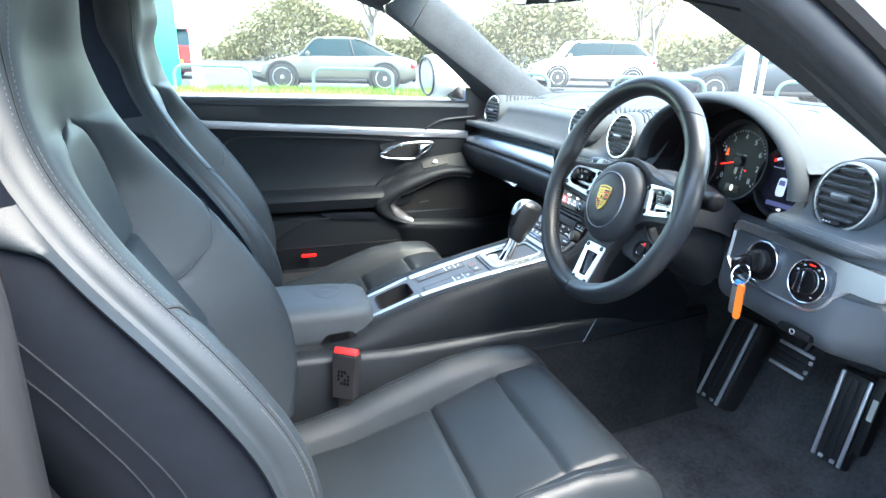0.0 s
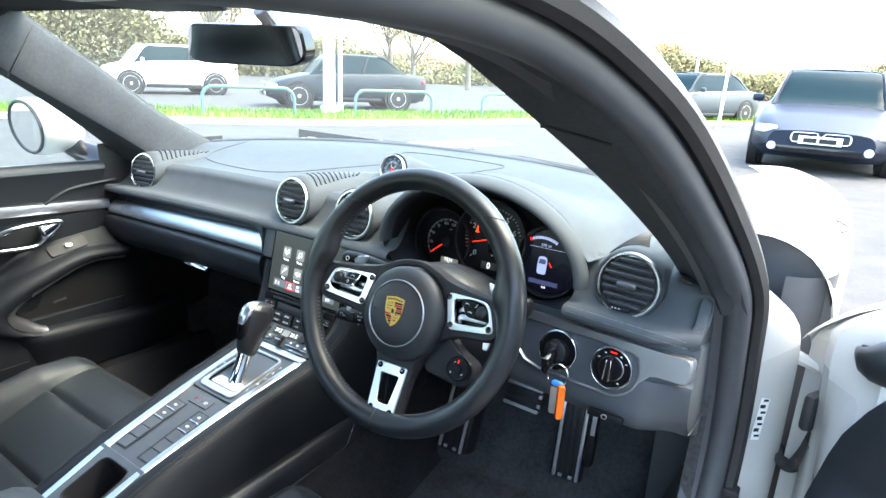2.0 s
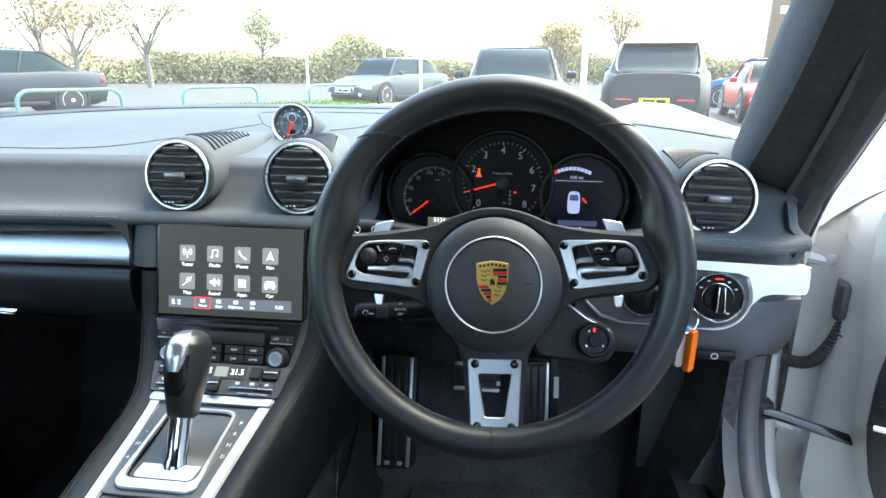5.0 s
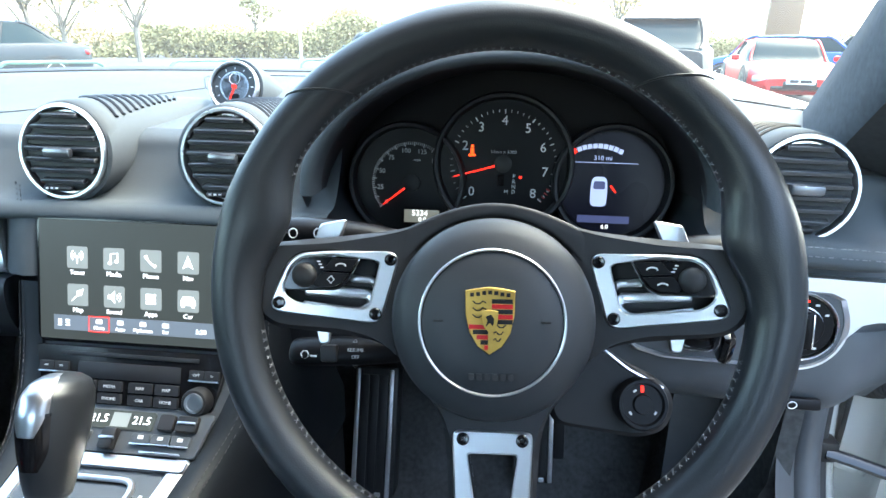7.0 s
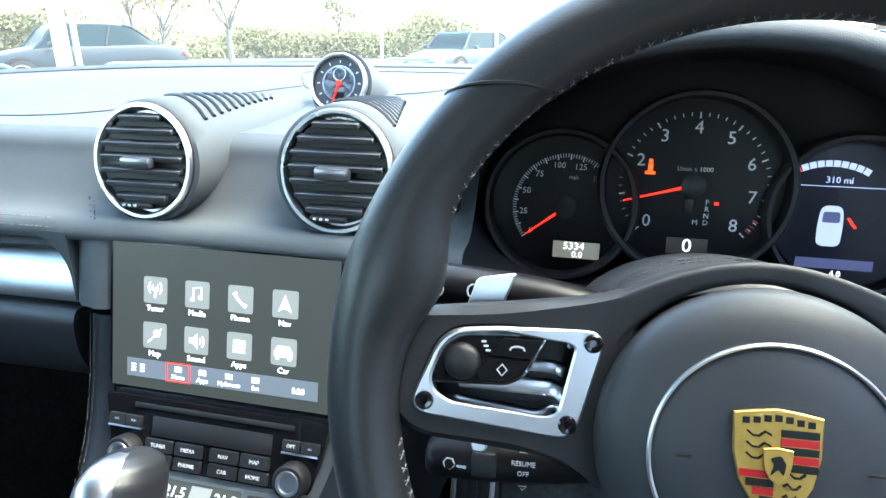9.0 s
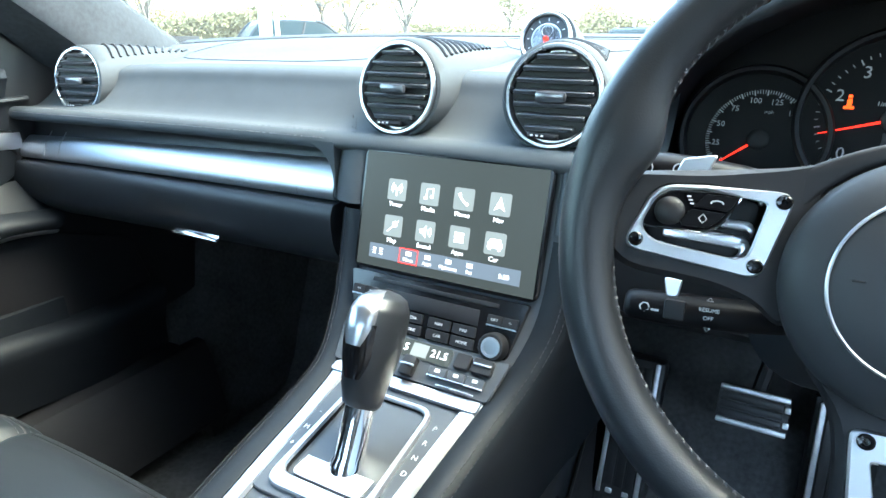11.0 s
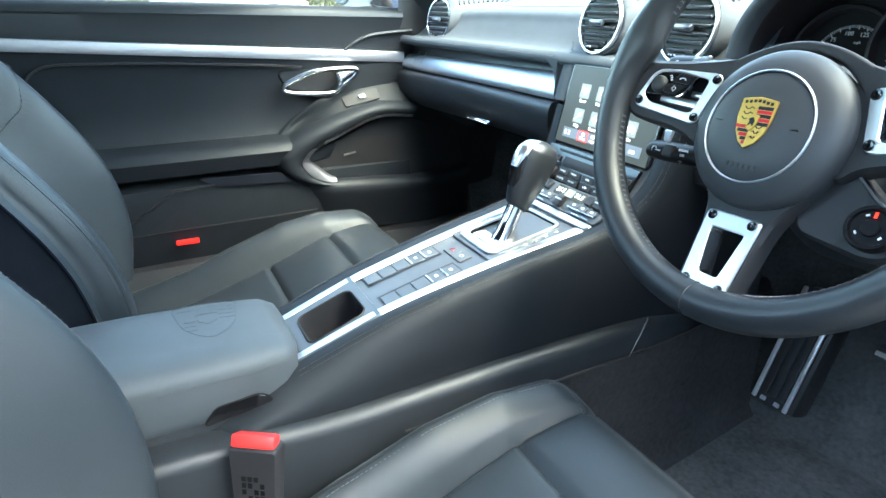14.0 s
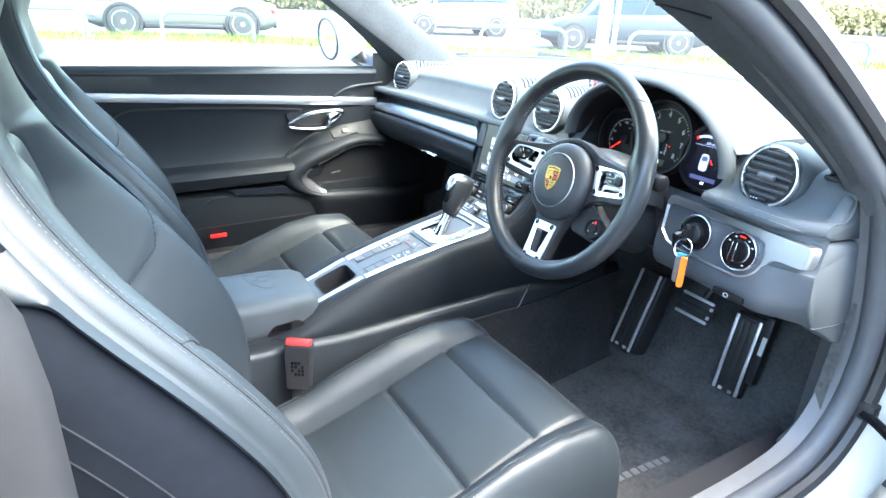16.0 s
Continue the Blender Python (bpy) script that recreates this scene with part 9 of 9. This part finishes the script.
    # wheels
    for sd in (-1, 1):
        for s in (0.185, 0.80):
            wm_ = M @ Matrix.Translation((sd * (hw - 0.10), -s * L, wheel_r)) @ Matrix.Rotation(radians(90 * sd), 4, "Y")
            bm = B()
            lathe(bm, [(wheel_r + 0.07, -0.02), (wheel_r + 0.07, 0.106), (wheel_r + 0.01, 0.108), (wheel_r, 0.05)], wm_, 28)
            part("wheel_arch", bm, DARK, c)
            bm = B()
            lathe(bm, [(wheel_r * 0.70, -0.10), (wheel_r * 0.98, -0.08), (wheel_r, 0.0), (wheel_r, 0.09), (wheel_r * 0.96, 0.115), (wheel_r * 0.70, 0.118)], wm_, 28)
            wh = part("wheel", bm, TYRE, c)
            bm = B()
            lathe(bm, [(wheel_r * 0.71, 0.06), (wheel_r * 0.71, 0.122), (wheel_r * 0.66, 0.122), (wheel_r * 0.62, 0.07)], wm_, 28)
            for k in range(twospoke):
                a = k * math.tau / twospoke
                box(bm, wm_ @ Vector((wheel_r * 0.34 * math.cos(a), wheel_r * 0.34 * math.sin(a), 0.105)), (wheel_r * 0.66, wheel_r * (0.20 if twospoke < 7 else 0.10), 0.02), wm_.to_3x3().to_4x4() @ Matrix.Rotation(a, 4, "Z"), 0.006)
            lathe(bm, [(wheel_r * 0.17, 0.09), (wheel_r * 0.15, 0.125), (0, 0.128)], wm_, 14)
            part("rim", bm, ALU, wh)
            bm = B()
            lathe(bm, [(wheel_r * 0.66, 0.05), (wheel_r * 0.66, 0.068), (0, 0.068)], wm_, 24)
            part("hub", bm, DARK, wh)
    # nose
    zb = belt(0.02)
    R3 = M.to_3x3().to_4x4()
    for sd in (-1, 1):
        bm = B()
        box(bm, M @ Vector((sd * wid(0.05) * 0.80, -0.055 * L, belt(0.06) - 0.11)), (0.32, 0.34, 0.13), R3 @ pose(0, 0, 0, 12, 0, -sd * 28), 0.05)
        part("headlight", bm, HEADLAMP, c)
        bm = B()
        if shape == "suv":
            box(bm, M @ Vector((sd * wid(0.97) * 0.62, -1.002 * L, 0.56)), (0.30, 0.05, 0.045), R3 @ pose(0, 0, 0, 0, 0, sd * 8), 0.012)
        else:
            box(bm, M @ Vector((sd * wid(0.97) * 0.80, -0.985 * L, belt(0.95) - 0.16)), (0.36, 0.14, 0.12), R3 @ pose(0, 0, 0, 0, 0, sd * 24), 0.04)
        part("tail_light", bm, TAIL, c)
        if shape == "suv":
            bm = B()
            tube(bm, [M @ Vector((sd * 0.52, -L + 0.06, 0.36)), M @ Vector((sd * 0.52, -L - 0.03, 0.36))], 0.05, 12)
            part("exhaust", bm, CHROME, c, "bright exhaust tip")
    bm = B()
    if shape != "saloon":
        box(bm, M @ Vector((0, -0.004 * L, zb - 0.12)), (0.62, 0.06, 0.14), R3, 0.03)
    box(bm, M @ Vector((0, -0.006 * L, 0.34)), (wid(0.02) * 1.5, 0.06, 0.12), R3, 0.03)
    part("grille", bm, GLOSS, c)
    if shape == "saloon":
        for sd in (-1, 1):
            bm = B()
            plate(bm, rounded(0.34, 0.15, 0.05), 0.03, M @ axes((sd * 0.19, -0.006, zb - 0.10), (-1, 0, 0), (0, -0.2, 1)), [rounded(0.30, 0.115, 0.04)], 0.008)
            gf = part("grille_frame", bm, CHROME, c, "bright grille frame")
            bm = B()
            plate(bm, rounded(0.30, 0.115, 0.04), 0.012, M @ axes((sd * 0.19, -0.006, zb - 0.10), (-1, 0, 0), (0, -0.2, 1)))
            part("grille_mesh", bm, DARK, gf)
            bm = B()
            lathe(bm, [(0.06, 0.0), (0.055, 0.02), (0.0, 0.02)], M @ axes((sd * wid(0.03) * 0.78, -0.01, 0.36), (-1, 0, 0), (0, 0, 1)), 16)
            part("fog_lamp", bm, HEADLAMP, c)
    for k in (-1, 1):
        bm = B()
        yy = 0.035 if k < 0 else -L - 0.012
        zz = 0.47 if k < 0 else (0.86 if shape == "hatch" else 0.54 if shape == "suv" else 0.70 if shape != "coupe" else 0.52)
        box(bm, M @ Vector((0, yy - (0.0 if k < 0 else -0.005), zz)), (0.52, 0.02, 0.11), R3, 0.006)
        pl = part("number_plate", bm, PLATE_W if k < 0 else PLATE_Y, c)
        bm = B()
        box(bm, M @ Vector((-0.09, yy + (0.012 if k < 0 else -0.008), zz)), (0.20, 0.006, 0.06), R3)
        box(bm, M @ Vector((0.12, yy + (0.012 if k < 0 else -0.008), zz)), (0.16, 0.006, 0.06), R3)
        part("plate_bar", bm, DARK, pl)
    if shape == "suv":
        bm = B()
        box(bm, M @ Vector((0, -0.985 * L, belt(0.95) - 0.10)), (wid(0.97) * 1.75, 0.07, 0.06), R3, 0.02)
        part("light_bar", bm, HEADLAMP, c, "pale light bar across the tailgate")
        bm = B()
        box(bm, M @ Vector((0, -0.835 * L, H - 0.035)), (wid(0.8) * 1.32, 0.36, 0.045), R3 @ pose(0, 0, 0, 8, 0, 0), 0.018)
        part("roof_spoiler", bm, GLOSS, c)
    bm = B()
    box(bm, M @ Vector((0, -L + 0.03, 0.32)), (wid(0.98) * 1.5, 0.10, 0.14), R3, 0.04)
    part("rear_bumper", bm, DARK, c)
    for sd in (-1, 1):
        bm = B()
        box(bm, M @ Vector((sd * (hw - 0.015), -0.49 * L, 0.27)), (0.05, L * 0.40, 0.09), R3, 0.02)
        part("sill", bm, DARK, c)
    return c


post(-9.06, 9.1, 6.0, 0.13, "thick white lamp post on the grass")
post(-9.37, 9.77, 5.0, 0.05, "thin pale post on the grass")
post(-2.25, 16.47, 3.3, 0.04, "thin white sign post")
post(-14.79, -1.78, 6.0, 0.12, "white lamp post behind the barriers")
post(2.92, 23.03, 3.6, 0.12, "white post in the far row of cars")
post(-7.88, 38.3, 3.6, 0.09, "white flag post far away")
post(-11.87, 35.13, 3.4, 0.08, "white flag post far away")
parked_car("dark blue-grey saloon parked side-on beyond the grass", paint("dark_slate_paint", (0.02, 0.028, 0.035)), -11.3, 11.9, 212, 4.4, 1.76, 1.43, "saloon")
parked_car("silver-grey sports coupe parked beyond the barriers", paint("silver_paint", (0.085, 0.085, 0.074)), -15.76, 1.63, -172, 4.2, 1.83, 1.34, "coupe", twospoke=10, wheel_r=0.34)
parked_car("white hatchback parked across the road", paint("white_paint", (0.75, 0.75, 0.73)), -17.9, 10.7, 196, 4.1, 1.78, 1.5, "hatch")
parked_car("dark grey saloon parked askew beyond the grass", paint("grey_paint", (0.055, 0.066, 0.072)), -3.6, 19.1, 206, 4.6, 1.82, 1.44, "saloon", twospoke=10, wheel_r=0.33)
parked_car("dark blue saloon facing the car park", paint("navy_paint", (0.010, 0.017, 0.032)), 0.33, 11.2, 178, 4.6, 1.82, 1.46, "saloon")
parked_car("dark grey sport utility car seen from behind", paint("graphite_paint", (0.03, 0.033, 0.036)), 3.33, 12.90, 12, 4.7, 1.93, 1.6, "suv", wheel_r=0.37)
parked_car("red sports car parked with its nose out", paint("red_paint", (0.55, 0.02, 0.02)), 6.39, 14.52, 190, 4.5, 1.85, 1.3, "coupe", wheel_r=0.35)
parked_car("red hatchback parked by the green cabin", paint("dark_red_paint", (0.45, 0.02, 0.02)), -22.68, -3.41, -106, 4.3, 1.8, 1.6, "suv")
parked_car("black estate car parked in the far row", paint("far_black_paint", (0.02, 0.02, 0.022)), 12.46, 22.19, -72, 4.6, 1.9, 1.6, "suv")
parked_car("bright blue hatchback parked beyond the red car", paint("blue_paint", (0.02, 0.08, 0.30)), 8.4, 19.6, -62, 4.3, 1.8, 1.5, "hatch")
# ---- trees, hedges and distance ----
LEAF_A = material("autumn_leaves", (0.27, 0.20, 0.10), 0.8, var=0.3, scale=2, spec=0.05)
LEAF_B = material("olive_leaves", (0.20, 0.185, 0.10), 0.8, var=0.3, scale=2, spec=0.05)
BARK = material("grey_bark", (0.19, 0.165, 0.135), 0.9, var=0.3, bump=0.8, bump_scale=30)


def tree(x, y, h, r, leaf, density, seed, label):
    rn = random.Random(seed)
    t = thing("tree", label, "tree", (x, y, 0), "trees")
    bm = B()
    tips = []
    tube(bm, [(x, y, -0.1), (x + 0.05 * h * rn.uniform(-1, 1) * 0.3, y, h * 0.25), (x, y, h * 0.45)], [0.035 * h, 0.026 * h, 0.02 * h], 8)
    for k in range(11):
        a = k * 2.4 + rn.uniform(-0.4, 0.4)
        b = Vector((x, y, h * rn.uniform(0.22, 0.45)))
        e = Vector((x + r * rn.uniform(0.5, 0.95) * math.cos(a), y + r * rn.uniform(0.5, 0.95) * math.sin(a), h * rn.uniform(0.55, 0.98)))
        m_ = b.lerp(e, 0.5) + Vector((0, 0, 0.06 * h))
        tube(bm, [b, m_, e], [0.012 * h, 0.007 * h, 0.002 * h], 5)
        tips += [e, m_]
        for q in range(9):
            s = m_.lerp(e, rn.uniform(0, 1))
            e2 = s + Vector((rn.uniform(-1, 1), rn.uniform(-1, 1), rn.uniform(-0.1, 1))) * r * 0.38
            tube(bm, [s, e2], [0.004 * h, 0.0012 * h], 4)
            tips.append(e2)
    part("trunk", bm, BARK, t)
    bm = B()
    for p in tips:
        for q in range(density):
            c = p + Vector((rn.gauss(0, 1), rn.gauss(0, 1), rn.gauss(0, 0.8))) * r * 0.15
            sz = rn.uniform(0.04, 0.11)
            u = Vector((rn.uniform(-1, 1), rn.uniform(-1, 1), rn.uniform(-1, 1))).normalized() * sz
            v = u.orthogonal().normalized() * sz * 0.7
            bm.faces.new([bm.verts.new(w_) for w_ in (c - u, c - v, c + u, c + v)])
    part("crown", bm, leaf, t)


def hedge(pts, h, leaf, seed, n, label):
    rn = random.Random(seed)
    bm = B()
    line = spline([(x, y, 0) for x, y in pts], 8)
    for i in range(n):
        k = rn.uniform(0, len(line) - 1.001)
        p = line[int(k)].lerp(line[int(k) + 1], k % 1)
        hh = h * (0.60 + 0.75 * noise.noise(Vector((p.x * 0.12, p.y * 0.12, seed))) + 0.22 * noise.noise(Vector((p.x * 0.5, p.y * 0.5, seed + 3))))
        c = p + Vector((rn.gauss(0, 0.8), rn.gauss(0, 0.8), hh * rn.uniform(0, 1) ** 0.7))
        sz = rn.uniform(0.07, 0.16)
        u = Vector((rn.uniform(-1, 1), rn.uniform(-1, 1), rn.uniform(-1, 1))).normalized() * sz
        v = u.orthogonal().normalized() * sz * 0.8
        bm.faces.new([bm.verts.new(w_) for w_ in (c - u, c - v, c + u, c + v)])
    tagged(part("hedge", bm, leaf), label, "hedge", kind="stuff")


hedge([(-62, -30), (-52, 0), (-46, 14), (-40, 28)], 5.4, LEAF_B, 2, 70000, "tall olive-green hedge beyond the road")
hedge([(-40, 30), (-26, 46), (-8, 56), (14, 60), (40, 58), (70, 50)], 4.0, LEAF_B, 3, 80000, "far line of green and brown bushes")
hedge([(-70, 50), (-30, 74), (10, 86), (60, 80)], 5.0, LEAF_A, 4, 45000, "distant brown winter trees")
tree(-30.28, 21.24, 7.5, 3.6, LEAF_A, 30, 11, "broad tree with sparse brown autumn leaves")
tree(-32.71, 24.07, 6.0, 2.6, LEAF_A, 14, 12, "thin autumn tree with few leaves")
tree(-34.12, 6.34, 6.5, 3.2, LEAF_A, 3, 13, "bare spreading winter tree")
tree(-20.5, 33.0, 5.6, 3.0, LEAF_A, 16, 21, "broad thinly leaved brown tree behind the dark cars")
tree(-23.5, 31.0, 5.2, 2.8, LEAF_A, 14, 22, "thinly leaved brown tree behind the dark cars")
tree(-21.84, 52.74, 6.0, 2.6, LEAF_B, 30, 14, "rounded olive-green tree far away")
tree(-27.35, 33.33, 6.6, 3.4, LEAF_A, 12, 15, "sparse brown tree across the road")
tree(3.22, 39.07, 4.2, 1.7, LEAF_A, 30, 16, "small golden-brown tree behind the cars")
tree(5.69, 32.75, 5.2, 1.6, LEAF_A, 10, 17, "slender leaning tree with pale leaves")
tree(-15.16, 57.12, 5.2, 2.2, LEAF_A, 24, 18, "small brown tree far away")
bm = B()
box(bm, (-17.63, -3.44, 1.2), (2.2, 1.6, 2.4), (0, 0, 20), 0.08)
cab = tagged(part("green_cabin", bm, material("green_plastic", (0.02, 0.30, 0.16), 0.45)), "tall green plastic bin shelter beyond the barriers", "bin shelter")
bm = B()
box(bm, (-17.63, -3.44, 2.44), (2.3, 1.7, 0.10), (0, 0, 20), 0.03)
part("lid", bm, material("dark_green_plastic", (0.015, 0.2, 0.11), 0.5), cab)
sign = thing("totem_sign", "tall brown sign with a plain pale mark", "sign", (12.89, 30.81, 0))
bm = B()
box(bm, (12.89, 30.81, 2.3), (1.5, 0.3, 4.6), None, 0.03)
part("board", bm, material("brown_sign", (0.16, 0.09, 0.05), 0.5), sign)
bm = B()
box(bm, (12.89, 30.639999999999997, 3.9), (0.8, 0.02, 0.35), None, 0.01)
part("mark", bm, POST, sign)
